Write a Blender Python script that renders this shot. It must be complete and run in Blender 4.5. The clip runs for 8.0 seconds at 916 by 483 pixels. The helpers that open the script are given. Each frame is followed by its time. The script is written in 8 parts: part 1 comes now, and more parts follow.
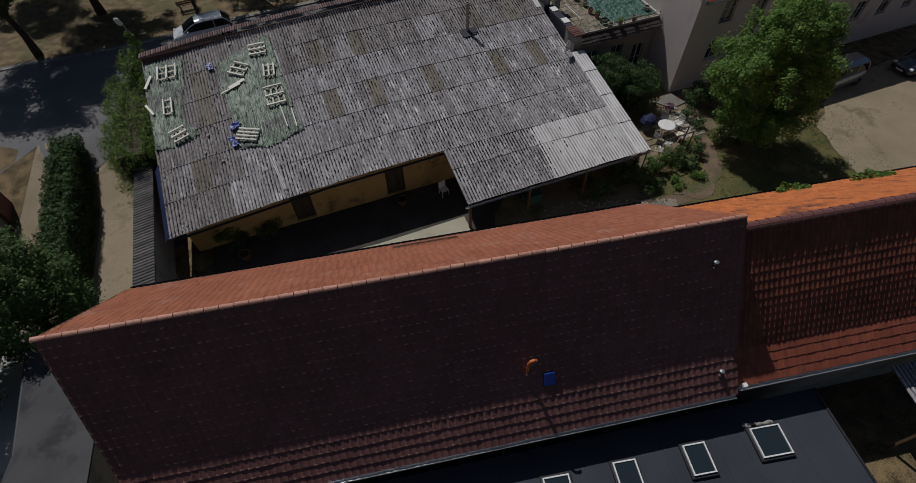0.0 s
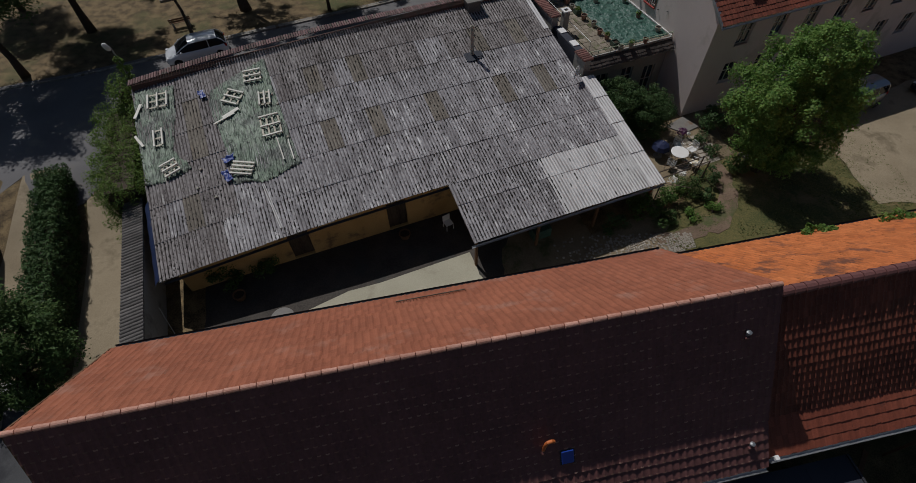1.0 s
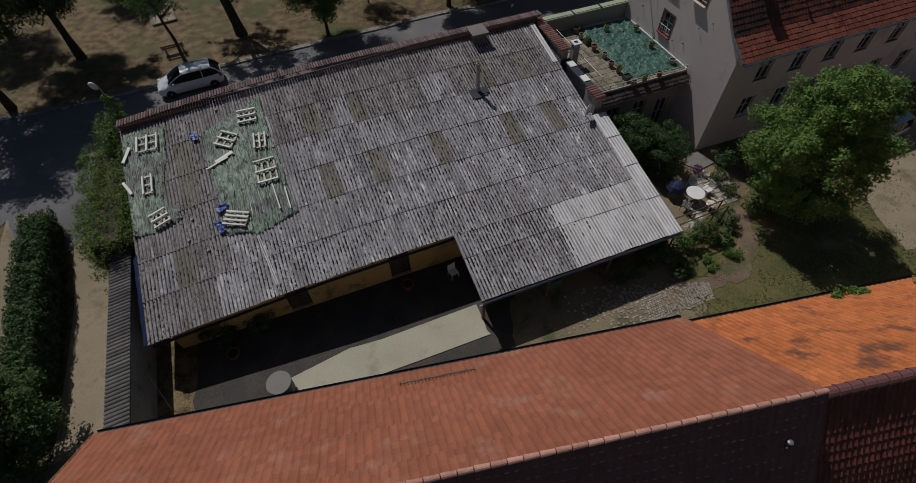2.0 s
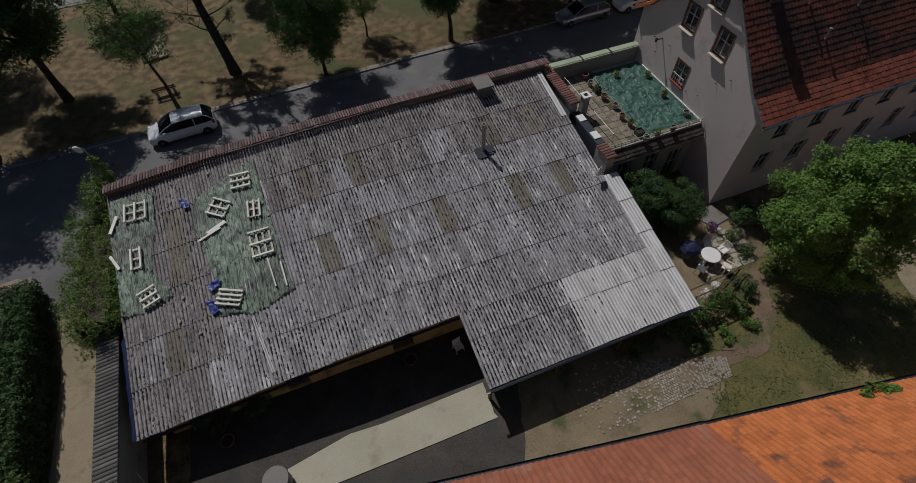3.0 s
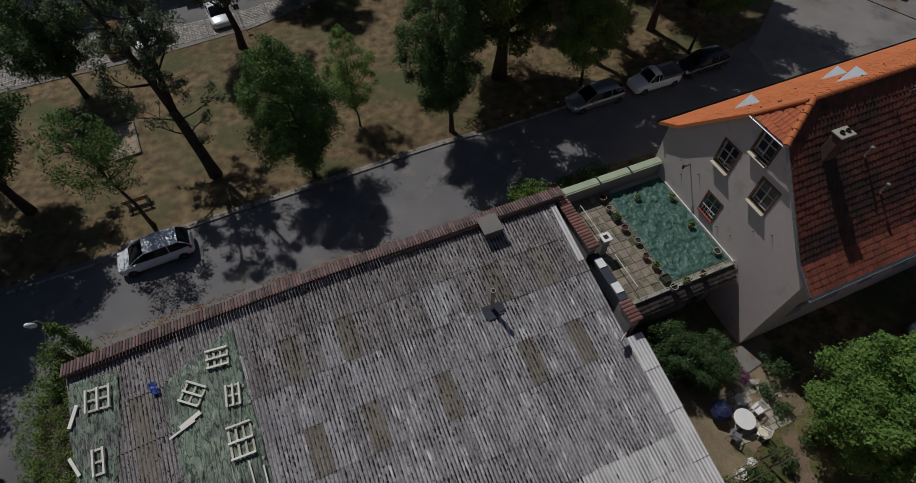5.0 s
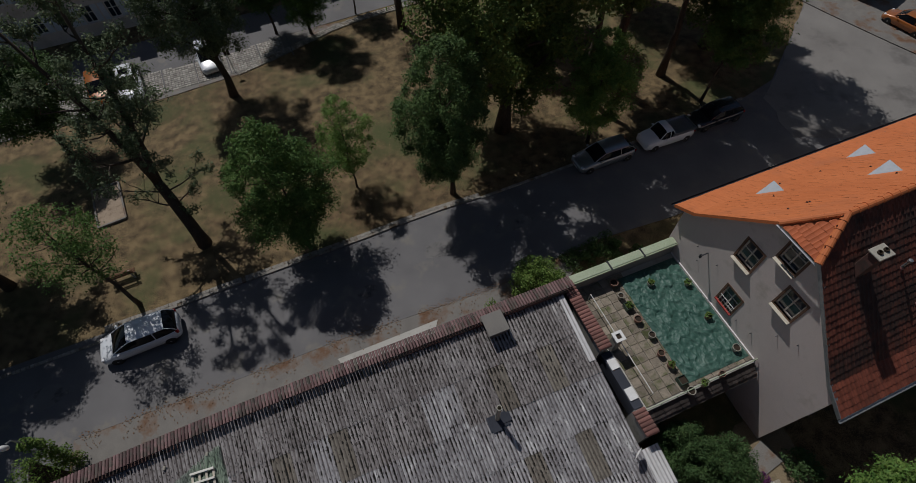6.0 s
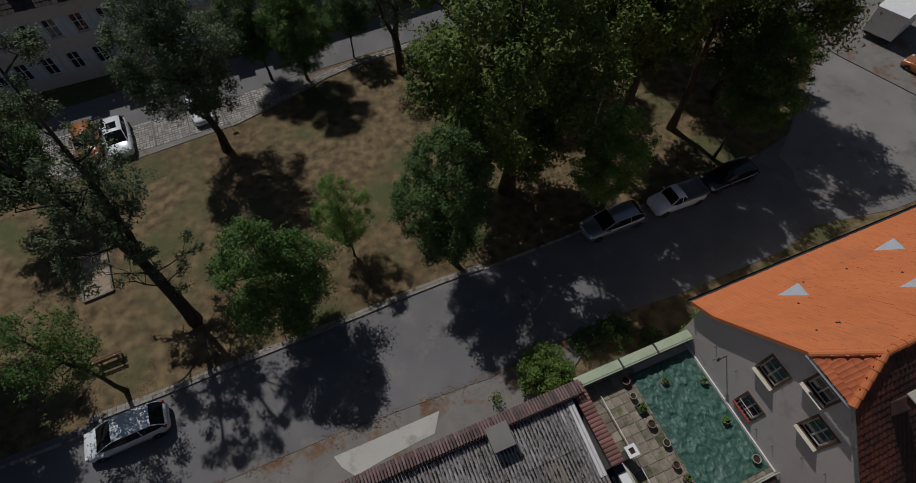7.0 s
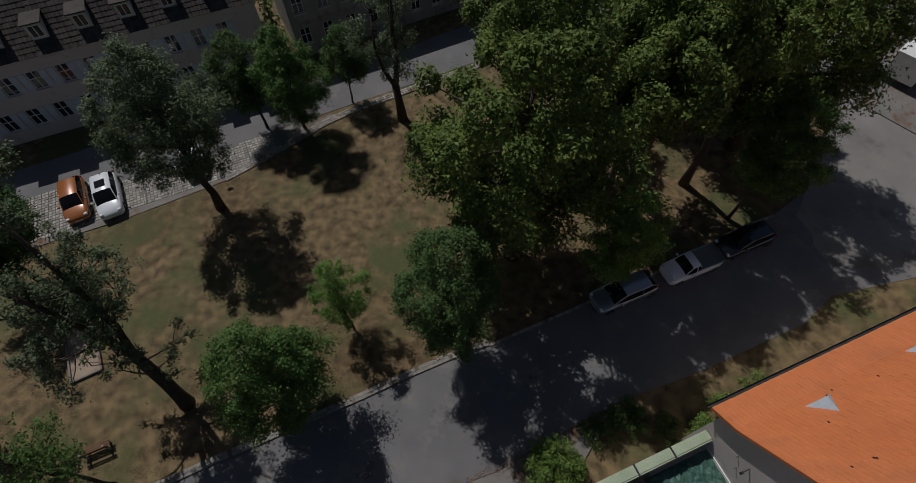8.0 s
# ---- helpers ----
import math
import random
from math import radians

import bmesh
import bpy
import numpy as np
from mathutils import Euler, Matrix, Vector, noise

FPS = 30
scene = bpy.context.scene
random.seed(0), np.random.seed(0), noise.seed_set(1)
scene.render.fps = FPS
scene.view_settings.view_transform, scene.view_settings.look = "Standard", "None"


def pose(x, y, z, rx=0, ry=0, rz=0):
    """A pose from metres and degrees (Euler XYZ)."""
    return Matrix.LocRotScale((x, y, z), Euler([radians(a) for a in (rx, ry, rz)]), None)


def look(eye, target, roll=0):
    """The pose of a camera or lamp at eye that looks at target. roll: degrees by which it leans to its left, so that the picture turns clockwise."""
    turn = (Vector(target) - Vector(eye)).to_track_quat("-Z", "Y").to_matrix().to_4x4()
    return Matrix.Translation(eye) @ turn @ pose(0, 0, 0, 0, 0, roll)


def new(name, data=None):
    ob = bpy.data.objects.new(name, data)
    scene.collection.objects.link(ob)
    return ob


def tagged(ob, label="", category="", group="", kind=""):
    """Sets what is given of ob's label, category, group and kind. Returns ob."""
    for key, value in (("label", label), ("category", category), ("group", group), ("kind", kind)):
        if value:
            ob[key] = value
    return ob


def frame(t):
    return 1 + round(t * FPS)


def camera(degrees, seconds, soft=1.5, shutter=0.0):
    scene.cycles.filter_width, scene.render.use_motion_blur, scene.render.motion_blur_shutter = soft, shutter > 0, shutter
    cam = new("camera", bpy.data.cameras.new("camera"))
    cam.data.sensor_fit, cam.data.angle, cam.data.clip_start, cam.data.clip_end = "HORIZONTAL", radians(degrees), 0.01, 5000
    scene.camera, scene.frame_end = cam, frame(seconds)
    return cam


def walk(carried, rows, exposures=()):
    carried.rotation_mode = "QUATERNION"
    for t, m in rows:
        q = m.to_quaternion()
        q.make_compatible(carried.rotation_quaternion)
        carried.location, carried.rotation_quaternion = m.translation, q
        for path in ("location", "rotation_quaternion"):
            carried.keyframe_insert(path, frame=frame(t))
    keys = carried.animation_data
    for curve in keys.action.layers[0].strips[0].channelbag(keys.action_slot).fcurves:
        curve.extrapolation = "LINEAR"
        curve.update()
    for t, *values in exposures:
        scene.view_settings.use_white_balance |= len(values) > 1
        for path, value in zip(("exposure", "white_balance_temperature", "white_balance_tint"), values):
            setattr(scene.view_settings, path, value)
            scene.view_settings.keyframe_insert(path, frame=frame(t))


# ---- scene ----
cam = camera(85.2, 8.0, soft=0.85)
PATH = [
    (0, (0.000, 0.000, 20.485), (-0.001, 12.192, 4.631), -1.60),
    (0.5, (-0.134, 1.135, 20.573), (-0.113, 13.315, 4.710), -1.56),
    (1, (-0.267, 2.494, 20.733), (-0.239, 14.641, 4.845), -1.60),
    (1.5, (-0.385, 3.877, 20.901), (-0.371, 16.004, 4.997), -1.70),
    (3, (-0.625, 9.683, 22.765), (-0.596, 21.513, 6.639), -1.79),
    (3.5, (-0.713, 11.798, 23.569), (-0.642, 23.454, 7.318), -1.77),
    (4, (-0.735, 14.157, 24.296), (-0.641, 25.702, 7.965), -1.77),
    (4.5, (-0.752, 16.475, 24.937), (-0.617, 27.919, 8.536), -1.66),
    (6, (-0.637, 24.288, 27.199), (-0.500, 35.369, 10.549), -1.88),
    (6.5, (-0.656, 26.797, 28.015), (-0.492, 37.789, 11.308), -1.74),
    (7, (-0.538, 29.488, 28.797), (-0.423, 40.395, 12.033), -1.89),
    (7.5, (-0.549, 31.951, 29.546), (-0.430, 42.766, 12.722), -1.91),
    (8, (-0.580, 34.635, 30.288), (-0.478, 45.342, 13.396), -2.03),
]
walk(cam, [(t, look(eye, target, roll)) for t, eye, target, roll in PATH], [(0, -0.88, 6250, 11), (8, -0.88, 6250, 11)])

# ---- daylight ----
SUN_WAY = Vector((0.42, -0.58, -1.0))
world = bpy.data.worlds.new("sky")
scene.world = world
world.use_nodes = True
wn = world.node_tree.nodes
sky = wn.new("ShaderNodeTexSky")
sky.sky_type = "NISHITA"
sky.sun_disc = False
sky.sun_elevation = math.asin(1 / SUN_WAY.length)
sky.sun_rotation = math.atan2(-SUN_WAY.x, -SUN_WAY.y)
wn["Background"].inputs[1].default_value = 0.045
world.node_tree.links.new(sky.outputs[0], wn["Background"].inputs[0])
sun_data = bpy.data.lights.new("sun", "SUN")
sun_data.energy, sun_data.angle, sun_data.color = 4.25, radians(0.53), (1.0, 0.97, 0.93)
sun = new("sun", sun_data)
sun.matrix_world = look(-50 * SUN_WAY, (0, 0, 0))

# ---- materials ----
def surface(name, dark, light, scale=1.0, rough=0.85, bump=0.3, grain=25.0, stretch=(1, 1, 1), rand=0.0, island=0.0, metal=0.0, stain=None, stain_scale=0.6, stain_at=0.6, spec=0.3, bump_far=0.02, hue=0.0, ramp_at=(0.33, 0.67)):
    """A two-scale noise surface in metres: broad blotches, fine grain, an optional stain colour, and variation from piece to piece."""
    m = bpy.data.materials.new(name)
    m.use_nodes = True
    nt = m.node_tree
    n, link = nt.nodes, nt.links.new
    p = n["Principled BSDF"]
    co = n.new("ShaderNodeTexCoord")
    mp = n.new("ShaderNodeMapping")
    mp.inputs["Scale"].default_value = stretch
    link(co.outputs["Object"], mp.inputs[0])
    vec = mp.outputs[0]
    if rand:
        oi = n.new("ShaderNodeObjectInfo")
        ad = n.new("ShaderNodeVectorMath")
        ad.operation = "MULTIPLY_ADD"
        link(oi.outputs["Random"], ad.inputs[0])
        ad.inputs[1].default_value = (37, 53, 71)
        link(vec, ad.inputs[2])
        vec = ad.outputs[0]
    broad = n.new("ShaderNodeTexNoise")
    broad.inputs["Scale"].default_value, broad.inputs["Detail"].default_value = scale, 6
    link(vec, broad.inputs[0])
    fine = n.new("ShaderNodeTexNoise")
    fine.inputs["Scale"].default_value, fine.inputs["Detail"].default_value = grain, 4
    link(vec, fine.inputs[0])
    both = n.new("ShaderNodeMath")
    both.operation = "MULTIPLY_ADD"
    link(fine.outputs[0], both.inputs[0])
    both.inputs[1].default_value = 0.5
    half = n.new("ShaderNodeMath")
    half.operation = "MULTIPLY"
    half.inputs[1].default_value = 0.5
    link(broad.outputs[0], half.inputs[0])
    link(half.outputs[0], both.inputs[2])
    ramp = n.new("ShaderNodeValToRGB")
    ramp.color_ramp.elements[0].position, ramp.color_ramp.elements[1].position = ramp_at
    ramp.color_ramp.elements[0].color, ramp.color_ramp.elements[1].color = (*dark, 1), (*light, 1)
    link(both.outputs[0], ramp.inputs[0])
    col = ramp.outputs[0]
    if stain:
        sn = n.new("ShaderNodeTexNoise")
        sn.inputs["Scale"].default_value, sn.inputs["Detail"].default_value = stain_scale, 8
        sn.inputs["Roughness"].default_value = 0.65
        link(vec, sn.inputs[0])
        sr = n.new("ShaderNodeMapRange")
        sr.inputs[1].default_value, sr.inputs[2].default_value = stain_at - 0.06, stain_at + 0.06
        link(sn.outputs[0], sr.inputs[0])
        mx = n.new("ShaderNodeMixRGB")
        link(sr.outputs[0], mx.inputs[0])
        link(col, mx.inputs[1])
        mx.inputs[2].default_value = (*stain, 1)
        col = mx.outputs[0]
    if rand or island or hue:
        hv = n.new("ShaderNodeHueSaturation")
        mr = n.new("ShaderNodeMapRange")
        if island:
            geo = n.new("ShaderNodeNewGeometry")
            link(geo.outputs["Random Per Island"], mr.inputs[0])
        else:
            o2 = n.new("ShaderNodeObjectInfo")
            link(o2.outputs["Random"], mr.inputs[0])
        k = max(rand, island)
        mr.inputs[3].default_value, mr.inputs[4].default_value = 1 - k, 1 + k
        link(mr.outputs[0], hv.inputs["Value"])
        if hue:
            hr = n.new("ShaderNodeMapRange")
            hr.inputs[3].default_value, hr.inputs[4].default_value = 0.5 - hue, 0.5 + hue
            sc = n.new("ShaderNodeMath")
            sc.operation = "FRACT"
            s2 = n.new("ShaderNodeMath")
            s2.operation = "MULTIPLY"
            s2.inputs[1].default_value = 7.31
            link(mr.inputs[0].links[0].from_socket, s2.inputs[0])
            link(s2.outputs[0], sc.inputs[0])
            link(sc.outputs[0], hr.inputs[0])
            link(hr.outputs[0], hv.inputs["Hue"])
        link(col, hv.inputs["Color"])
        col = hv.outputs[0]
    link(col, p.inputs["Base Color"])
    p.inputs["Roughness"].default_value, p.inputs["Metallic"].default_value = rough, metal
    p.inputs["Specular IOR Level"].default_value = spec
    if bump:
        b = n.new("ShaderNodeBump")
        b.inputs["Strength"].default_value, b.inputs["Distance"].default_value = bump, bump_far
        link(both.outputs[0], b.inputs["Height"])
        link(b.outputs[0], p.inputs["Normal"])
    return m


def plain(name, color, rough=0.4, metal=0.0, coat=0.0, spec=0.5):
    m = bpy.data.materials.new(name)
    m.use_nodes = True
    p = m.node_tree.nodes["Principled BSDF"]
    p.inputs["Base Color"].default_value = (*color, 1)
    p.inputs["Roughness"].default_value, p.inputs["Metallic"].default_value = rough, metal
    p.inputs["Coat Weight"].default_value, p.inputs["Specular IOR Level"].default_value = coat, spec
    return m


def leafage(name, dark, light, through_light=0.25):
    """Leaves: colour varies from leaf to leaf, some light passes through."""
    m = surface(name, dark, light, scale=1.1, rough=0.6, bump=0, grain=3.5, island=0.24, hue=0.018, spec=0.2)
    nt = m.node_tree
    p = nt.nodes["Principled BSDF"]
    tr = nt.nodes.new("ShaderNodeBsdfTranslucent")
    mix = nt.nodes.new("ShaderNodeMixShader")
    mix.inputs[0].default_value = through_light
    nt.links.new(p.inputs["Base Color"].links[0].from_socket, tr.inputs[0])
    nt.links.new(p.outputs[0], mix.inputs[1])
    nt.links.new(tr.outputs[0], mix.inputs[2])
    nt.links.new(mix.outputs[0], nt.nodes["Material Output"].inputs[0])
    return m


M = {}
M["grass_dry"] = surface("dry_grass", (0.055, 0.038, 0.018), (0.235, 0.166, 0.082), ramp_at=(0.4, 0.6), scale=1.4, grain=19, bump=0.8, bump_far=0.05, stain=(0.082, 0.088, 0.032), stain_scale=0.13, stain_at=0.56)
M["lawn"] = surface("lawn", (0.045, 0.06, 0.018), (0.15, 0.125, 0.045), ramp_at=(0.38, 0.62), scale=0.5, grain=14, bump=0.8, bump_far=0.05, stain=(0.2, 0.14, 0.07), stain_scale=0.35, stain_at=0.6)
M["asphalt"] = surface("asphalt", (0.115, 0.111, 0.112), (0.185, 0.178, 0.176), scale=0.35, grain=60, bump=0.3, stain=(0.2, 0.185, 0.16), stain_scale=0.5, stain_at=0.62)
M["asphalt_pale"] = surface("asphalt_pale", (0.17, 0.158, 0.145), (0.25, 0.235, 0.215), scale=0.3, grain=40, bump=0.3, stain=(0.14, 0.13, 0.12), stain_scale=0.25, stain_at=0.57)
M["earth_red"] = surface("reddish_earth", (0.11, 0.075, 0.05), (0.23, 0.16, 0.11), scale=0.8, grain=14, bump=0.7, bump_far=0.04, stain=(0.085, 0.095, 0.035), stain_scale=0.7, stain_at=0.54)
M["sand"] = surface("sand", (0.24, 0.18, 0.125), (0.38, 0.3, 0.22), scale=1.2, grain=20, bump=0.5, bump_far=0.03, stain=(0.16, 0.11, 0.07), stain_scale=1.5, stain_at=0.6)
M["asphalt_patch"] = surface("asphalt_patch", (0.13, 0.125, 0.12), (0.2, 0.19, 0.182), scale=0.8, grain=40, bump=0.4, stain=(0.07, 0.068, 0.07), stain_scale=0.9, stain_at=0.58)
M["paving"] = surface("paving_grey", (0.14, 0.13, 0.12), (0.24, 0.225, 0.2), scale=1.0, grain=30, bump=0.4, stain=(0.15, 0.085, 0.05), stain_scale=0.5, stain_at=0.58)
M["gravel"] = surface("gravel", (0.215, 0.17, 0.108), (0.355, 0.29, 0.195), scale=0.5, grain=22, bump=0.7, bump_far=0.03, stain=(0.17, 0.135, 0.085), stain_scale=0.5, stain_at=0.6)
M["dirt"] = surface("dirt", (0.14, 0.105, 0.065), (0.27, 0.21, 0.13), scale=0.8, grain=14, bump=0.7, bump_far=0.04, stain=(0.08, 0.09, 0.035), stain_scale=0.6, stain_at=0.6)
M["earth_shaded"] = surface("shaded_earth", (0.035, 0.03, 0.026), (0.085, 0.072, 0.06), scale=0.8, grain=14, bump=0.6, bump_far=0.03, stain=(0.05, 0.05, 0.045), stain_scale=0.6, stain_at=0.58)
M["concrete"] = surface("concrete", (0.345, 0.32, 0.235), (0.445, 0.415, 0.315), scale=0.6, grain=18, bump=0.15, stain=(0.3, 0.27, 0.2), stain_scale=0.7, stain_at=0.62)
M["concrete_pale"] = surface("concrete_pale", (0.37, 0.355, 0.32), (0.48, 0.465, 0.425), scale=0.6, grain=18, bump=0.15, stain=(0.3, 0.28, 0.24), stain_scale=0.7, stain_at=0.62)
M["cobble"] = surface("cobble", (0.24, 0.22, 0.19), (0.4, 0.38, 0.34), scale=3, grain=30, bump=0.3, rand=0.25, island=0.3)
M["kerbstone"] = surface("kerbstone", (0.2, 0.185, 0.16), (0.38, 0.355, 0.315), scale=3, grain=30, bump=0.3, rand=0.25, island=0.3, stain=(0.15, 0.11, 0.07), stain_scale=0.8, stain_at=0.58)
M["cobble_yard"] = surface("yard_cobble", (0.22, 0.19, 0.15), (0.42, 0.375, 0.315), scale=3, grain=30, bump=0.3, rand=0.3, island=0.3)
M["plaster_yellow"] = surface("plaster_ochre", (0.38, 0.24, 0.09), (0.55, 0.37, 0.16), scale=0.8, grain=20, bump=0.2, stain=(0.2, 0.13, 0.07), stain_scale=0.9, stain_at=0.62)
M["plaster_house"] = surface("plaster_beige", (0.58, 0.505, 0.465), (0.68, 0.6, 0.555), scale=0.5, grain=30, bump=0.1, stain=(0.5, 0.44, 0.385), stain_scale=0.5, stain_at=0.6)
M["plaster_grey"] = surface("plaster_grey", (0.24, 0.23, 0.21), (0.36, 0.35, 0.32), scale=0.7, grain=25, bump=0.2, stain=(0.16, 0.15, 0.14), stain_scale=0.8, stain_at=0.6)
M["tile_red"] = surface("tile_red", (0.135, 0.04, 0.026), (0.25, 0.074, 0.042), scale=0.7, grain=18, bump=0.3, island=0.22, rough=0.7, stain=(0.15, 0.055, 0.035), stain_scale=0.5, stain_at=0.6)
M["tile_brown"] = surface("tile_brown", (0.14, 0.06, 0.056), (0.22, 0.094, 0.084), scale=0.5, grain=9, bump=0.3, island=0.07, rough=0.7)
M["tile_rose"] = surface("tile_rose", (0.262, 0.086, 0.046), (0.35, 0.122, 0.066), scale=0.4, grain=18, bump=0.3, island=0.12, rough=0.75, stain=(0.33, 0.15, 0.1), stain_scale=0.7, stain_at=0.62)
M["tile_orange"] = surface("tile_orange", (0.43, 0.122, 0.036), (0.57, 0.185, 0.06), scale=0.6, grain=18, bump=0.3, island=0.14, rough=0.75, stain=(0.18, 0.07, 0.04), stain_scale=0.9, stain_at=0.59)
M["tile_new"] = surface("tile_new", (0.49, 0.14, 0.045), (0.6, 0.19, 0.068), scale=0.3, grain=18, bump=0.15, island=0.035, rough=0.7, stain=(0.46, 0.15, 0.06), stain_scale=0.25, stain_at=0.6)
M["tile_hip"] = surface("tile_hip", (0.34, 0.085, 0.03), (0.47, 0.125, 0.045), scale=0.5, grain=18, bump=0.2, island=0.12, rough=0.7)
# paled to carry the sun's dashed highlight along the ridge
M["tile_ridge"] = surface("tile_ridge", (0.42, 0.19, 0.13), (0.6, 0.34, 0.26), scale=2.0, grain=18, bump=0.2, rand=0.15, rough=0.7)
M["coping"] = surface("coping_tile", (0.12, 0.072, 0.07), (0.25, 0.155, 0.15), scale=1.5, grain=18, bump=0.4, rand=0.35, stain=(0.1, 0.09, 0.075), stain_scale=1.5, stain_at=0.55)
M["brick_dark"] = surface("dark_brick", (0.09, 0.05, 0.042), (0.16, 0.09, 0.075), scale=1.5, grain=14, bump=0.4, stain=(0.07, 0.06, 0.05), stain_scale=1.0, stain_at=0.55)
M["coping_red"] = surface("coping_tile_red", (0.14, 0.07, 0.06), (0.25, 0.12, 0.1), scale=1.5, grain=18, bump=0.4, rand=0.2, stain=(0.16, 0.1, 0.08), stain_scale=1.2, stain_at=0.6)
M["bark"] = surface("bark", (0.035, 0.026, 0.02), (0.1, 0.075, 0.055), scale=3, grain=16, stretch=(1, 1, 0.25), bump=1.0, bump_far=0.05)
M["wood_grey"] = surface("weathered_wood", (0.42, 0.38, 0.3), (0.66, 0.61, 0.5), scale=2, grain=20, stretch=(1, 1, 1), bump=0.3, rand=0.12)
M["wood_pale"] = surface("pale_wood", (0.7, 0.67, 0.58), (0.86, 0.84, 0.76), scale=2, grain=20, bump=0.3, rand=0.1)
M["wood_brown"] = surface("brown_wood", (0.1, 0.055, 0.03), (0.2, 0.11, 0.06), scale=2, grain=20, bump=0.3)
M["bitumen"] = surface("bitumen", (0.028, 0.031, 0.042), (0.055, 0.06, 0.075), scale=0.5, grain=40, bump=0.2, rough=0.7)
M["felt"] = surface("roofing_felt", (0.05, 0.05, 0.052), (0.09, 0.09, 0.092), scale=0.6, grain=30, bump=0.2, stain=(0.035, 0.035, 0.038), stain_scale=0.5, stain_at=0.58)
M["metal_grey"] = surface("zinc", (0.3, 0.31, 0.32), (0.45, 0.46, 0.47), scale=1.5, grain=20, bump=0.05, rough=0.4, metal=0.7)
M["metal_dark"] = surface("dark_metal", (0.03, 0.03, 0.035), (0.07, 0.07, 0.075), scale=1.5, grain=20, bump=0.05, rough=0.5, metal=0.4)
M["metal_rust"] = surface("rusty_pipe", (0.1, 0.07, 0.05), (0.22, 0.18, 0.14), scale=3, grain=20, bump=0.1, rough=0.6, metal=0.3)
M["tarp_green"] = surface("tarp_green", (0.15, 0.205, 0.148), (0.29, 0.35, 0.27), scale=0.6, grain=3, bump=0.3, bump_far=0.05, rough=0.5, stain=(0.15, 0.165, 0.145), stain_scale=0.5, stain_at=0.53)
M["tarp_teal"] = surface("tarp_teal", (0.032, 0.085, 0.066), (0.06, 0.13, 0.102), scale=0.6, grain=2.5, bump=0.4, bump_far=0.05, rough=0.5, stain=(0.1, 0.16, 0.13), stain_scale=0.7, stain_at=0.64)
M["tarp_blue"] = plain("tarp_blue", (0.02, 0.045, 0.22), 0.45)
M["glass"] = plain("window_glass", (0.02, 0.03, 0.045), 0.05, 0.0, 0.0, 0.8)
M["white"] = surface("white_paint", (0.68, 0.67, 0.64), (0.8, 0.79, 0.77), scale=2, grain=20, bump=0.05, rough=0.45)
M["vent_blue"] = surface("vent_metal_blue", (0.42, 0.5, 0.55), (0.54, 0.62, 0.67), scale=2, grain=20, bump=0.05, rough=0.45)
M["black"] = plain("black_plastic", (0.015, 0.015, 0.017), 0.5)
M["rubber"] = plain("rubber", (0.02, 0.02, 0.02), 0.8)
M["car_white"] = plain("car_paint_white", (0.72, 0.74, 0.76), 0.25, 0.0, 1.0)
M["car_silver"] = plain("car_paint_silver", (0.32, 0.34, 0.37), 0.3, 0.7, 1.0)
M["car_dark"] = plain("car_paint_dark", (0.02, 0.022, 0.03), 0.25, 0.2, 1.0)
M["car_orange"] = plain("car_paint_orange", (0.33, 0.11, 0.028), 0.25, 0.1, 1.0)
M["car_glass"] = plain("car_glass", (0.008, 0.009, 0.011), 0.05, 0.0, 0.0, 0.25)
M["lamp_lens"] = plain("lamp_lens", (0.75, 0.75, 0.75), 0.15)
M["red_lens"] = plain("red_lens", (0.35, 0.01, 0.01), 0.2)
M["leaf_linden"] = leafage("leaf_linden", (0.058, 0.12, 0.03), (0.145, 0.235, 0.06), 0.35)
M["leaf_dark"] = leafage("leaf_dark", (0.045, 0.088, 0.026), (0.115, 0.18, 0.055), 0.3)
M["leaf_bright"] = leafage("leaf_bright", (0.09, 0.175, 0.035), (0.215, 0.34, 0.085), 0.4)
M["leaf_oak"] = leafage("leaf_oak", (0.05, 0.095, 0.024), (0.19, 0.24, 0.05), 0.22)
M["leaf_grey"] = leafage("leaf_grey", (0.07, 0.105, 0.05), (0.175, 0.21, 0.11), 0.3)
M["leaf_hedge"] = leafage("leaf_hedge", (0.036, 0.075, 0.025), (0.09, 0.15, 0.052))
M["leaf_ivy"] = leafage("leaf_ivy", (0.085, 0.15, 0.03), (0.2, 0.285, 0.07), 0.3)
M["flower_white"] = plain("flower_white", (0.8, 0.8, 0.75), 0.6)
M["flower_purple"] = plain("flower_purple", (0.1, 0.015, 0.09), 0.6)
M["terracotta"] = surface("terracotta", (0.2, 0.11, 0.08), (0.34, 0.2, 0.15), scale=4, grain=30, bump=0.1)
M["pot_dark"] = surface("pot_dark_green", (0.035, 0.06, 0.042), (0.07, 0.1, 0.075), scale=4, grain=30, bump=0.1, rough=0.5)
# paler tile for noses: the light they catch, put into the colour
M["tile_edge_lit"] = surface("tile_edge_lit", (0.19, 0.085, 0.066), (0.3, 0.15, 0.115), scale=3, grain=18, bump=0.2, island=0.4, rough=0.8, stain=(0.34, 0.2, 0.15), stain_scale=1.1, stain_at=0.54)
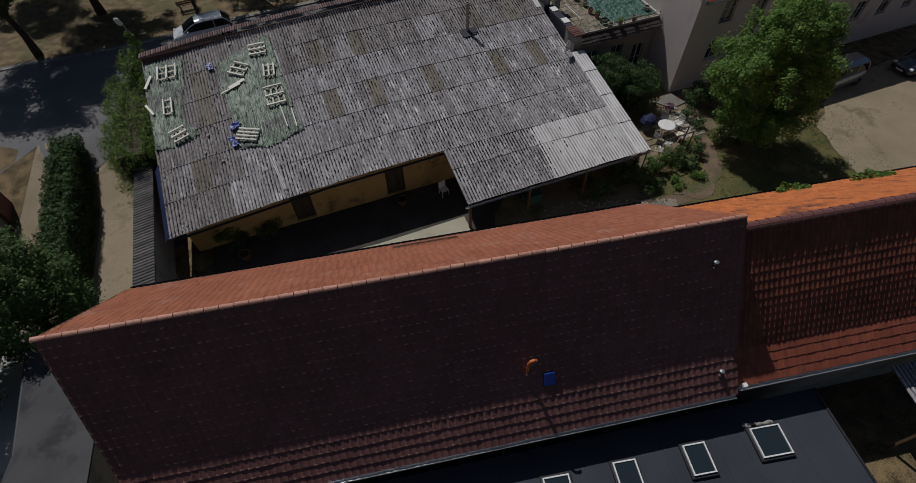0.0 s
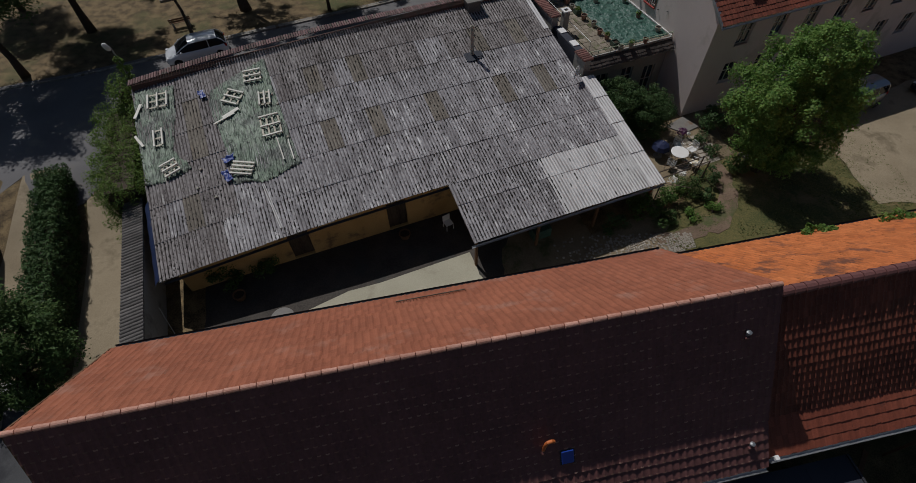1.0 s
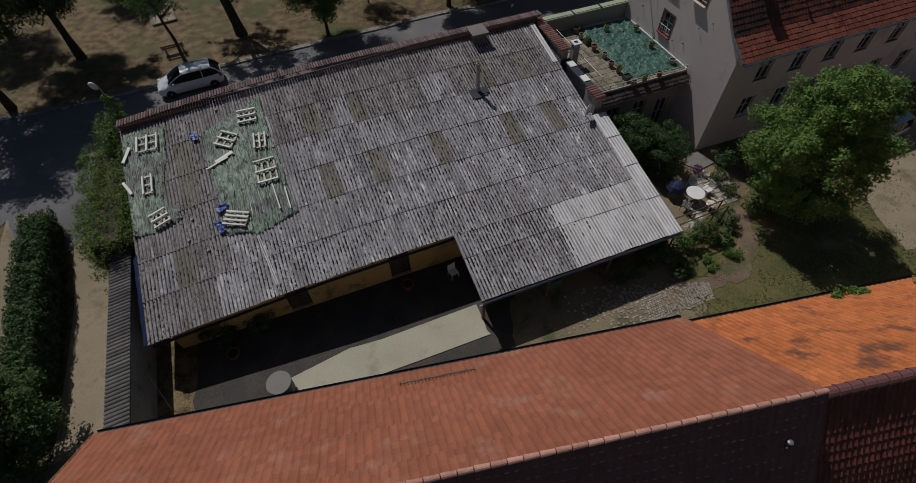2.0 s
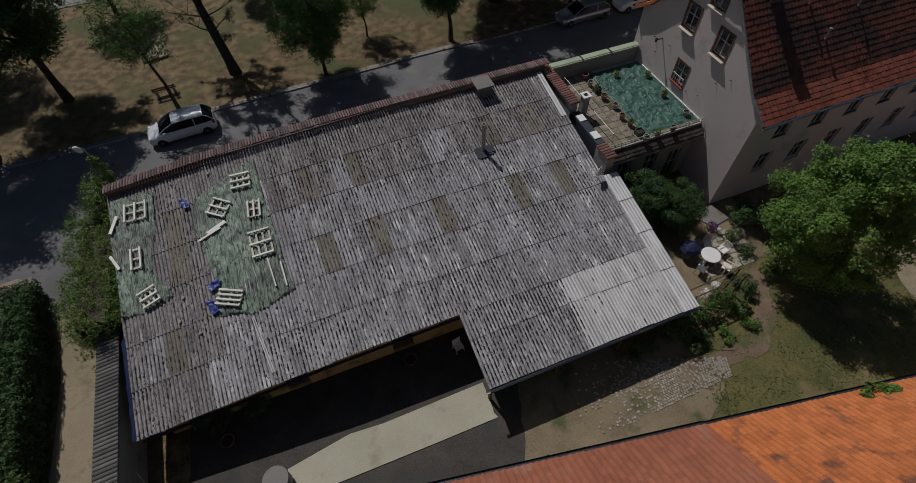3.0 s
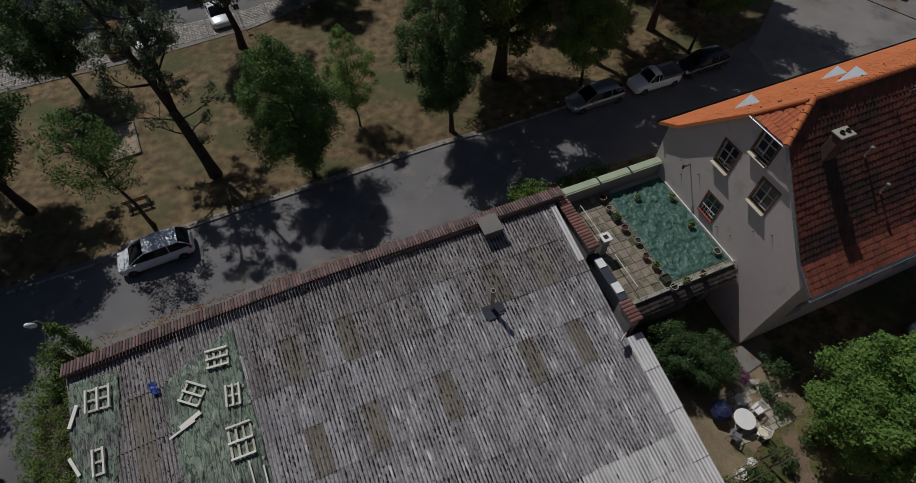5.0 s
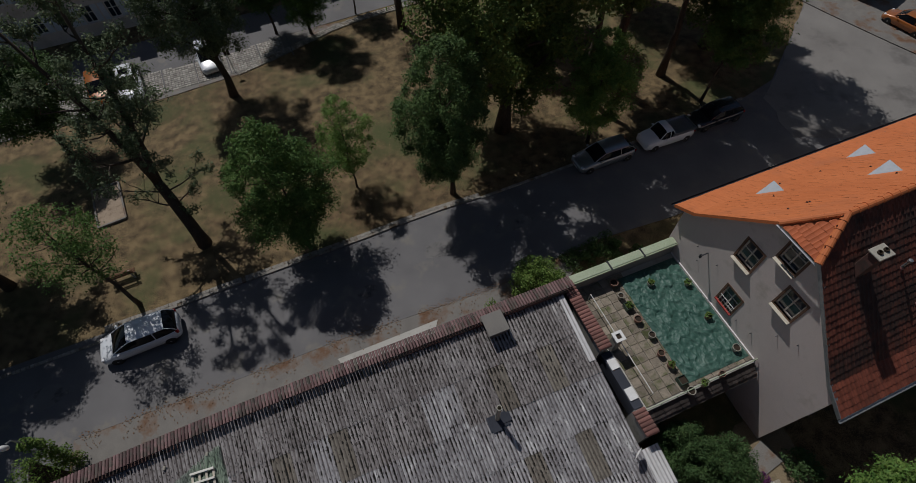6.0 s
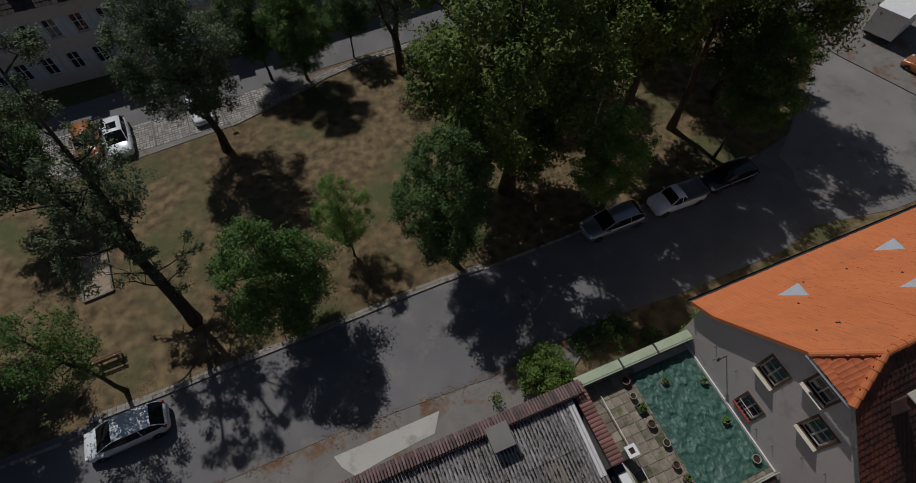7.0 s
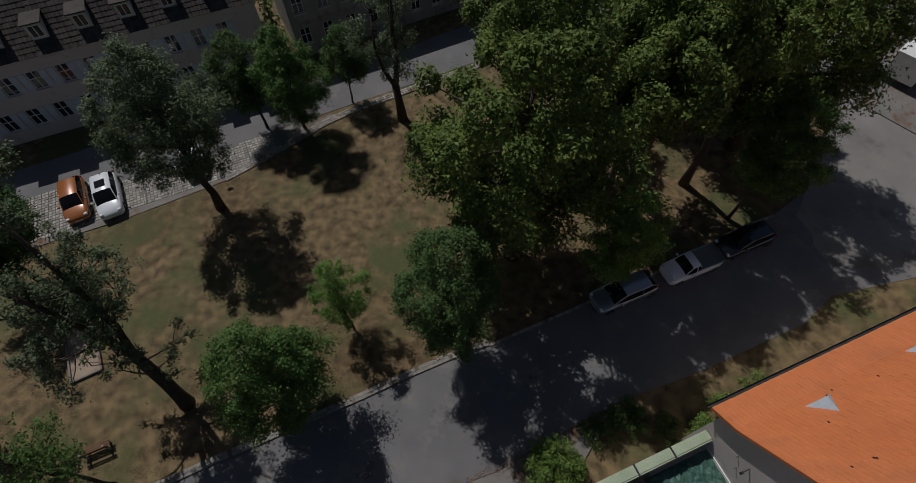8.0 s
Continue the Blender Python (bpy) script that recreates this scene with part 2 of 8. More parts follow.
M["tarp_navy"] = surface("tarp_navy", (0.014, 0.022, 0.06), (0.03, 0.045, 0.11), scale=2, grain=18, bump=0.3, rough=0.5)
M["felt_pale"] = surface("felt_pale", (0.2, 0.19, 0.17), (0.36, 0.34, 0.31), scale=5, grain=18, bump=0.4, rough=0.85)
# flat kick tiles, their red brightened for the sun on the lower courses
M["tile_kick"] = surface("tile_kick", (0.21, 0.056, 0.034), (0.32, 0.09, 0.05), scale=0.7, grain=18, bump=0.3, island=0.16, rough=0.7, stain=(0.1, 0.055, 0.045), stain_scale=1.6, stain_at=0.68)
# for the upper yard slope: dark stain, part grime, part its shade painted in
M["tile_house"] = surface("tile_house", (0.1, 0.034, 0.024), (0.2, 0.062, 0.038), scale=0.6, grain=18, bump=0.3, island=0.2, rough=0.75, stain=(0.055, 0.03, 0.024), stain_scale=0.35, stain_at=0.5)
M["stone_pot"] = surface("stone_pot", (0.28, 0.265, 0.215), (0.44, 0.41, 0.35), scale=4, grain=30, bump=0.2)
M["soil"] = surface("soil", (0.02, 0.014, 0.01), (0.06, 0.04, 0.025), scale=5, grain=30, bump=0.6)
M["cap_green"] = surface("wall_cap_green", (0.28, 0.34, 0.22), (0.45, 0.5, 0.36), scale=1.0, grain=15, bump=0.1, rough=0.5)
M["slab"] = surface("terrace_slab", (0.13, 0.108, 0.08), (0.3, 0.255, 0.2), scale=2.2, grain=18, bump=0.5, rand=0.32, stain=(0.09, 0.1, 0.04), stain_scale=1.2, stain_at=0.58)
M["window_wood"] = plain("window_wood", (0.5, 0.46, 0.4), 0.5)
M["frame_brown"] = surface("brown_frame", (0.1, 0.055, 0.035), (0.17, 0.1, 0.065), scale=3, grain=30, bump=0.1)
M["shutter"] = surface("shutter_pale_blue", (0.5, 0.54, 0.6), (0.62, 0.66, 0.72), scale=2, grain=20, bump=0.1)
M["roof_slate"] = surface("dark_roof_tile", (0.035, 0.028, 0.025), (0.09, 0.075, 0.066), scale=1, grain=15, bump=0.5, island=0.3)


def old_sheet(name, dark, light, spots, pale, spot_at=0.60, pale_at=0.62):
    """Weathered fibre cement: dark lichen dashes and pale streaks drawn out along the slope."""
    m = surface(name, dark, light, scale=1.3, grain=14, stretch=(1, 0.35, 1), rand=0.06, ramp_at=(0.38, 0.62), bump=0.3, rough=0.9, stain=pale, stain_scale=2.2, stain_at=pale_at)
    nt = m.node_tree
    n, link = nt.nodes, nt.links.new
    p = n["Principled BSDF"]
    was = p.inputs["Base Color"].links[0].from_socket
    co = n.new("ShaderNodeTexCoord")
    oi = n.new("ShaderNodeObjectInfo")
    ad = n.new("ShaderNodeVectorMath")
    ad.operation = "MULTIPLY_ADD"
    link(oi.outputs["Random"], ad.inputs[0])
    ad.inputs[1].default_value = (91, 47, 13)
    mp = n.new("ShaderNodeMapping")
    mp.inputs["Scale"].default_value = (1, 0.42, 1)
    link(co.outputs["Object"], mp.inputs[0])
    link(mp.outputs[0], ad.inputs[2])
    sp = n.new("ShaderNodeTexNoise")
    sp.inputs["Scale"].default_value, sp.inputs["Detail"].default_value = 17.0, 1
    link(ad.outputs[0], sp.inputs[0])
    sr = n.new("ShaderNodeMapRange")
    sr.inputs[1].default_value, sr.inputs[2].default_value = spot_at, spot_at + 0.025
    link(sp.outputs[0], sr.inputs[0])
    mx = n.new("ShaderNodeMixRGB")
    link(sr.outputs[0], mx.inputs[0])
    link(was, mx.inputs[1])
    mx.inputs[2].default_value = (*spots, 1)
    # shade painted into the troughs to bring out the waves, uneven like grime
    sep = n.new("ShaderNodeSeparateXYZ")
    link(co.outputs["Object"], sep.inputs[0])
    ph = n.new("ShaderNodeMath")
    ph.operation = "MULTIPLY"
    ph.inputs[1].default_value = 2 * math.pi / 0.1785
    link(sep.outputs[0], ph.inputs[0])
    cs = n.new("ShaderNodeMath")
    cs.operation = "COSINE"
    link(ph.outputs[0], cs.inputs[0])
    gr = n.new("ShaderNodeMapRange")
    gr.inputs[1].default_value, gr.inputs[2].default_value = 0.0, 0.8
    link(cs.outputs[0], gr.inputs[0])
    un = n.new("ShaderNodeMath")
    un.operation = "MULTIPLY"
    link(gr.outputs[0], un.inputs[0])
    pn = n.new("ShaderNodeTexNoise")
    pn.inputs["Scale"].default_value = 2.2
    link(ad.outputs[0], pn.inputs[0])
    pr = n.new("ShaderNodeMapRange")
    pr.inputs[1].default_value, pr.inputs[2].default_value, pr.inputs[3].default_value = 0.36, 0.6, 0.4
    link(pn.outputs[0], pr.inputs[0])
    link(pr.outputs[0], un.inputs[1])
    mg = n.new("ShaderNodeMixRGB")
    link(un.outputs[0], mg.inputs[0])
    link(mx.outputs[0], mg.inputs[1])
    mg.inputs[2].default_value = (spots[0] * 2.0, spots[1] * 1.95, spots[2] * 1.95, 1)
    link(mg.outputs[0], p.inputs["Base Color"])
    return m


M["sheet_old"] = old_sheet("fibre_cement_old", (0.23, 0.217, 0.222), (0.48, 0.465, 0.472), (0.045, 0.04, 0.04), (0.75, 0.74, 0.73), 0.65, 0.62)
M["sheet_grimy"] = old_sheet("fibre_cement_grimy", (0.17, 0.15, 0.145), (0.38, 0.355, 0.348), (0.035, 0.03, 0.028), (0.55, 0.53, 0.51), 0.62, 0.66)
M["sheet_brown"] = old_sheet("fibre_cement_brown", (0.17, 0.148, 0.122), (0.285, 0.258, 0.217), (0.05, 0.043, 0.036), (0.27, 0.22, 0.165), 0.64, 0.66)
# darker spots colour, so the painted trough shade shows on pale sheets
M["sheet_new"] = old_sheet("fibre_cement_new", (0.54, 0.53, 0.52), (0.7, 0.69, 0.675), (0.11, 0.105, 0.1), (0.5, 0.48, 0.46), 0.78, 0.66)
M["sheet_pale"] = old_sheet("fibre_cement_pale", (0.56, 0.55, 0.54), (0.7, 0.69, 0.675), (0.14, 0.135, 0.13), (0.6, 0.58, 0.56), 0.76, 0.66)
M["moss"] = surface("moss", (0.01, 0.009, 0.008), (0.03, 0.027, 0.021), scale=2, grain=30, bump=0.3, island=0.3, rough=0.95)
M["cap_grey"] = surface("cap_tile_grey", (0.07, 0.065, 0.06), (0.15, 0.138, 0.13), scale=1.5, grain=18, bump=0.4, rand=0.3)


def crumpled(m, scale, stretch, depth, line, line_col, width):
    """Gives a cloth small crumples and thin wandering creases at two scales; line_col paints the folds' shade or sheen.
    """
    nt = m.node_tree
    n, link = nt.nodes, nt.links.new
    p = n["Principled BSDF"]
    co = n.new("ShaderNodeTexCoord")
    col = p.inputs["Base Color"].links[0].from_socket
    heights = []
    for k, (sc, turn) in enumerate(((scale, 0.15), (scale * 1.9, -0.35), (scale * 0.7, 0.9))):
        mp = n.new("ShaderNodeMapping")
        mp.inputs["Rotation"].default_value = (0, 0, turn)
        mp.inputs["Scale"].default_value = stretch
        mp.inputs["Location"].default_value = (k * 5.3, k * 2.7, 0)
        link(co.outputs["Object"], mp.inputs[0])
        tx = n.new("ShaderNodeTexNoise")
        tx.inputs["Scale"].default_value, tx.inputs["Detail"].default_value, tx.inputs["Distortion"].default_value = sc, 2, 0.5
        link(mp.outputs[0], tx.inputs[0])
        half = n.new("ShaderNodeMath")
        half.operation = "SUBTRACT"
        half.inputs[1].default_value = 0.5
        link(tx.outputs[0], half.inputs[0])
        ab = n.new("ShaderNodeMath")
        ab.operation = "ABSOLUTE"
        link(half.outputs[0], ab.inputs[0])
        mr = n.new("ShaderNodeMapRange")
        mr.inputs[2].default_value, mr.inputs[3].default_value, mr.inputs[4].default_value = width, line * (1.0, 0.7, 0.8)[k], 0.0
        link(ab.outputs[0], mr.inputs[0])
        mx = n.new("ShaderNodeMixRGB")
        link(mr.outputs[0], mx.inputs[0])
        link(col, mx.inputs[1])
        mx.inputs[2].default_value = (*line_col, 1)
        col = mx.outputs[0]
        heights.append(ab.outputs[0])
    ad = n.new("ShaderNodeMath")
    ad.operation = "ADD"
    link(heights[0], ad.inputs[0])
    link(heights[1], ad.inputs[1])
    b = n.new("ShaderNodeBump")
    b.inputs["Strength"].default_value, b.inputs["Distance"].default_value = 1.0, depth
    link(ad.outputs[0], b.inputs["Height"])
    link(b.outputs[0], p.inputs["Normal"])
    link(col, p.inputs["Base Color"])


# fold lines in colour: dark shade on the green cloth, pale sheen on the teal
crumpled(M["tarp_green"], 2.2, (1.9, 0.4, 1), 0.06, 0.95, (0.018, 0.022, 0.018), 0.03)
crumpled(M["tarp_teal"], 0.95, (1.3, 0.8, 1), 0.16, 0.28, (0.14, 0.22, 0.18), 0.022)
M["dead_leaf"] = leafage("dead_leaf", (0.15, 0.088, 0.05), (0.25, 0.15, 0.085), 0.1)
M["lawn_blade"] = leafage("lawn_blade", (0.06, 0.085, 0.024), (0.17, 0.17, 0.06), 0.2)
M["grass_blade"] = leafage("grass_blade", (0.16, 0.128, 0.062), (0.3, 0.235, 0.12), 0.2)

# ---- building kit ----
ROT_U = Matrix.Rotation(radians(20.1), 4, "Z")  # the line of shed, terrace and house
ROT_B = Matrix.Rotation(radians(10.0), 4, "Z")  # the line of the barns
YARD = -1.5  # level of yard and garden under the street


def thing(name, m, label, category, group="", kind=""):
    ob = new(name)
    ob.matrix_world = m
    ob.empty_display_size = 0.3
    return tagged(ob, label, category, group, kind)


def mesh_of(bm, mat, name="mesh", smooth=False):
    me = bpy.data.meshes.new(name)
    bm.to_mesh(me)
    bm.free()
    me.materials.append(mat)
    if smooth:
        me.shade_smooth()
    return me


def part(name, bm, mat, parent, label="", m=None, smooth=False, kind=""):
    """One mesh object under a thing or a part; bm may be a bmesh or a finished mesh."""
    me = bm if isinstance(bm, bpy.types.Mesh) else mesh_of(bm, mat, name, smooth)
    ob = new(name, me)
    ob.parent = parent
    if m is not None:
        ob.matrix_basis = m
    return tagged(ob, label, kind=kind)


def single(name, bm, mat, label, category, m=None, kind="", group="", smooth=False):
    """A thing that is one mesh."""
    ob = new(name, mesh_of(bm, mat, name, smooth))
    if m is not None:
        ob.matrix_world = m
    return tagged(ob, label, category, group, kind)


def box(bm, x0, x1, y0, y1, z0, z1, m=None):
    vs = [Vector((x, y, z)) for z in (z0, z1) for y in (y0, y1) for x in (x0, x1)]
    if m is not None:
        vs = [m @ v for v in vs]
    v = [bm.verts.new(c) for c in vs]
    for f in ((0, 2, 3, 1), (4, 5, 7, 6), (0, 1, 5, 4), (1, 3, 7, 5), (3, 2, 6, 7), (2, 0, 4, 6)):
        bm.faces.new([v[i] for i in f])
    return bm


def boxes(*dims, bevel=0.0):
    bm = bmesh.new()
    for d in dims:
        box(bm, *d)
    if bevel:
        bmesh.ops.bevel(bm, geom=list(bm.edges), offset=bevel, segments=1, affect="EDGES")
    return bm


def prism(bm, ring, z0, z1):
    """A vertical prism over a ring of (x, y); z0 and z1 are numbers or functions of (x, y)."""
    f0 = z0 if callable(z0) else (lambda x, y: z0)
    f1 = z1 if callable(z1) else (lambda x, y: z1)
    a = [bm.verts.new((x, y, f0(x, y))) for x, y in ring]
    b = [bm.verts.new((x, y, f1(x, y))) for x, y in ring]
    n = len(ring)
    for i in range(n):
        bm.faces.new((a[i], a[(i + 1) % n], b[(i + 1) % n], b[i]))
    bm.faces.new(b)
    bm.faces.new(a[::-1])
    return bm


def wall_poly(bm, ring, depth, m):
    """A plate over a ring of (x, z) in the plane y = 0, thickened to y = depth, laid by m."""
    a = [bm.verts.new(m @ Vector((x, 0, z))) for x, z in ring]
    b = [bm.verts.new(m @ Vector((x, depth, z))) for x, z in ring]
    n = len(ring)
    for i in range(n):
        bm.faces.new((a[i], b[i], b[(i + 1) % n], a[(i + 1) % n]))
    bm.faces.new(a)
    bm.faces.new(b[::-1])
    return bm


def tube(bm, path, radii, n=8, caps=True):
    """A round tube along a path of points with a radius at each."""
    rings = []
    path = [Vector(p) for p in path]
    for i, p in enumerate(path):
        way = (path[min(i + 1, len(path) - 1)] - path[max(i - 1, 0)]).normalized()
        side = way.orthogonal().normalized() if abs(way.z) < 0.99 else Vector((1, 0, 0))
        side = (side - way * side.dot(way)).normalized()
        up = way.cross(side)
        rings.append([bm.verts.new(p + radii[i] * (math.cos(a) * side + math.sin(a) * up)) for a in (2 * math.pi * k / n for k in range(n))])
    for a, b in zip(rings, rings[1:]):
        best = min(range(n), key=lambda s: (a[0].co - b[s].co).length)
        for k in range(n):
            bm.faces.new((a[k], a[(k + 1) % n], b[(k + 1 + best) % n], b[(k + best) % n]))
    if caps:
        bm.faces.new(rings[0][::-1])
        bm.faces.new(rings[-1])
    return bm


def rod(p, q, r, n=8, r2=None):
    return tube(bmesh.new(), [p, q], [r, r if r2 is None else r2], n)


def lathe(bm, profile, n=16, at=(0, 0, 0)):
    """A turned body from (radius, height) pairs."""
    rings = [[bm.verts.new((at[0] + r * math.cos(2 * math.pi * k / n), at[1] + r * math.sin(2 * math.pi * k / n), at[2] + z)) for k in range(n)] for r, z in profile]
    for a, b in zip(rings, rings[1:]):
        for k in range(n):
            bm.faces.new((a[k], a[(k + 1) % n], b[(k + 1) % n], b[k]))
    bm.faces.new(rings[0][::-1])
    bm.faces.new(rings[-1])
    return bm


def from_arrays(name, verts, faces, mat):
    me = bpy.data.meshes.new(name)
    me.from_pydata(verts, [], faces)
    me.materials.append(mat)
    me.update()
    return me


def smoothstep(a, b, x):
    t = min(1.0, max(0.0, (x - a) / (b - a)))
    return t * t * (3 - 2 * t)


def level(x, y):
    """Height of the ground: the street at 0, yard and garden lower, a soft unevenness."""
    v = -0.3437 * x + 0.9391 * y
    return YARD * (1 - smoothstep(24, 33.5, v))


def drape(ring, lift, step=1.0, thick=0.12):
    """A sheet over the ground inside a ring of (x, y), cut to squares of about step, with a skirt into the ground."""
    bm = bmesh.new()
    f = bm.faces.new([bm.verts.new((x, y, 0)) for x, y in ring])
    if f.normal.z < 0 or f.calc_area() and (f.normal_update() or f.normal.z < 0):
        f.normal_flip()
    xs, ys = [p[0] for p in ring], [p[1] for p in ring]
    for axis, lo, hi in ((0, min(xs), max(xs)), (1, min(ys), max(ys))):
        k = math.ceil((hi - lo) / step)
        for i in range(1, k):
            co, no = [0, 0, 0], [0, 0, 0]
            co[axis], no[axis] = lo + (hi - lo) * i / k, 1
            bmesh.ops.bisect_plane(bm, geom=bm.verts[:] + bm.edges[:] + bm.faces[:], plane_co=co, plane_no=no)
    edge = [e for e in bm.edges if e.is_boundary]
    for v in bm.verts:
        v.co.z = level(v.co.x, v.co.y) + lift
    made = bmesh.ops.extrude_edge_only(bm, edges=edge)
    for v in [g for g in made["geom"] if isinstance(g, bmesh.types.BMVert)]:
        v.co.z -= thick
    bmesh.ops.recalc_face_normals(bm, faces=bm.faces[:])
    return bm


def tiles(name, mat, p0, du, ds, w, e, rows, span, lift=0.035, wave=0.03, jitter=0.006, seed=1, keep=None, edge=None):
    """Overlapping roof tiles as one mesh of loose tiles. p0: a point of the eave, du: along it, ds: up the slope; span(j) gives the
    first and last metre along the eave of course j."""
    rng = np.random.default_rng(seed)
    du, ds = np.array(du, float), np.array(ds, float)
    nn = np.cross(du, ds)
    nn /= np.linalg.norm(nn)
    prof = np.array([(0.0, 0.35), (0.22, 1.0), (0.48, 0.25), (0.76, 0.0), (1.02, 0.35)])
    # worn: which faces carry the highlight painted on the tile's nose
    verts, faces, worn = [], [], []
    for j in range(rows):
        a, b = span(j)
        count = max(1, int(round((b - a) / w)))
        ww = (b - a) / count
        for i in range(count):
            if keep and not keep(i, j):
                continue
            o = np.array(p0) + du * (a + i * ww) + ds * (j * e) + nn * rng.uniform(-jitter, jitter) + ds * rng.uniform(-jitter, jitter) * 2
            lo = [o + du * (x * ww) + nn * (lift + wave * z) for x, z in prof]
            hi = [o + du * (x * ww) + nn * (0.006 + wave * z) + ds * (e * 1.12) for x, z in prof]
            if edge:
                nose = [a_ + (b_ - a_) * 0.12 for a_, b_ in zip(lo, hi)]
            lip = [o + du * (x * ww) + nn * (lift + wave * z - min(0.045, lift + 0.005)) for x, z in prof]
            k = len(verts)
            verts += lo + hi + lip + (nose if edge else [])
            for q in range(4):
                if edge:
                    faces.append((k + 15 + q, k + 16 + q, k + 6 + q, k + 5 + q))
                    faces.append((k + q, k + q + 1, k + 16 + q, k + 15 + q))
                    worn += [0, 1 if q < 2 else 0, 0]
                else:
                    faces.append((k + q, k + q + 1, k + 6 + q, k + 5 + q))
                faces.append((k + 10 + q, k + 11 + q, k + q + 1, k + q))
    me = from_arrays(name, [tuple(v) for v in verts], faces, mat)
    if edge:
        me.materials.append(edge)
        me.polygons.foreach_set("material_index", worn)
    return me


def leaves(name, mat, clumps, per, size, seed, flat=0.75, up=0.25):
    """A crown: leaf blades scattered in round clumps of (x, y, z, radius)."""
    rng = np.random.default_rng(seed)
    cs = np.repeat(np.array(clumps, float), per, axis=0)
    n = len(cs)
    d = rng.normal(size=(n, 3))
    d /= np.linalg.norm(d, axis=1)[:, None]
    rad = rng.uniform(0.35, 1.0, n) ** 0.5
    p = cs[:, :3] + d * (rad * cs[:, 3])[:, None] * (1, 1, flat)
    nn = d * 0.9 + rng.normal(size=(n, 3)) * 0.38 + (0, 0, up)
    nn /= np.linalg.norm(nn, axis=1)[:, None]
    a = np.cross(nn, rng.normal(size=(n, 3)))
    a /= np.linalg.norm(a, axis=1)[:, None] + 1e-9
    b = np.cross(nn, a)
    s = size * rng.uniform(0.6, 1.3, n)[:, None]
    skew = rng.uniform(-0.4, 0.4, n)[:, None]
    v = np.stack([p - a * s, p + a * s * (0.75 + skew) - b * s * 0.6, p + a * s * (0.75 - skew) + b * s * 0.6 + nn * s * 0.2], 1).reshape(-1, 3)
    me = bpy.data.meshes.new(name)
    me.vertices.add(3 * n)
    me.vertices.foreach_set("co", v.ravel())
    me.loops.add(3 * n)
    me.loops.foreach_set("vertex_index", np.arange(3 * n))
    me.polygons.add(n)
    me.polygons.foreach_set("loop_start", np.arange(0, 3 * n, 3))
    me.materials.append(mat)
    me.update(calc_edges=True)
    return me


def crown_leaves(name, mat, lobes, cover, size, seed, ragged_by=0.3, holes=0.0, sprigs=0.07, tight=0.25):
    """A crown as a heap of leafy lobes (x, y, z, radius): leaves lie in an uneven shell round each lobe, thicker above than below."""
    rng = np.random.default_rng(seed)
    lobes = np.array(lobes, float)
    per = np.maximum(30, (cover * 12.6 * lobes[:, 3] ** 2 / (1.05 * size * size)).astype(int))
    cs = np.repeat(lobes, per, axis=0)
    n = len(cs)
    d = rng.normal(size=(n, 3)) + (0, 0, 0.3)
    d /= np.linalg.norm(d, axis=1)[:, None]
    at = cs[:, :3] + d * cs[:, 3:]
    bump = np.zeros(n)
    for freq, amp in ((1.6, 0.4), (3.3, 0.35), (6.5, 0.25)):
        for _ in range(3):
            k = rng.normal(size=3)
            bump += amp / 3 * np.sin(at @ (k / np.linalg.norm(k)) * freq * 1.5 + rng.uniform(0, 6.28))
    bump *= 1.7
    rad = np.clip(rng.normal(0.74 if tight > 0.2 else 0.8, tight, n) + ragged_by * 0.8 * np.clip(bump, -1, 1), 0.05, 1.5)
    rad += np.where(rng.uniform(size=n) < sprigs, rng.uniform(0.1, 0.5, n), 0)
    grow = rng.uniform(0.7, 1.35, size=(len(lobes), 3))
    p = cs[:, :3] + d * np.repeat(grow, per, axis=0) * (rad * cs[:, 3])[:, None]
    nn = d * 0.55 + rng.normal(size=(n, 3)) * 0.42 + (0, 0, 0.45)
    stay = bump > holes * 2 - 1
    p, nn, n = p[stay], nn[stay], int(stay.sum())
    nn /= np.linalg.norm(nn, axis=1)[:, None]
    a = np.cross(nn, rng.normal(size=(n, 3)))
    a /= np.linalg.norm(a, axis=1)[:, None] + 1e-9
    b = np.cross(nn, a)
    s = size * rng.uniform(0.65, 1.3, n)[:, None]
    skew = rng.uniform(-0.4, 0.4, n)[:, None]
    v = np.stack([p - a * s, p + a * s * (0.75 + skew) - b * s * 0.6, p + a * s * (0.75 - skew) + b * s * 0.6 + nn * s * 0.2], 1).reshape(-1, 3)
    me = bpy.data.meshes.new(name)
    me.vertices.add(3 * n)
    me.vertices.foreach_set("co", v.ravel())
    me.loops.add(3 * n)
    me.loops.foreach_set("vertex_index", np.arange(3 * n))
    me.polygons.add(n)
    me.polygons.foreach_set("loop_start", np.arange(0, 3 * n, 3))
    me.materials.append(mat)
    me.update(calc_edges=True)
    return me


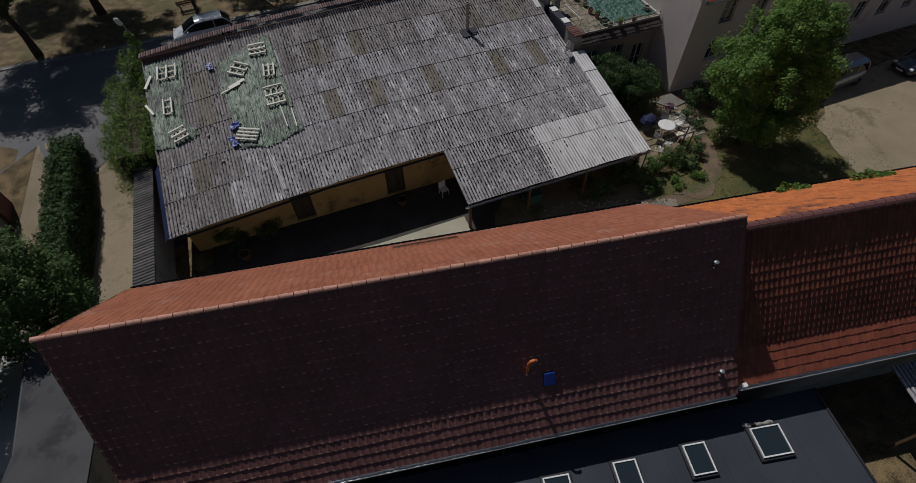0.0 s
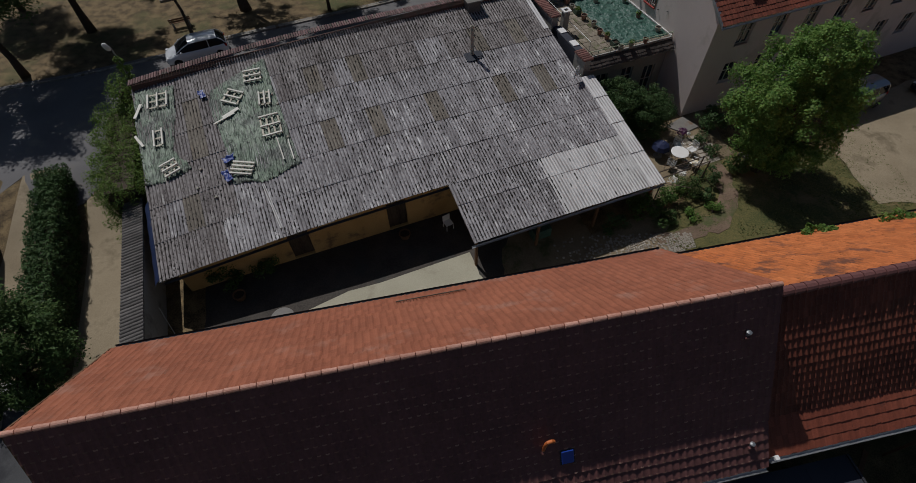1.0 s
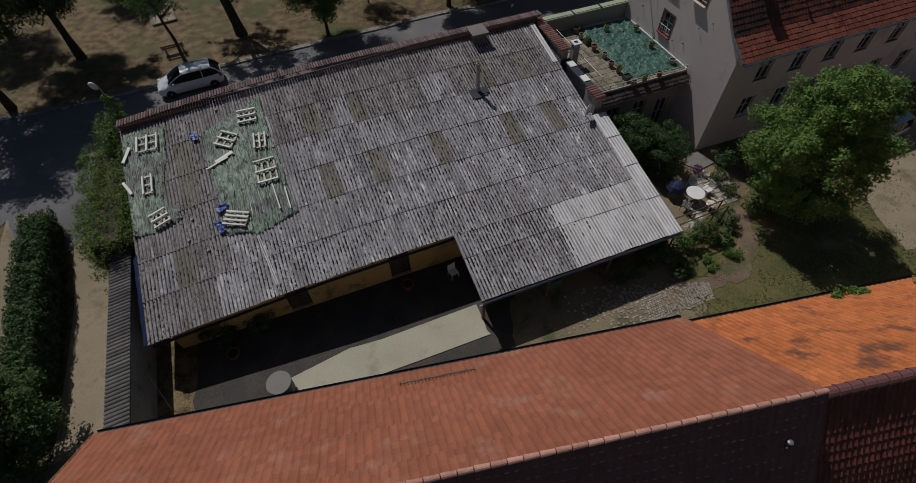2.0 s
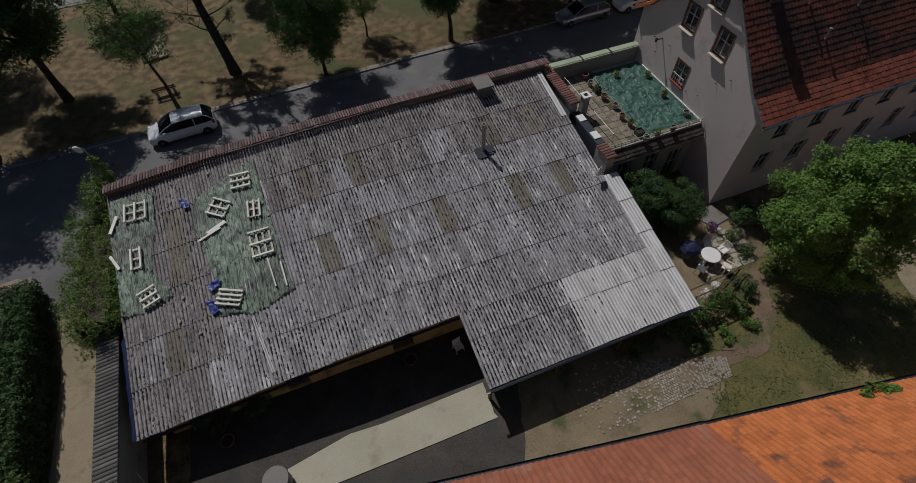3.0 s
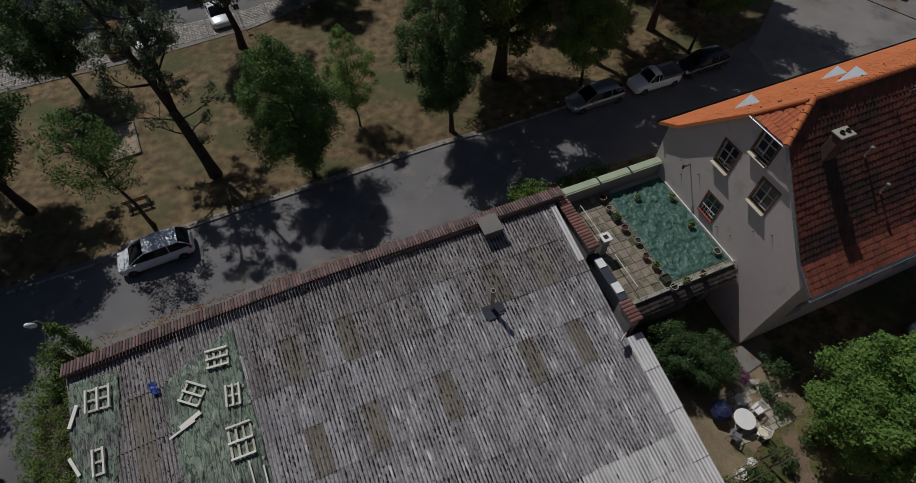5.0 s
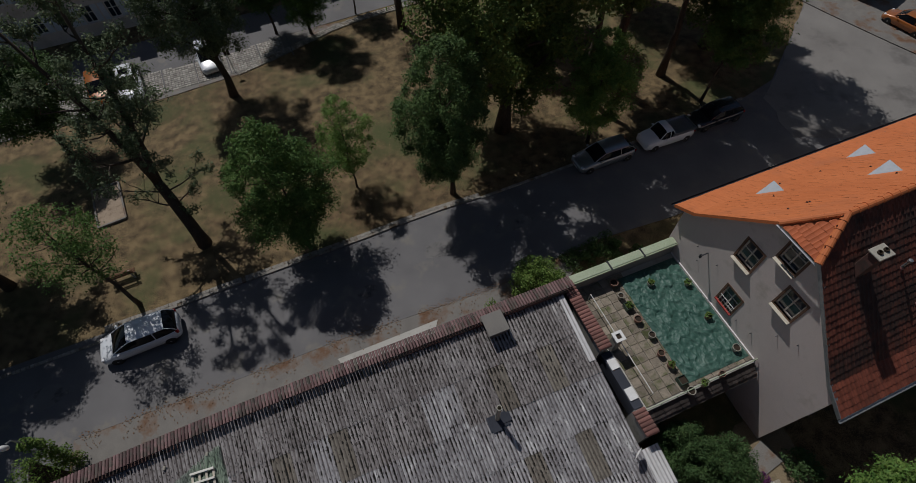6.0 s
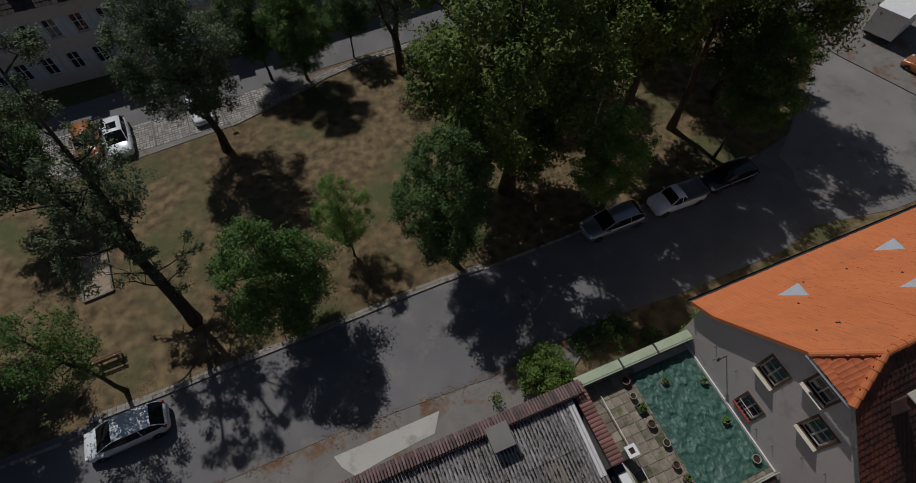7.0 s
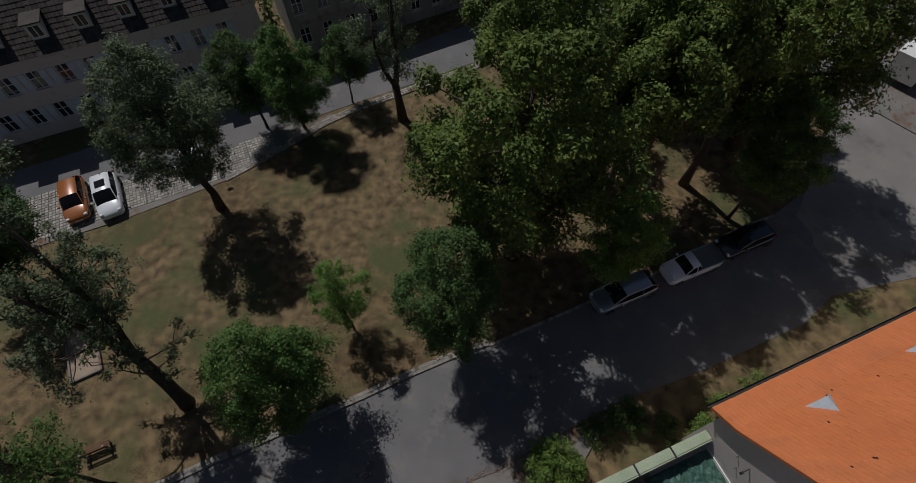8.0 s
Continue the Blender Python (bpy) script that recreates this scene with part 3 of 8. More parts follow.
def tree(x, y, height, radius, label, leaf, seed, trunk_r=0.14, clear=0.3, lean=(0, 0), lobe=0.19, lobes=1.0, cover=0.62, leaf_size=0.07, point=0.35, holes=0.06, ragged_by=0.34, tight=0.25, name="tree", group="trees", z=None):
    """A tapered, slightly crooked trunk, limbs that fork into the crown, and a crown of many leafy lobes.
    lean: how far the trunk's top and the crown lie off the foot; point: how much the crown narrows towards its top."""
    rng = random.Random(seed)
    base = level(x, y) if z is None else z
    ob = thing(name, Matrix.Translation((x, y, base)), label, "tree", group)
    top = Vector((lean[0], lean[1], height * 0.86))
    path, radii = [], []
    for i in range(8):
        t = i / 7
        path.append(Vector((top.x * t ** 1.3 + rng.uniform(-1, 1) * 0.012 * height * (0 < i), top.y * t ** 1.3 + rng.uniform(-1, 1) * 0.012 * height * (0 < i), -0.15 + (top.z + 0.15) * t)))
        radii.append(trunk_r * (1.35 if i == 0 else 1.0) * (1 - 0.85 * t))
    trunk_bm = tube(bmesh.new(), path, radii, 9)
    start = clear * height
    half = (height - start) * 0.5
    mid = Vector((top.x * 0.7, top.y * 0.7, start + half))
    heap = []
    count = int(lobes * 30 * (half / radius) ** 0.8 * (0.27 / lobe) ** 2)
    golden = 2.39996
    for k in range(count):
        zz = 1 - 2 * (k + rng.uniform(0.1, 0.9)) / count
        a = golden * k + rng.uniform(-0.5, 0.5)
        ring = math.sqrt(max(0.0, 1 - zz * zz))
        far = rng.uniform(0.3, 1.0) ** 0.6
        narrow = 1 - point * max(0.0, zz * far)
        r = lobe * radius * rng.uniform(0.7, 1.3) * (1 - 0.3 * max(0.0, zz))
        q = mid + Vector((math.cos(a) * ring * (radius - r * 0.4) * far * narrow * rng.uniform(0.85, 1.15), math.sin(a) * ring * (radius - r * 0.4) * far * narrow * rng.uniform(0.85, 1.15), zz * (half - r * 0.5) * rng.uniform(0.9, 1.05)))
        heap.append((q.x, q.y, q.z, r))
    for k in range(max(3, count // 7)):
        heap.append((mid.x + rng.uniform(-0.3, 0.3) * radius, mid.y + rng.uniform(-0.3, 0.3) * radius, mid.z + rng.uniform(-0.5, 0.5) * half, lobe * radius * 1.25))
    for c in rng.sample(heap, min(len(heap), 14 + int(radius * 3))):
        end = Vector(c[:3])
        t0 = min(0.92, max(0.25, (end.z - 0.35 * (end.xy - top.xy * 0.5).length) / max(0.1, top.z) - 0.08))
        k = t0 * 7
        i = min(6, int(k))
        root = path[i].lerp(path[i + 1], k - i)
        r0 = radii[i] * 0.55
        bend = root.lerp(end, 0.5) + Vector((rng.uniform(-1, 1), rng.uniform(-1, 1), rng.uniform(0, 1.0))) * 0.12 * (end - root).length
        tube(trunk_bm, [root, bend, end], [r0, r0 * 0.6, 0.012], 5)
    part("trunk", trunk_bm, M["bark"], ob, smooth=True)
    part("crown", crown_leaves("crown", M[leaf], heap, cover, leaf_size, seed, ragged_by, holes, tight=tight), None, ob)
    return ob


def wall_holes(ring, holes, depth, m):
    """A wall plate over a ring of (x, z) with real openings (x0, x1, z0, z1), thickened inwards by depth."""
    bm = bmesh.new()
    bm.faces.new([bm.verts.new((x, 0, z)) for x, z in ring])
    for axis, k in ((0, 0), (2, 2)):
        for c in sorted({h[k + i] for h in holes for i in (0, 1)}):
            co, no = [0, 0, 0], [0, 0, 0]
            co[axis], no[axis] = c, 1
            bmesh.ops.bisect_plane(bm, geom=bm.verts[:] + bm.edges[:] + bm.faces[:], plane_co=co, plane_no=no)
    gone = []
    for f in bm.faces:
        c = f.calc_center_median()
        if any(h[0] < c.x < h[1] and h[2] < c.z < h[3] for h in holes):
            gone.append(f)
    bmesh.ops.delete(bm, geom=gone, context="FACES")
    made = bmesh.ops.extrude_face_region(bm, geom=bm.faces[:])
    for v in [g for g in made["geom"] if isinstance(g, bmesh.types.BMVert)]:
        v.co.y += depth
    bmesh.ops.recalc_face_normals(bm, faces=bm.faces[:])
    bm.transform(m)
    return bm


def window(parent, m, w, h, frame_mat, bars=(1, 1), name="window", set_in=0.12, label=""):
    """A window in an opening w x h whose lower left corner is m's origin, y inwards: frame with bars, panes behind it."""
    y0, t = set_in, 0.07
    nx, nz = bars
    cx = [t] + [c for i in range(nx) for c in (w * (i + 1) / (nx + 1) - 0.035, w * (i + 1) / (nx + 1) + 0.035)] + [w - t]
    cz = [t] + [c for i in range(nz) for c in (h * (i + 1) / (nz + 1) + 0.095, h * (i + 1) / (nz + 1) + 0.145)] + [h - t]
    lights = [(a, b, c, d) for a, b in zip(cx[::2], cx[1::2]) for c, d in zip(cz[::2], cz[1::2])]
    bm = wall_holes([(0, 0), (w, 0), (w, h), (0, h)], lights, 0.07, Matrix.Translation((0, y0, 0)))
    win = part(name, bm, frame_mat, parent, label, m)
    xs = [t] + [w * (i + 1) / (nx + 1) for i in range(nx)] + [w - t]
    for a, b in zip(xs, xs[1:]):
        part("pane", boxes((a - 0.02, b + 0.02, y0 + 0.03, y0 + 0.04, t - 0.02, h - t + 0.02)), M["glass"], win)
    return win


def half_round(length, r, mat, name="ridge_tile"):
    """A half-round cap tile along x, slightly wider at one end."""
    bm = bmesh.new()
    n = 6
    rows = []
    for x, k in ((0, 1.12), (length * 1.06, 0.94)):
        rows.append([bm.verts.new((x, r * k * math.cos(math.pi * i / n), r * k * math.sin(math.pi * i / n))) for i in range(n + 1)])
    for i in range(n):
        bm.faces.new((rows[0][i], rows[1][i], rows[1][i + 1], rows[0][i + 1]))
    bm.faces.new(rows[0])
    bm.faces.new(rows[1][::-1])
    return mesh_of(bm, mat, name)


def ridge_tiles(parent, p, q, mat, r=0.16, length=0.4, name="ridge_tile", gap=0.0):
    p, q = Vector(p), Vector(q)
    n = max(1, round((q - p).length / length))
    me = half_round((q - p).length / n - gap, r, mat, name)
    ax = (q - p).normalized()
    side = Vector((0, 0, 1)).cross(ax).normalized()
    rot = Matrix((ax, side, ax.cross(side))).transposed().to_4x4()
    for i in range(n):
        m = rot.copy()
        m.translation = p.lerp(q, i / n) + Vector((0, 0, random.uniform(-0.008, 0.008)))
        part(name, me, None, parent, m=m)


def gutter(parent, p, q, r=0.07, mat="metal_dark", name="gutter"):
    """A half-round gutter from p to q."""
    p, q = Vector(p), Vector(q)
    ax = (q - p).normalized()
    side = Vector((0, 0, 1)).cross(ax).normalized()
    bm = bmesh.new()
    for k in (1.0, 0.86):
        ring = [(math.cos(math.pi + math.pi * i / 8) * r * k, math.sin(math.pi + math.pi * i / 8) * r * k) for i in range(9)]
        rows = [[bm.verts.new(e + side * a + Vector((0, 0, b))) for a, b in ring] for e in (p, q)]
        for i in range(8):
            bm.faces.new((rows[0][i], rows[0][i + 1], rows[1][i + 1], rows[1][i]))
    return part(name, bm, M[mat], parent)

# ---- ground ----
def lines(lo, hi, step):
    return [lo + step * i for i in range(int(round((hi - lo) / step)) + 1)]


def ragged(ring, amp=0.22, step=0.45):
    """A ring with an uneven, worn border."""
    out = []
    for (x0, y0), (x1, y1) in zip(ring, ring[1:] + ring[:1]):
        n = max(1, int(math.hypot(x1 - x0, y1 - y0) / step))
        for i in range(n):
            x, y = x0 + (x1 - x0) * i / n, y0 + (y1 - y0) * i / n
            out.append((x + amp * noise.noise((x * 1.3, y * 1.3, 2.0)) + 0.5 * amp * noise.noise((x * 4, y * 4, 5.0)), y + amp * noise.noise((x * 1.3, y * 1.3, 8.0)) + 0.5 * amp * noise.noise((x * 4, y * 4, 11.0))))
    return out


gx = [-3000, -800, -300, -140, -90] + lines(-60, 70, 1.0) + [100, 150, 320, 800, 3000]
gy = [-3000, -800, -300, -100, -40] + lines(-12, 110, 1.0) + [140, 200, 320, 800, 3000]
gv = [(x, y, level(x, y) + 0.03 * noise.noise((x * 0.35, y * 0.35, 0)) if abs(x) < 80 and abs(y) < 130 else level(x, y)) for y in gy for x in gx]
gf = [(j * len(gx) + i, j * len(gx) + i + 1, (j + 1) * len(gx) + i + 1, (j + 1) * len(gx) + i) for j in range(len(gy) - 1) for i in range(len(gx) - 1)]
ground = new("ground", from_arrays("ground", gv, gf, M["grass_dry"]))
tagged(ground, "park ground of dry brownish grass with greener patches", "ground", kind="structure")

KERB = [(-60, 22.5), (-45, 28.2), (-31, 33.6), (-27.6, 34.6), (-21.4, 37.0), (-17.2, 38.6), (-14.7, 39.65), (-12.0, 40.7), (-9.4, 41.75), (-6.5, 42.9), (-3.7, 44.1), (-1.4, 45.0), (1.4, 45.95), (6.1, 47.8), (14.1, 51.0), (18.7, 53.3), (22.8, 54.9)]
SHED_SIDE = [(1.2, 38.6), (-0.2, 38.2), (-7.7, 35.8), (-11.6, 34.3), (-21.0, 30.9), (-20.6, 28.5), (-23.2, 27.4), (-26.0, 24.4), (-28.0, 21.5), (-31, 15), (-38, 5), (-60, 5)]
street = KERB + [(26, 57), (31.7, 65.3), (36, 72), (50, 80), (90, 60), (90, 45), (38, 52), (30.5, 49.4), (24.2, 48.3), (21.5, 46.4), (13.9, 43.6), (8.5, 42.0), (4.5, 40.2)] + SHED_SIDE
tagged(new("road", mesh_of(drape(street, 0.03, 4.0), M["asphalt"], "road")), "worn grey asphalt street with patches and cracks", "road", kind="structure")
square = [(25.2, 50.2), (24.4, 55.2), (26.5, 57.4), (31.7, 65.3), (36, 72), (50, 80), (90, 60), (90, 45), (38, 52.6), (30.5, 50.2)]
tagged(new("square", mesh_of(drape(ragged(square, 0.5, 0.9), 0.036, 4.0), M["asphalt_pale"], "square")), "pale worn asphalt of the open square", "square", kind="structure")
lot = [(30.0, 72.5), (34.4, 65.9), (38.0, 61.0), (43.5, 54.0), (60, 58), (52, 84)]
tagged(new("paved_lot", mesh_of(drape(lot, 0.12, 4.0), M["paving"], "paved_lot")), "raised paved lot beside the square", "pavement", kind="structure")
far_road = [(-60, 47.5), (-38, 56.2), (-30.5, 61.0), (-27.0, 60.7), (-19.0, 63.8), (-16.3, 65.4), (-11.9, 67.3), (-2.4, 71.5), (10, 77.2), (30, 86), (28, 91), (6, 81.5), (-4.2, 76.2), (-11.8, 72.5), (-14.8, 71.4), (-24.9, 67.4), (-32, 64.0), (-60, 52.5)]
tagged(new("far_road", mesh_of(drape(far_road, 0.03, 4.0), M["asphalt"], "far_road")), "asphalt road on the far side of the park", "road", kind="structure")
sidewalk = [(1.2, 38.55), (-0.2, 38.15), (-7.7, 35.75), (-11.6, 34.25), (-21.0, 30.85), (-20.2, 28.6), (-18.9, 28.5), (4.7, 37.2), (8.2, 41.6), (4.5, 40.1)]
tagged(new("pavement", mesh_of(drape(sidewalk, 0.10, 2.0), M["paving"], "pavement")), "narrow worn pavement with leaf litter along the shed", "pavement", kind="structure")
patch = [(-7.56, 34.66), (-5.43, 35.46), (-1.83, 36.84), (-2.1, 35.63), (-4.75, 34.46), (-6.32, 33.66), (-7.07, 34.12)]
tagged(new("concrete_patch", mesh_of(drape(patch, 0.116, 3.0), M["concrete_pale"], "concrete_patch")), "pale fresh concrete patch in the pavement", "pavement", kind="structure")
parking = [(-40, 51.6), (-25.6, 57.0), (-18.3, 60.5), (-15.7, 62.4), (-11.2, 66.1), (-9.0, 67.6), (-11.9, 67.2), (-16.3, 65.35), (-19.0, 63.75), (-27.0, 60.65), (-30.5, 60.9), (-42, 55.0)]
tagged(new("parking_strip", mesh_of(drape(parking, 0.05, 3.0), M["paving"], "parking_strip")), "cobbled parking strip along the far road", "parking strip", kind="structure")
# ground colour darkened to deepen the shade beside the shed
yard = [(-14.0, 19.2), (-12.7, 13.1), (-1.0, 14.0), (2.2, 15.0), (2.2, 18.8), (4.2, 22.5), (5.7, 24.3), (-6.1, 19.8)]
tagged(new("courtyard", mesh_of(drape(ragged(yard, 0.25), 0.026, 2.0), M["earth_shaded"], "courtyard")), "trodden courtyard earth between shed and barn, coloured dark as in shade", "courtyard", kind="structure")
barnyard = [(2.0, 15.0), (9.2, 15.2), (11.8, 17.2), (12.6, 18.4), (11.5, 21.3), (7.4, 19.8), (5.7, 24.3), (4.0, 22.5), (2.0, 18.8)]
tagged(new("barnyard", mesh_of(drape(ragged(barnyard, 0.25), 0.02, 2.0), M["dirt"], "barnyard")), "trodden earth and gravel between barn and garden", "yard", kind="structure")
# long edge towards the shed cut along the border of its shade
slab_ring = [(-8.65, 14.95), (-6.0, 16.4), (-4.4, 16.85), (0.4, 18.68), (0.6, 18.1), (0.82, 17.4), (0.85, 17.2), (1.05, 16.95), (-1.64, 15.96), (-6, 14.4), (-8.4, 13.6)]
tagged(new("concrete_slab", mesh_of(drape(slab_ring, 0.07, 2.0), M["concrete"], "concrete_slab")), "pale concrete slab with a broken edge", "slab", kind="structure")
lawn = [(11.2, 19.2), (12.2, 18.1), (11.7, 15.2), (27, 17.8), (27, 21), (23.9, 21.4), (23.3, 25.5), (20, 27), (17.4, 25.5), (14.6, 24.3)]
lawn = [(x * 1.018, 5 + (y - 5) * 1.018) for x, y in lawn]
tagged(new("lawn", mesh_of(drape(ragged(lawn, 0.3), 0.034, 1.0), M["lawn"], "lawn")), "patchy green garden lawn with bare spots", "lawn", kind="structure")
gravel = [(23.5, 25.3), (23.9, 21.2), (27.2, 20.9), (32, 18), (60, 22), (60, 44), (40, 36), (27, 30)]
gravel = [(x * 1.018, 5 + (y - 5) * 1.018) for x, y in gravel]
tagged(new("gravel_yard", mesh_of(drape(ragged(gravel, 0.4, 0.9), 0.06, 3.0), M["gravel"], "gravel_yard")), "pale gravel yard with dry weeds", "yard", kind="structure")
bed = [(11.3, 21), (14.6, 24.3), (17.4, 25.5), (16.5, 30.5), (9, 28.5), (9.2, 24)]
bed = [(x * 1.018, 5 + (y - 5) * 1.018) for x, y in bed]
tagged(new("garden_bed", mesh_of(drape(ragged(bed, 0.3), 0.045, 1.0), M["dirt"], "garden_bed")), "brown earth garden bed and seating place", "garden", kind="structure")
path = [(-22.9, 28.6), (-22.1, 23.2), (-18.5, 11.8), (-18.6, 4.0), (-15.2, 4.0), (-14.6, 12.2), (-17.0, 17.5), (-20.2, 26.5), (-20.6, 28.6)]
tagged(new("path", mesh_of(drape(path, 0.03, 2.0), M["gravel"], "path")), "narrow gravel path between hedge and garden wall", "path", kind="structure")
SAND = [(-26.3, 47.96), (-24.7, 48.75), (-23.04, 45.46), (-24.66, 44.67)]
tagged(new("sand_patch", mesh_of(drape(SAND, 0.07, 2.0), M["sand"], "sand_patch")), "pale trodden sand of the sandpit", "sand", kind="structure")
lane = [(-26.1, 24.3), (-24.2, 25.2), (-20.6, 15.4), (-21.0, 10.0), (-17.2, 9.5), (-16.2, 3), (-30, 0), (-24.5, 14.0)]
tagged(new("lane", mesh_of(drape(lane, 0.045, 2.0), M["gravel"], "lane")), "pale gravel lane beside the clipped hedge", "lane", kind="structure")
for k, (x, y, r, q) in enumerate(((-1.6, 41.9, 1.1, 0.6), (-6.2, 38.9, 0.9, 0.5), (3.4, 43.6, 1.4, 0.7), (-13.0, 36.6, 0.8, 0.5), (26.0, 52.6, 1.8, 1.2), (30.5, 56.0, 1.2, 1.5), (-23.5, 33.2, 1.2, 0.7))):
    rr = random.Random(k)
    ring = [(x + (math.cos(a) * r * 0.94 - math.sin(a) * q * 0.34) * rr.uniform(0.75, 1.15), y + (math.cos(a) * r * 0.34 + math.sin(a) * q * 0.94) * rr.uniform(0.75, 1.15)) for a in (2 * math.pi * i / 14 for i in range(14))]
    tagged(new("road_patch", mesh_of(drape(ring, 0.034, 3.0), M["asphalt_patch"], "road_patch")), "mended patch in the street's asphalt", "road patch", kind="structure")
apron = [(-26.0, 24.4), (-23.2, 27.5), (-20.5, 28.7), (-20.9, 25.0), (-22.0, 22.5), (-24.3, 21.6)]
tagged(new("apron", mesh_of(drape(ragged(apron, 0.15), 0.05, 2.0), M["asphalt"], "apron")), "worn asphalt apron where the lane meets the street", "road", kind="structure")
trod = [(15.5, 27.1), (15.6, 24.2), (15.3, 22.0), (14.6, 20.9), (12.3, 19.8), (10.7, 19.7), (11.1, 18.9), (12.6, 18.9), (14.9, 19.8), (16.3, 21.4), (16.7, 24.0), (16.4, 27.0)]
tagged(new("trodden_path", mesh_of(drape(ragged(trod, 0.4), 0.056, 1.0), M["earth_red"], "trodden_path")), "trodden reddish earth path along the lawn", "path", kind="structure")

# ---- shed ----
def roof_z(u, v):
    """The shed's roof, sagging a little towards its western end."""
    return 0.2046 * v - 2.456 - 0.004 * max(0.0, 6 - u) ** 2


def on_roof(u, v, turn=0.0, lift=0.07):
    """A pose on the shed's roof, x along the eave before turning."""
    a = Vector((u, v, roof_z(u, v)))
    ax = (Vector((u + 0.5, v, roof_z(u + 0.5, v))) - a).normalized()
    ay = Vector((u, v + 0.5, roof_z(u, v + 0.5))) - a
    ay = (ay - ax * ay.dot(ax)).normalized()
    m = Matrix((ax, ay, ax.cross(ay))).transposed().to_4x4()
    m.translation = a + Vector((0, 0, lift))
    return ROT_U @ m @ Matrix.Rotation(radians(turn), 4, "Z")


shed = thing("shed", ROT_U, "long shed with weathered corrugated roof and ochre walls", "shed")
low = lambda u, v: roof_z(u, v) - 0.05
wall_m = Matrix.Translation((0, 20.6, 0))
ring = [(-7.7, YARD - 0.3), (16.9, YARD - 0.3), (16.9, roof_z(16.9, 20.6) - 0.03), (6, roof_z(6, 20.6) - 0.03), (0, roof_z(0, 20.6) - 0.03), (-7.7, roof_z(-7.7, 20.6) - 0.03)]
part("front_wall", wall_holes(ring, [(-2.2, -1.1, YARD + 0.1, 0.65), (3.2, 4.3, YARD + 0.1, 0.7)], 0.3, wall_m), M["plaster_yellow"], shed)
part("west_wall", prism(bmesh.new(), [(-7.7, 20.9), (-7.4, 20.9), (-7.4, 32.4), (-7.7, 32.4)], -1.9, low), M["plaster_yellow"], shed)
part("east_wall", prism(bmesh.new(), [(16.6, 20.9), (16.9, 20.9), (16.9, 32.4), (16.6, 32.4)], -1.9, low), M["plaster_grey"], shed)
part("street_wall", prism(bmesh.new(), [(-8.2, 32.2), (17.2, 32.2), (17.2, 32.72), (-8.2, 32.72)], -0.3, lambda u, v: roof_z(u, 32.2) + 0.4), M["brick_dark"], shed)
# doors coloured dark; the left one stands in for an open, unlit doorway
for u in (-2.2, 3.2):
    part("door", boxes((u, u + 1.1, 20.75, 20.8, YARD, 0.62), (u + 0.08, u + 0.5, 20.73, 20.75, YARD + 0.2, 0.45), (u + 0.6, u + 1.02, 20.73, 20.75, YARD + 0.2, 0.45)), M["bark"], shed, "weathered plank door, coloured dark like an open doorway")
gutter(shed, (-8.1, 19.72, roof_z(-8, 19.72) - 0.04), (0, 19.72, roof_z(0, 19.72) - 0.04), 0.075)
gutter(shed, (0, 19.72, roof_z(0, 19.72) - 0.04), (6.6, 19.72, roof_z(6.6, 19.72) - 0.04), 0.075)
gutter(shed, (6.4, 16.12, roof_z(7, 16.12) - 0.05), (17.8, 16.12, roof_z(7, 16.12) - 0.05), 0.075, "metal_grey")
for u in (6.8, 10.4, 14.0, 17.4):
    part("post", boxes((u - 0.07, u + 0.07, 16.45, 16.59, YARD - 0.2, roof_z(10, 16.5) - 0.1), bevel=0.01), M["wood_brown"], shed)
part("beam", boxes((6.6, 17.5, 16.46, 16.58, roof_z(10, 16.5) - 0.2, roof_z(10, 16.5) - 0.02)), M["wood_brown"], shed)
for u in [7 + 1.1 * i for i in range(10)]:
    bm = bmesh.new()
    prism(bm, [(u, 16.4), (u + 0.07, 16.4), (u + 0.07, 20.5), (u, 20.5)], lambda a, b: roof_z(10, b) - 0.14, lambda a, b: roof_z(10, b) - 0.02)
    part("rafter", bm, M["wood_brown"], shed)

ROWS_V = [16.2, 18.5, 19.8, 21.9, 23.95, 26.05, 28.1, 30.2, 32.3]
PITCH = 0.177


def sheet_mesh(name, width, length, mat):
    waves = max(1, round(width / PITCH))
    cols = waves * 4
    amp = [0, 0.03, 0.056, 0.03]
    verts, faces = [], []
    for y, z in ((0, 0.026), (length + 0.1, 0.0)):
        verts += [(width * i / cols * 1.012, y, z + amp[i % 4]) for i in range(cols + 1)]
    verts += [(x, y, z - 0.012) for x, y, z in verts[: cols + 1]]
    for i in range(cols):
        faces.append((i, i + 1, cols + 2 + i, cols + 1 + i))
        faces.append((2 * cols + 2 + i, 2 * cols + 3 + i, i + 1, i))
    return from_arrays(name, verts, faces, mat)


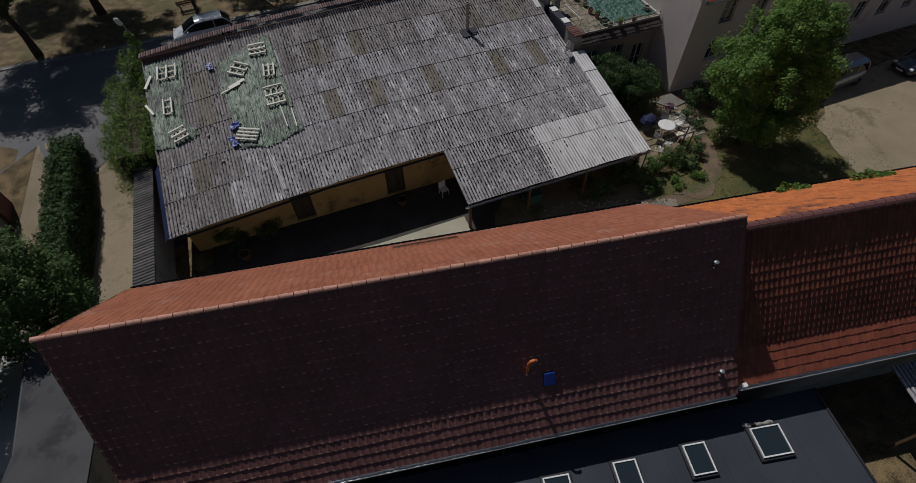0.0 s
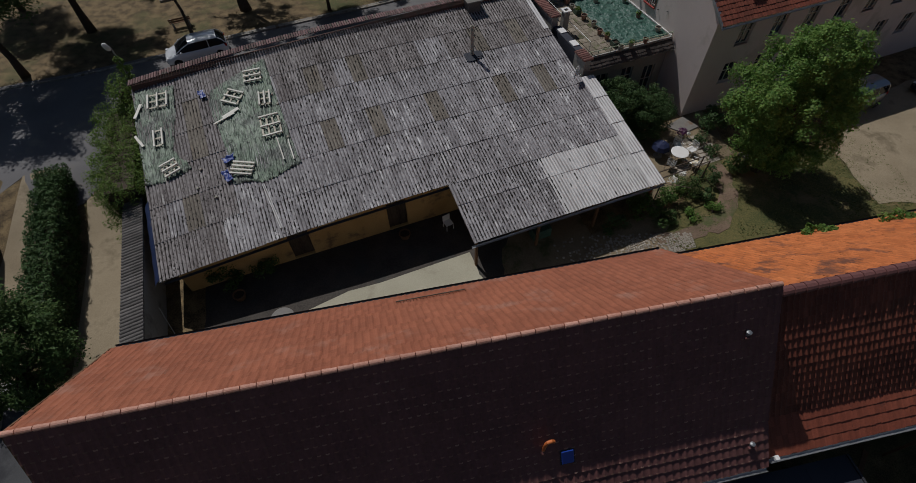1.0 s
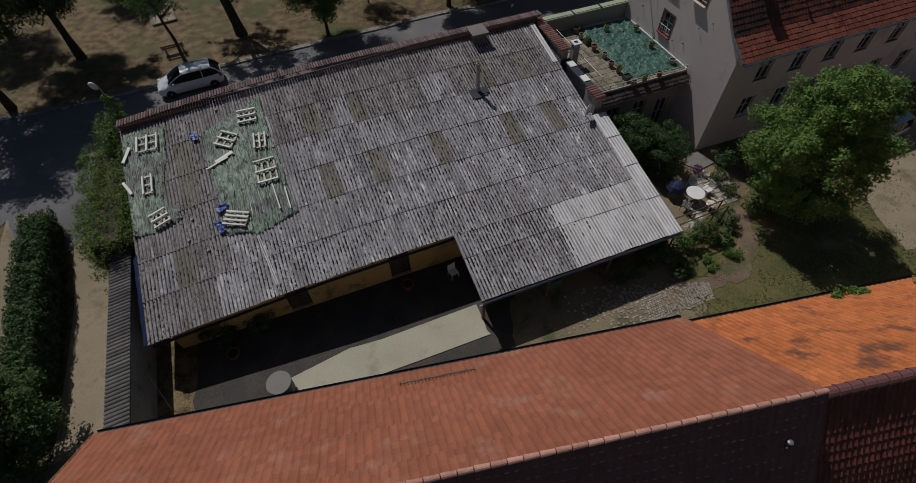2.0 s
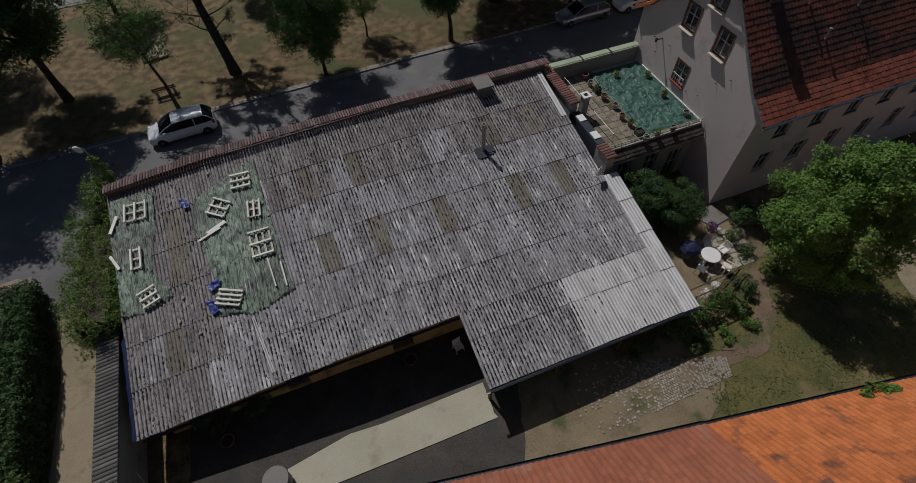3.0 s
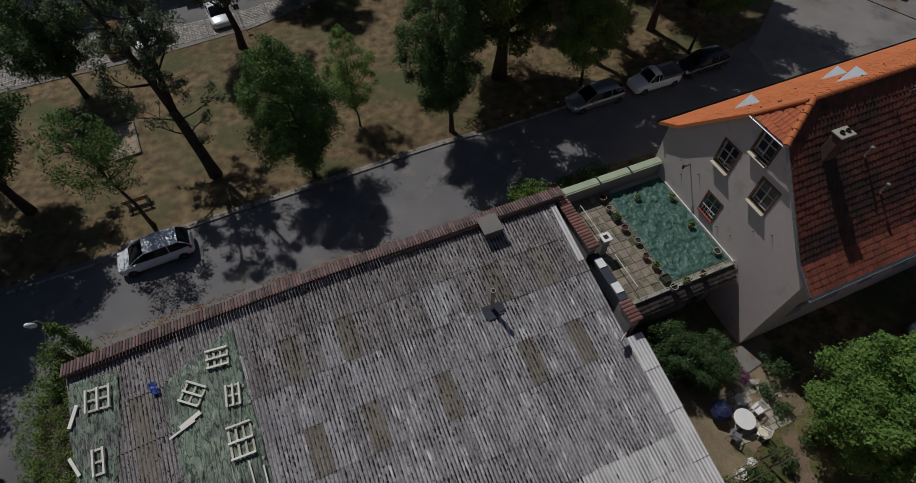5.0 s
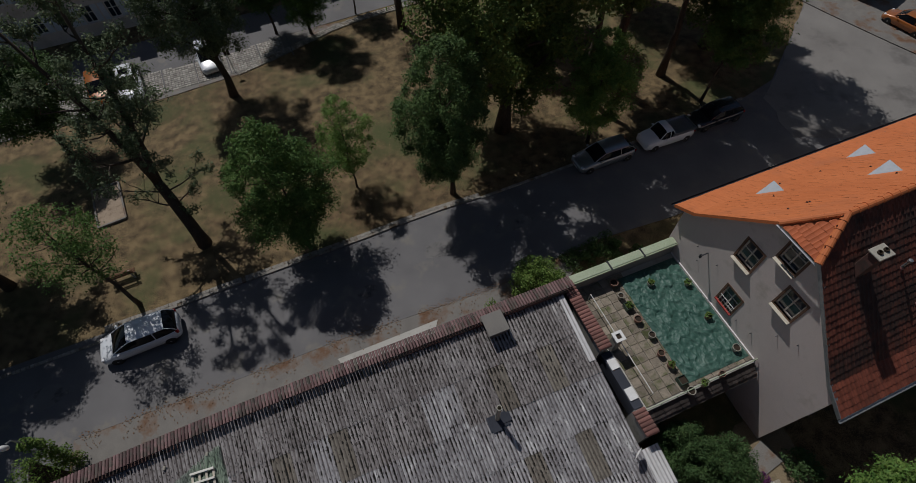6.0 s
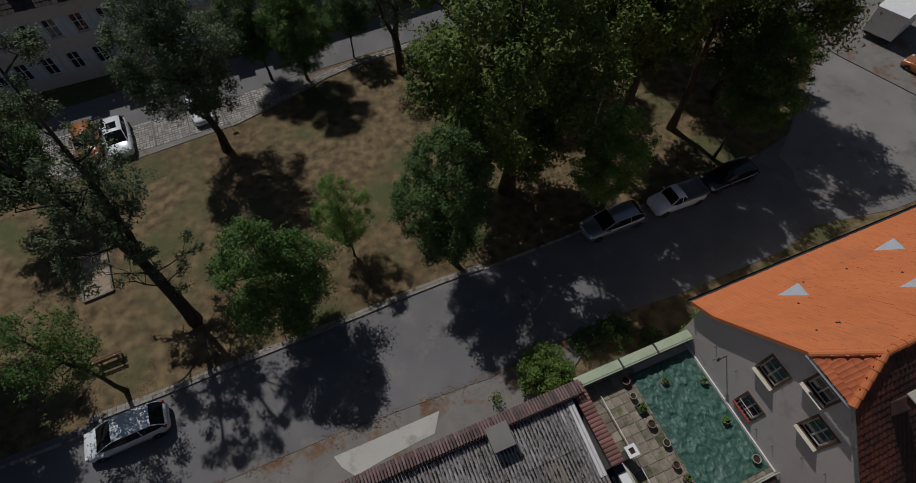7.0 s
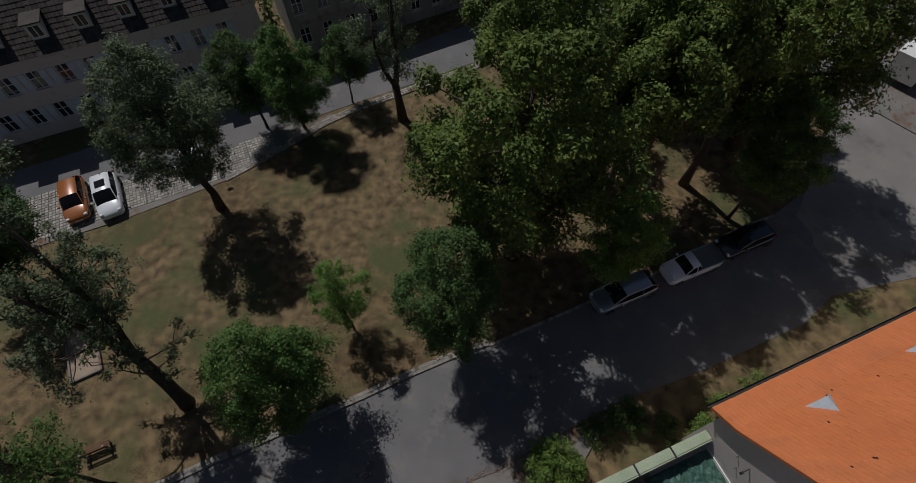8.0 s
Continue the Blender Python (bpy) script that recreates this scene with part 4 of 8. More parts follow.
BROWN = [(1.5, 23.95), (4.0, 23.95), (8.0, 23.95), (12.1, 23.95), (14.6, 23.95), (14.5, 28.1), (1.3, 28.1), (3.9, 28.1), (-6.5, 21.9), (-5.2, 28.1), (-5.2, 26.05), (12.3, 28.1)]
rng = random.Random(5)
for j in range(len(ROWS_V) - 1):
    v0, v1 = ROWS_V[j], ROWS_V[j + 1]
    u0, u1 = (-8.3, 16.95) if j >= 2 else (6.55, 16.95)
    count = round((u1 - u0) / (PITCH * 5))
    w = (u1 - u0) / count
    slope = math.hypot(v1 - v0, roof_z(10, v1) - roof_z(10, v0))
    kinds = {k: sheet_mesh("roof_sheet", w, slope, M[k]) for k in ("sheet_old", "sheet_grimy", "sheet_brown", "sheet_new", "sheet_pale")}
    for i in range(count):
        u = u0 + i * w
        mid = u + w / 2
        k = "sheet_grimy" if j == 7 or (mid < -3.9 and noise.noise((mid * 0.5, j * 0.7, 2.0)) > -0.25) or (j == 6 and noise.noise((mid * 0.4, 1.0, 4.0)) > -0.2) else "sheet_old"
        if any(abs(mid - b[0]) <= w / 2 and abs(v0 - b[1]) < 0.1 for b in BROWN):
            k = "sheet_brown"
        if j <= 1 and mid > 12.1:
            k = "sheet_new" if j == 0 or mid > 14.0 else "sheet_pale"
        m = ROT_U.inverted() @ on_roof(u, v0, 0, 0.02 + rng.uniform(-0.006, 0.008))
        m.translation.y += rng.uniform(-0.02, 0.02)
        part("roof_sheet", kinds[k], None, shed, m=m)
# moss clods in the troughs of the old sheets
rng = random.Random(15)
w = (16.95 + 8.3) / round((16.95 + 8.3) / (PITCH * 5)) / 5
wl = (16.95 - 6.55) / round((16.95 - 6.55) / (PITCH * 5)) / 5
verts, faces = [], []
while len(faces) < 4600 * 6:
    v = rng.uniform(16.3, 32.2)
    old_row = v > 19.8
    u = -8.3 + w * rng.randrange(1, 141) if old_row else 6.55 + wl * rng.randrange(1, 58)
    if not old_row and u > 12.0 and rng.random() < 0.97:
        continue
    if u < 0 and v > 23.3 and (u > -4.3 or u < -5.9):
        continue
    if noise.noise((u * 0.45, v * 0.45, 6.0)) + rng.uniform(-0.5, 0.6) < -0.12:
        continue
    a, ln, hh = rng.uniform(0.035, 0.06), rng.uniform(0.06, 0.16), rng.uniform(0.05, 0.08)
    if v > 27.5 and rng.random() < 0.5:
        ln *= 1.6
    elif rng.random() < 0.5:
        a, ln = a * 0.7, ln * 0.5
    z = roof_z(u, v) + 0.03
    k = len(verts)
    for i in range(6):
        t = math.pi * i / 3
        verts.append((u + a * math.cos(t) * rng.uniform(0.8, 1.15), v + ln * math.sin(t) * rng.uniform(0.8, 1.15), z + ln * math.sin(t) * 0.2046 + 0.022))
    verts.append((u, v, z + hh))
    faces += [(k + i, k + (i + 1) % 6, k + 6) for i in range(6)]
part("moss", from_arrays("moss", verts, faces, M["moss"]), None, shed, "dark moss clods in the troughs", kind="stuff")
# white verge sheets beside the yard tree
for v0, v1 in ((16.15, 18.4), (18.4, 20.6), (20.6, 22.6), (22.6, 24.25)):
    bm = bmesh.new()
    z0, z1 = roof_z(17, v0) + 0.07, roof_z(17, v1) + 0.05
    top = [(16.9, 0.0), (17.15, 0.04), (17.4, 0.0), (17.6, 0.03), (17.85, -0.02), (17.87, -0.2)]
    a = [bm.verts.new((u, v0, z0 + dz)) for u, dz in top]
    b = [bm.verts.new((u, v1 + 0.08, z1 + dz)) for u, dz in top]
    for i in range(5):
        bm.faces.new((a[i], a[i + 1], b[i + 1], b[i]))
    part("verge_sheet", bm, M["sheet_pale"], shed, "white verge sheet")
part("flashing", boxes((-0.065, 0.065, -1.45, 1.45, 0.0, 0.03)), M["sheet_new"], shed, "pale flashing strip", ROT_U.inverted() @ on_roof(-2.32, 21.75, 6, 0.08))
part("flashing", boxes((-0.17, 0.17, -1.75, 1.75, 0.0, 0.03)), M["sheet_pale"], shed, "pale flashing strip", ROT_U.inverted() @ on_roof(16.75, 30.4, 0, 0.08))

# parapet tiles
cop = half_round(0.62, 0.062, M["coping"], "coping_tile")
n = 172
for i in range(n):
    u = -8.3 + 25.8 * i / (n - 1)
    m = Matrix.Translation((u, 32.9, roof_z(u, 32.2) + 0.36)) @ Matrix.Rotation(radians(-90), 4, "Z") @ Matrix.Rotation(radians(-6), 4, "Y")
    part("coping_tile", cop, None, shed, m=m)

# block chimney and flue
stack = thing("block_chimney", ROT_U @ Matrix.Translation((12.9, 31.9, roof_z(13, 31.9) - 0.1)), "squat square cement chimney with a flat top on the shed", "chimney")
part("shaft", boxes((-0.42, 0.42, -0.45, 0.45, 0, 0.75), bevel=0.03), M["cap_grey"], stack)
part("cap", boxes((-0.55, 0.55, -0.6, 0.55, 0.75, 0.83), bevel=0.02), M["paving"], stack)
flue = thing("flue_pipe", ROT_U @ Matrix.Translation((11.3, 28.0, roof_z(11.3, 28.0))), "thin rusty metal flue pipe on the shed roof", "flue")
part("pipe", lathe(bmesh.new(), [(0.11, -0.1), (0.11, 1.75), (0.125, 1.76), (0.125, 1.95), (0.09, 1.95), (0.09, 1.6)], 14), M["stone_pot"], flue)
bm = boxes((-0.5, 0.48, -0.42, 0.2, 0.1, 0.13), (-0.3, 0.62, -0.3, 0.12, 0.13, 0.155), (-0.42, 0.1, -0.52, -0.1, 0.13, 0.15))
for q in bm.verts:
    q.co.z += 0.2046 * q.co.y
part("collar", bm, M["bitumen"], flue, "black bitumen flashing")

# satellite dish
dish = thing("satellite_dish", on_roof(16.5, 24.4, 0, 0.05), "small white satellite dish on a short mast", "satellite dish")
part("mast", rod((0, 0, -0.05), (0, 0, 0.55), 0.025), M["metal_grey"], dish)
bm = lathe(bmesh.new(), [(0.02, 0), (0.16, 0.015), (0.3, 0.06), (0.3, 0.075), (0.15, 0.03), (0.02, 0.015)], 16)
bm.transform(Matrix.Translation((0, 0, 0.6)) @ Matrix.Rotation(radians(70), 4, "X") @ Matrix.Rotation(radians(30), 4, "Y"))
part("reflector", bm, M["white"], dish)
part("arm", rod((0, 0, 0.5), (0.1, -0.35, 0.6), 0.012), M["metal_grey"], dish)


def wrinkled(ring, amp, seed, step=0.1, along=(0.65, 2.3)):
    """A crumpled sheet over the roof inside a ring of (u, v), in the line of the shed."""
    bm = bmesh.new()
    bm.faces.new([bm.verts.new((u, v, 0)) for u, v in ring])
    for axis in (0, 1):
        vals = [p[axis] for p in ring]
        k = math.ceil((max(vals) - min(vals)) / (step if axis else 0.045))
        for i in range(1, k):
            co, no = [0, 0, 0], [0, 0, 0]
            co[axis], no[axis] = min(vals) + (max(vals) - min(vals)) * i / k, 1
            bmesh.ops.bisect_plane(bm, geom=bm.verts[:] + bm.edges[:] + bm.faces[:], plane_co=co, plane_no=no)
    off = Vector((seed * 7.7, seed * 3.1, 0))
    for v in bm.verts:
        u0, v0 = v.co.x, v.co.y
        edge = v.is_boundary
        p = Vector((u0 * along[1], v0 * along[0], 0)) + off
        warp = Vector((noise.noise(p * 0.7), noise.noise(p * 0.7 + Vector((9, 4, 0))), 0)) * 1.2
        z = 0.5 * abs(noise.noise(p * 1.3 + warp)) + 0.25 * abs(noise.noise(p * 2.6 + warp * 2.2)) + 0.5 * max(0.0, 1 - 4 * abs(noise.noise(p * 1.6 + warp * 1.7 + Vector((3, 8, 0)))))
        if edge:
            v.co.x += 0.12 * noise.noise(p * 2.3)
            v.co.y += 0.12 * noise.noise(p * 2.3 + Vector((5, 5, 0)))
        taut = smoothstep(-0.35, 0.25, noise.noise(Vector((u0 * 0.5, v0 * 0.35, seed * 3.0))))
        v.co.z = roof_z(u0, v0) + 0.09 + (0.0 if edge else amp * z * (1.15 - 0.55 * taut)) + 0.045 * (0.35 + 0.65 * taut) * math.cos(2 * math.pi * (u0 + 0.25 * noise.noise((u0 * 0.6, v0 * 0.5, 7.0))) / 0.178)
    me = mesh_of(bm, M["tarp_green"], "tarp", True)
    return me


def laid(name, me, label, category, m=None, group=""):
    ob = new(name, me)
    ob.matrix_world = ROT_U if m is None else m
    return tagged(ob, label, category, group)


TARP_1 = [(-0.68, 31.68), (-3.99, 30.4), (-4.3, 29.42), (-4.1, 27.9), (-3.85, 25.57), (-3.95, 23.8), (-2.23, 23.26), (-0.3, 23.74), (-0.44, 25.32), (-0.6, 29.04)]
TARP_2 = [(-8.15, 32.0), (-5.96, 31.67), (-6.1, 30.11), (-6.24, 29.05), (-6.6, 27.13), (-5.79, 25.58), (-6.5, 25.38), (-7.38, 25.3), (-8.24, 25.4), (-8.3, 28.3), (-8.35, 29.96)]
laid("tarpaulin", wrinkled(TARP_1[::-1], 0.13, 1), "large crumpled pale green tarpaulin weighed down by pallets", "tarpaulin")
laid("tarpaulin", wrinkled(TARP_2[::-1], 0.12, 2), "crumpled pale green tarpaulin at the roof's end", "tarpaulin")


def pallet(u, v, turn, w, h, bars, boards, label):
    """A rough wooden pallet lying upside down: bearers on top, deck boards under them."""
    ob = thing("pallet", on_roof(u, v, turn, 0.2), label, "pallet", "pallets on the tarpaulins")
    for i in range(boards):
        x = -w / 2 + 0.06 + (w - 0.12) * i / (boards - 1)
        part("board", boxes((x - 0.05, x + 0.05, -h / 2 + 0.01, h / 2 - 0.01, 0, 0.025), bevel=0.004), M["wood_grey"], ob)
    for i in range(bars):
        y = -h / 2 + 0.05 + (h - 0.1) * i / (bars - 1)
        part("bearer", boxes((-w / 2, w / 2, y - 0.045, y + 0.045, 0.025, 0.12), bevel=0.006), M["wood_pale"], ob)


pallet(-1.55, 30.45, -6, 1.02, 0.88, 3, 4, "weathered wooden pallet lying on a green tarpaulin")
pallet(-2.9, 29.3, -38, 1.0, 0.95, 3, 3, "pale wooden pallet lying askew on the tarpaulin")
pallet(-1.22, 28.57, 82, 0.98, 0.68, 3, 3, "small wooden pallet on the tarpaulin's edge")
pallet(-1.3, 26.6, -2, 1.08, 1.45, 3, 4, "long open wooden frame pallet on the tarpaulin")
pallet(-3.28, 24.4, -27, 1.18, 0.8, 4, 3, "wooden pallet with close boards beside a blue tarpaulin")
pallet(-6.93, 30.75, 83, 1.05, 1.15, 3, 3, "pale square wooden pallet on the tarpaulin")
pallet(-7.2, 28.12, 86, 1.15, 0.55, 2, 3, "narrow wooden pallet on the tarpaulin")
pallet(-6.85, 25.9, 15, 0.88, 0.9, 3, 4, "wooden pallet lying across the tarpaulin's end")


def plank(u0, v0, u1, v1, w=0.12, label="loose pale wooden plank on the roof"):
    d = Vector((u1 - u0, v1 - v0))
    ob = new("plank", mesh_of(boxes((-d.length / 2, d.length / 2, -w / 2, w / 2, 0, 0.04), bevel=0.006), M["wood_pale"], "plank"))
    ob.matrix_world = on_roof((u0 + u1) / 2, (v0 + v1) / 2, math.degrees(math.atan2(d.y, d.x)), 0.22)
    tagged(ob, label, "plank", "loose planks")


plank(-3.68, 28.05, -2.72, 28.4, 0.2)
plank(-4.2, 27.8, -3.0, 28.15, 0.1)
plank(-8.3, 29.95, -7.85, 30.85, 0.17)
plank(-8.4, 28.75, -8.05, 27.85, 0.14)
plank(-1.17, 25.7, -1.12, 24.1, 0.07)
plank(-0.62, 25.3, -0.62, 23.95, 0.07)


def rag(u, v, w, h, seed, label):
    bm = bmesh.new()
    bmesh.ops.create_grid(bm, x_segments=9, y_segments=11, size=0.5)
    for q in bm.verts:
        x, y = q.co.x * w, q.co.y * h
        q.co = (x + 0.12 * noise.noise((x * 4, y * 4, seed)), y + 0.12 * noise.noise((x * 4, y * 4, seed + 9)), 0.03 + 0.16 * abs(noise.noise((x * 5, y * 5, seed + 4))))
    ob = new("blue_tarpaulin", mesh_of(bm, M["tarp_blue"], "blue_tarpaulin", True))
    ob.matrix_world = on_roof(u, v, 10, 0.16)
    tagged(ob, label, "tarpaulin")


rag(-4.5, 30.2, 0.35, 0.6, 1, "small crumpled blue tarpaulin scrap on the roof")
rag(-3.85, 25.3, 0.6, 0.35, 2, "crumpled blue tarpaulin beside a pallet")
rag(-4.1, 24.25, 0.3, 0.8, 3, "crumpled blue tarpaulin strip beside a pallet")
strip = bmesh.new()
for i in range(14):
    v = 19.9 + 4.6 * i / 13
    for u, dz in ((-8.62, -0.32 + 0.05 * math.sin(i * 2.1)), (-8.45, -0.05 + 0.03 * math.sin(i * 1.3)), (-8.25, 0.1)):
        strip.verts.new((u, v, roof_z(u, v) + dz))
strip.verts.ensure_lookup_table()
for i in range(13):
    for k in (0, 1):
        strip.faces.new([strip.verts[3 * i + k], strip.verts[3 * i + k + 1], strip.verts[3 * i + 4 + k], strip.verts[3 * i + 3 + k]])
laid("blue_sheet", mesh_of(strip, M["tarp_navy"], "blue_sheet", True), "dark blue sheeting hanging along the roof's verge", "tarpaulin")
for u, v in ((-3.08, 31.61), (-1.23, 31.45), (-0.75, 28.82), (-0.62, 28.03), (-0.6, 25.58), (-5.38, 25.29), (-5.7, 24.2), (-4.9, 23.3)):
    bm = boxes((-0.08, 0.08, -0.06, 0.06, 0, 0.09), bevel=0.02)
    laid("brick", mesh_of(bm, M["stone_pot"], "brick"), "loose grey stone block weighing down the sheeting", "stone", on_roof(u, v, rng.uniform(0, 90), 0.08), "loose stones")

# ---- barns ----
# width, lift of the nose, height of the roll and painted highlight of the nose of each kind of tile
TILE_SHAPE = {"tile_brown": (0.25, 0.045, 0.024, "tile_edge_lit"), "tile_red": (0.2, 0.05, 0.036, None), "tile_kick": (0.22, 0.035, 0.01, None)}


def barn(name, u0, u1, ridge, far, near, label, mats, w=0.25, e=0.33, skew=0.0):
    """A steep tiled barn: ridge, far and near give (v, z) of the ridge and of each bend down to the eaves; skew shifts the first gable along the eaves."""
    ob = thing(name, ROT_B, label, "barn")
    (rv, rz), (fk, fe), ne = ridge, far, near[-1]

    def left(v):
        return u0 + skew * (rv - v)

    ring = [(ne[0] + 0.35, YARD - 0.3), (fe[0] - 0.35, YARD - 0.3), (fe[0] - 0.35, fe[1] + 0.15), (fk[0], fk[1] - 0.12), (rv, rz - 0.15)] + [(v, z - 0.12) for v, z in near[:-1]] + [(ne[0] + 0.35, ne[1] + 0.15)]
    bm = bmesh.new()
    a = [bm.verts.new((left(v) + 0.25, v, z)) for v, z in ring]
    b = [bm.verts.new((u1 - 0.12, v, z)) for v, z in ring]
    for i in range(len(ring)):
        bm.faces.new((a[i], a[(i + 1) % len(ring)], b[(i + 1) % len(ring)], b[i]))
    bm.faces.new(a[::-1])
    bm.faces.new(b)
    bmesh.ops.recalc_face_normals(bm, faces=bm.faces[:])
    part("wall", bm, M["plaster_grey"], ob)
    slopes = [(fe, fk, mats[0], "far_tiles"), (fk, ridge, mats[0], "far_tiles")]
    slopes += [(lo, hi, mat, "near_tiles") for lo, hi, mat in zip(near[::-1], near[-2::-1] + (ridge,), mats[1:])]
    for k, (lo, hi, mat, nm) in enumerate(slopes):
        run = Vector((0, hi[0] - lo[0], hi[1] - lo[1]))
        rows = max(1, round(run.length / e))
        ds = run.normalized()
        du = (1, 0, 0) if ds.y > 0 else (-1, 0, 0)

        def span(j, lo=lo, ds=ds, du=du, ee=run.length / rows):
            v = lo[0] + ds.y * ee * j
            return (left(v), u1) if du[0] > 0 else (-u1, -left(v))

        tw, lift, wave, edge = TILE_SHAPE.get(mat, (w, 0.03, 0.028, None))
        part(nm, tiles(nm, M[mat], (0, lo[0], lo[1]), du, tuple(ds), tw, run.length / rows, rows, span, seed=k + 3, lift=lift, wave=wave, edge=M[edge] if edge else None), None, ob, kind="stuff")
    for e2, dv in ((fe, 0.09), (ne, -0.09)):
        gutter(ob, (left(e2[0]) + 0.1, e2[0] + dv, e2[1] - 0.02), (u1 - 0.05, e2[0] + dv, e2[1] - 0.02), 0.08, "metal_dark" if dv > 0 else "metal_grey")
    bm = bmesh.new()
    vs = (fe, fk, ridge) + near
    for p, q in zip(vs, vs[1:]):
        c = [bm.verts.new((left(x[0]) + o, x[0], x[1] + d)) for x in (p, q) for o, d in ((-0.03, 0.05), (-0.03, -0.16), (0.03, -0.16), (0.03, 0.05))]
        for i in range(4):
            bm.faces.new((c[i], c[(i + 1) % 4], c[4 + (i + 1) % 4], c[4 + i]))
    part("verge_board", bm, M["wood_brown"], ob)
    return ob


# sun and shade are partly in the tile colours: rose far, dark brown near
big_barn = barn("barn", -10.5, 10.95, (8.45, 8.12), ((12.2, 4.45), (13.25, 3.45)), ((5.75, 3.95), (4.6, 2.6)), "long barn with a steep tiled roof, tinted rose on its sunny side and darker on its shaded side", ("tile_rose", "tile_brown", "tile_brown"), skew=0.19)
ridge_tiles(big_barn, (-10.55, 8.44, 8.12), (10.95, 8.44, 8.12), M["tile_ridge"], 0.078, 0.42, gap=0.05)
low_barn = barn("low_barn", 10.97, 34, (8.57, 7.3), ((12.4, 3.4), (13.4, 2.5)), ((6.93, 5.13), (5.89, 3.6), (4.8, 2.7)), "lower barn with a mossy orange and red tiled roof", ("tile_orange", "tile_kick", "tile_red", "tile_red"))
ridge_tiles(low_barn, (11.0, 8.57, 7.28), (34, 8.57, 7.28), M["tile_brown"], 0.17, 0.4)
# snow guard on the sunny slope
part("rail", rod((-0.5, 12.55, 4.3), (2.2, 12.55, 4.3), 0.018, 6), M["metal_rust"], big_barn, "snow guard rail")
part("rail", rod((-0.5, 12.62, 4.16), (2.2, 12.62, 4.16), 0.018, 6), M["metal_rust"], big_barn, "snow guard rail")
for i in range(22):
    u = -0.5 + 2.7 * i / 21
    part("rail_bar", rod((u, 12.75, 3.98), (u, 12.5, 4.36), 0.014, 5), M["metal_rust"], big_barn)


def near_z(v):
    return 3.95 + (v - 5.75) * (8.12 - 3.95) / (8.45 - 5.75) if v > 5.75 else 2.6 + (v - 4.6) * 1.35 / 1.15


vent = thing("vent_pipe", ROT_B @ Matrix.Translation((3.3, 6.15, near_z(6.15) - 0.05)), "orange clay vent pipe with a hooked top", "vent")
part("pipe", tube(bmesh.new(), [(0, 0, -0.1), (0, 0, 0.75), (0.05, 0, 0.9), (0.16, 0, 0.95), (0.24, 0, 0.88)], [0.055] * 5, 10), plain("orange_clay", (0.6, 0.16, 0.04), 0.5), vent)
part("collar", lathe(bmesh.new(), [(0.14, -0.12), (0.12, 0.08), (0.06, 0.14)], 12), M["tile_brown"], vent)
hatch = thing("roof_hatch", ROT_B @ Matrix.Translation((4.05, 5.95, near_z(5.95))) @ Matrix.Rotation(radians(57), 4, "X"), "small bright blue roof hatch among the tiles", "roof hatch")
part("lid", boxes((-0.2, 0.2, -0.25, 0.25, 0.05, 0.1), bevel=0.02), plain("hatch_blue", (0.02, 0.07, 0.4), 0.4), hatch)
part("frame", boxes((-0.24, 0.24, -0.29, 0.29, 0.0, 0.055)), M["metal_dark"], hatch)
for u, v in ((9.9, 7.6), (10.3, 5.2)):
    vp = thing("vent_stub", ROT_B @ Matrix.Translation((u, v, near_z(v))), "short pale metal vent stub on the barn roof", "vent", "vent stubs")
    part("stub", lathe(bmesh.new(), [(0.05, -0.1), (0.05, 0.16), (0.085, 0.18), (0.085, 0.24), (0.02, 0.26)], 10), M["metal_grey"], vp)
    part("base", boxes((-0.1, 0.1, -0.1, 0.1, -0.08, 0.05)), M["tile_brown"], vp)
box_m = ROT_B @ Matrix.Translation((11.15, 4.75, 2.95))
cam_ob = thing("wall_lamp", box_m, "small white wall lamp at the barn's eave", "wall lamp")
part("housing", boxes((-0.08, 0.08, -0.12, 0.05, -0.05, 0.1), bevel=0.02), M["white"], cam_ob)
part("bracket", boxes((-0.2, 0.0, 0.0, 0.03, -0.02, 0.02)), M["metal_dark"], cam_ob)
dp = part("downpipe", tube(bmesh.new(), [(10.85, 4.5, 2.5), (10.85, 4.6, 2.3), (10.85, 4.88, 2.1), (10.85, 4.88, -1.6)], [0.05] * 4, 8), M["metal_grey"], big_barn)

# ---- flat roof with skylights ----
flat = thing("flat_roof", ROT_B, "low flat roof of dark bitumen sheets beside the barn", "flat roof")
part("deck", boxes((-6, 14.75, -9, 4.55, 1.0, 1.24)), M["bitumen"], flat)
for k in range(-6, 14):
    part("bitumen_sheet", boxes((k + 0.02, k + 0.99 if k < 13 else 14.7, -8.9, 4.45, 1.24, 1.246 + 0.003 * (k % 3))), M["bitumen"], flat)
part("wall", boxes((-5.8, 14.5, -8.8, 4.3, YARD - 0.3, 1.0)), M["plaster_grey"], flat)
part("edge_trim", boxes((14.75, 14.83, -9, 4.55, 1.0, 1.3)), M["metal_dark"], flat)


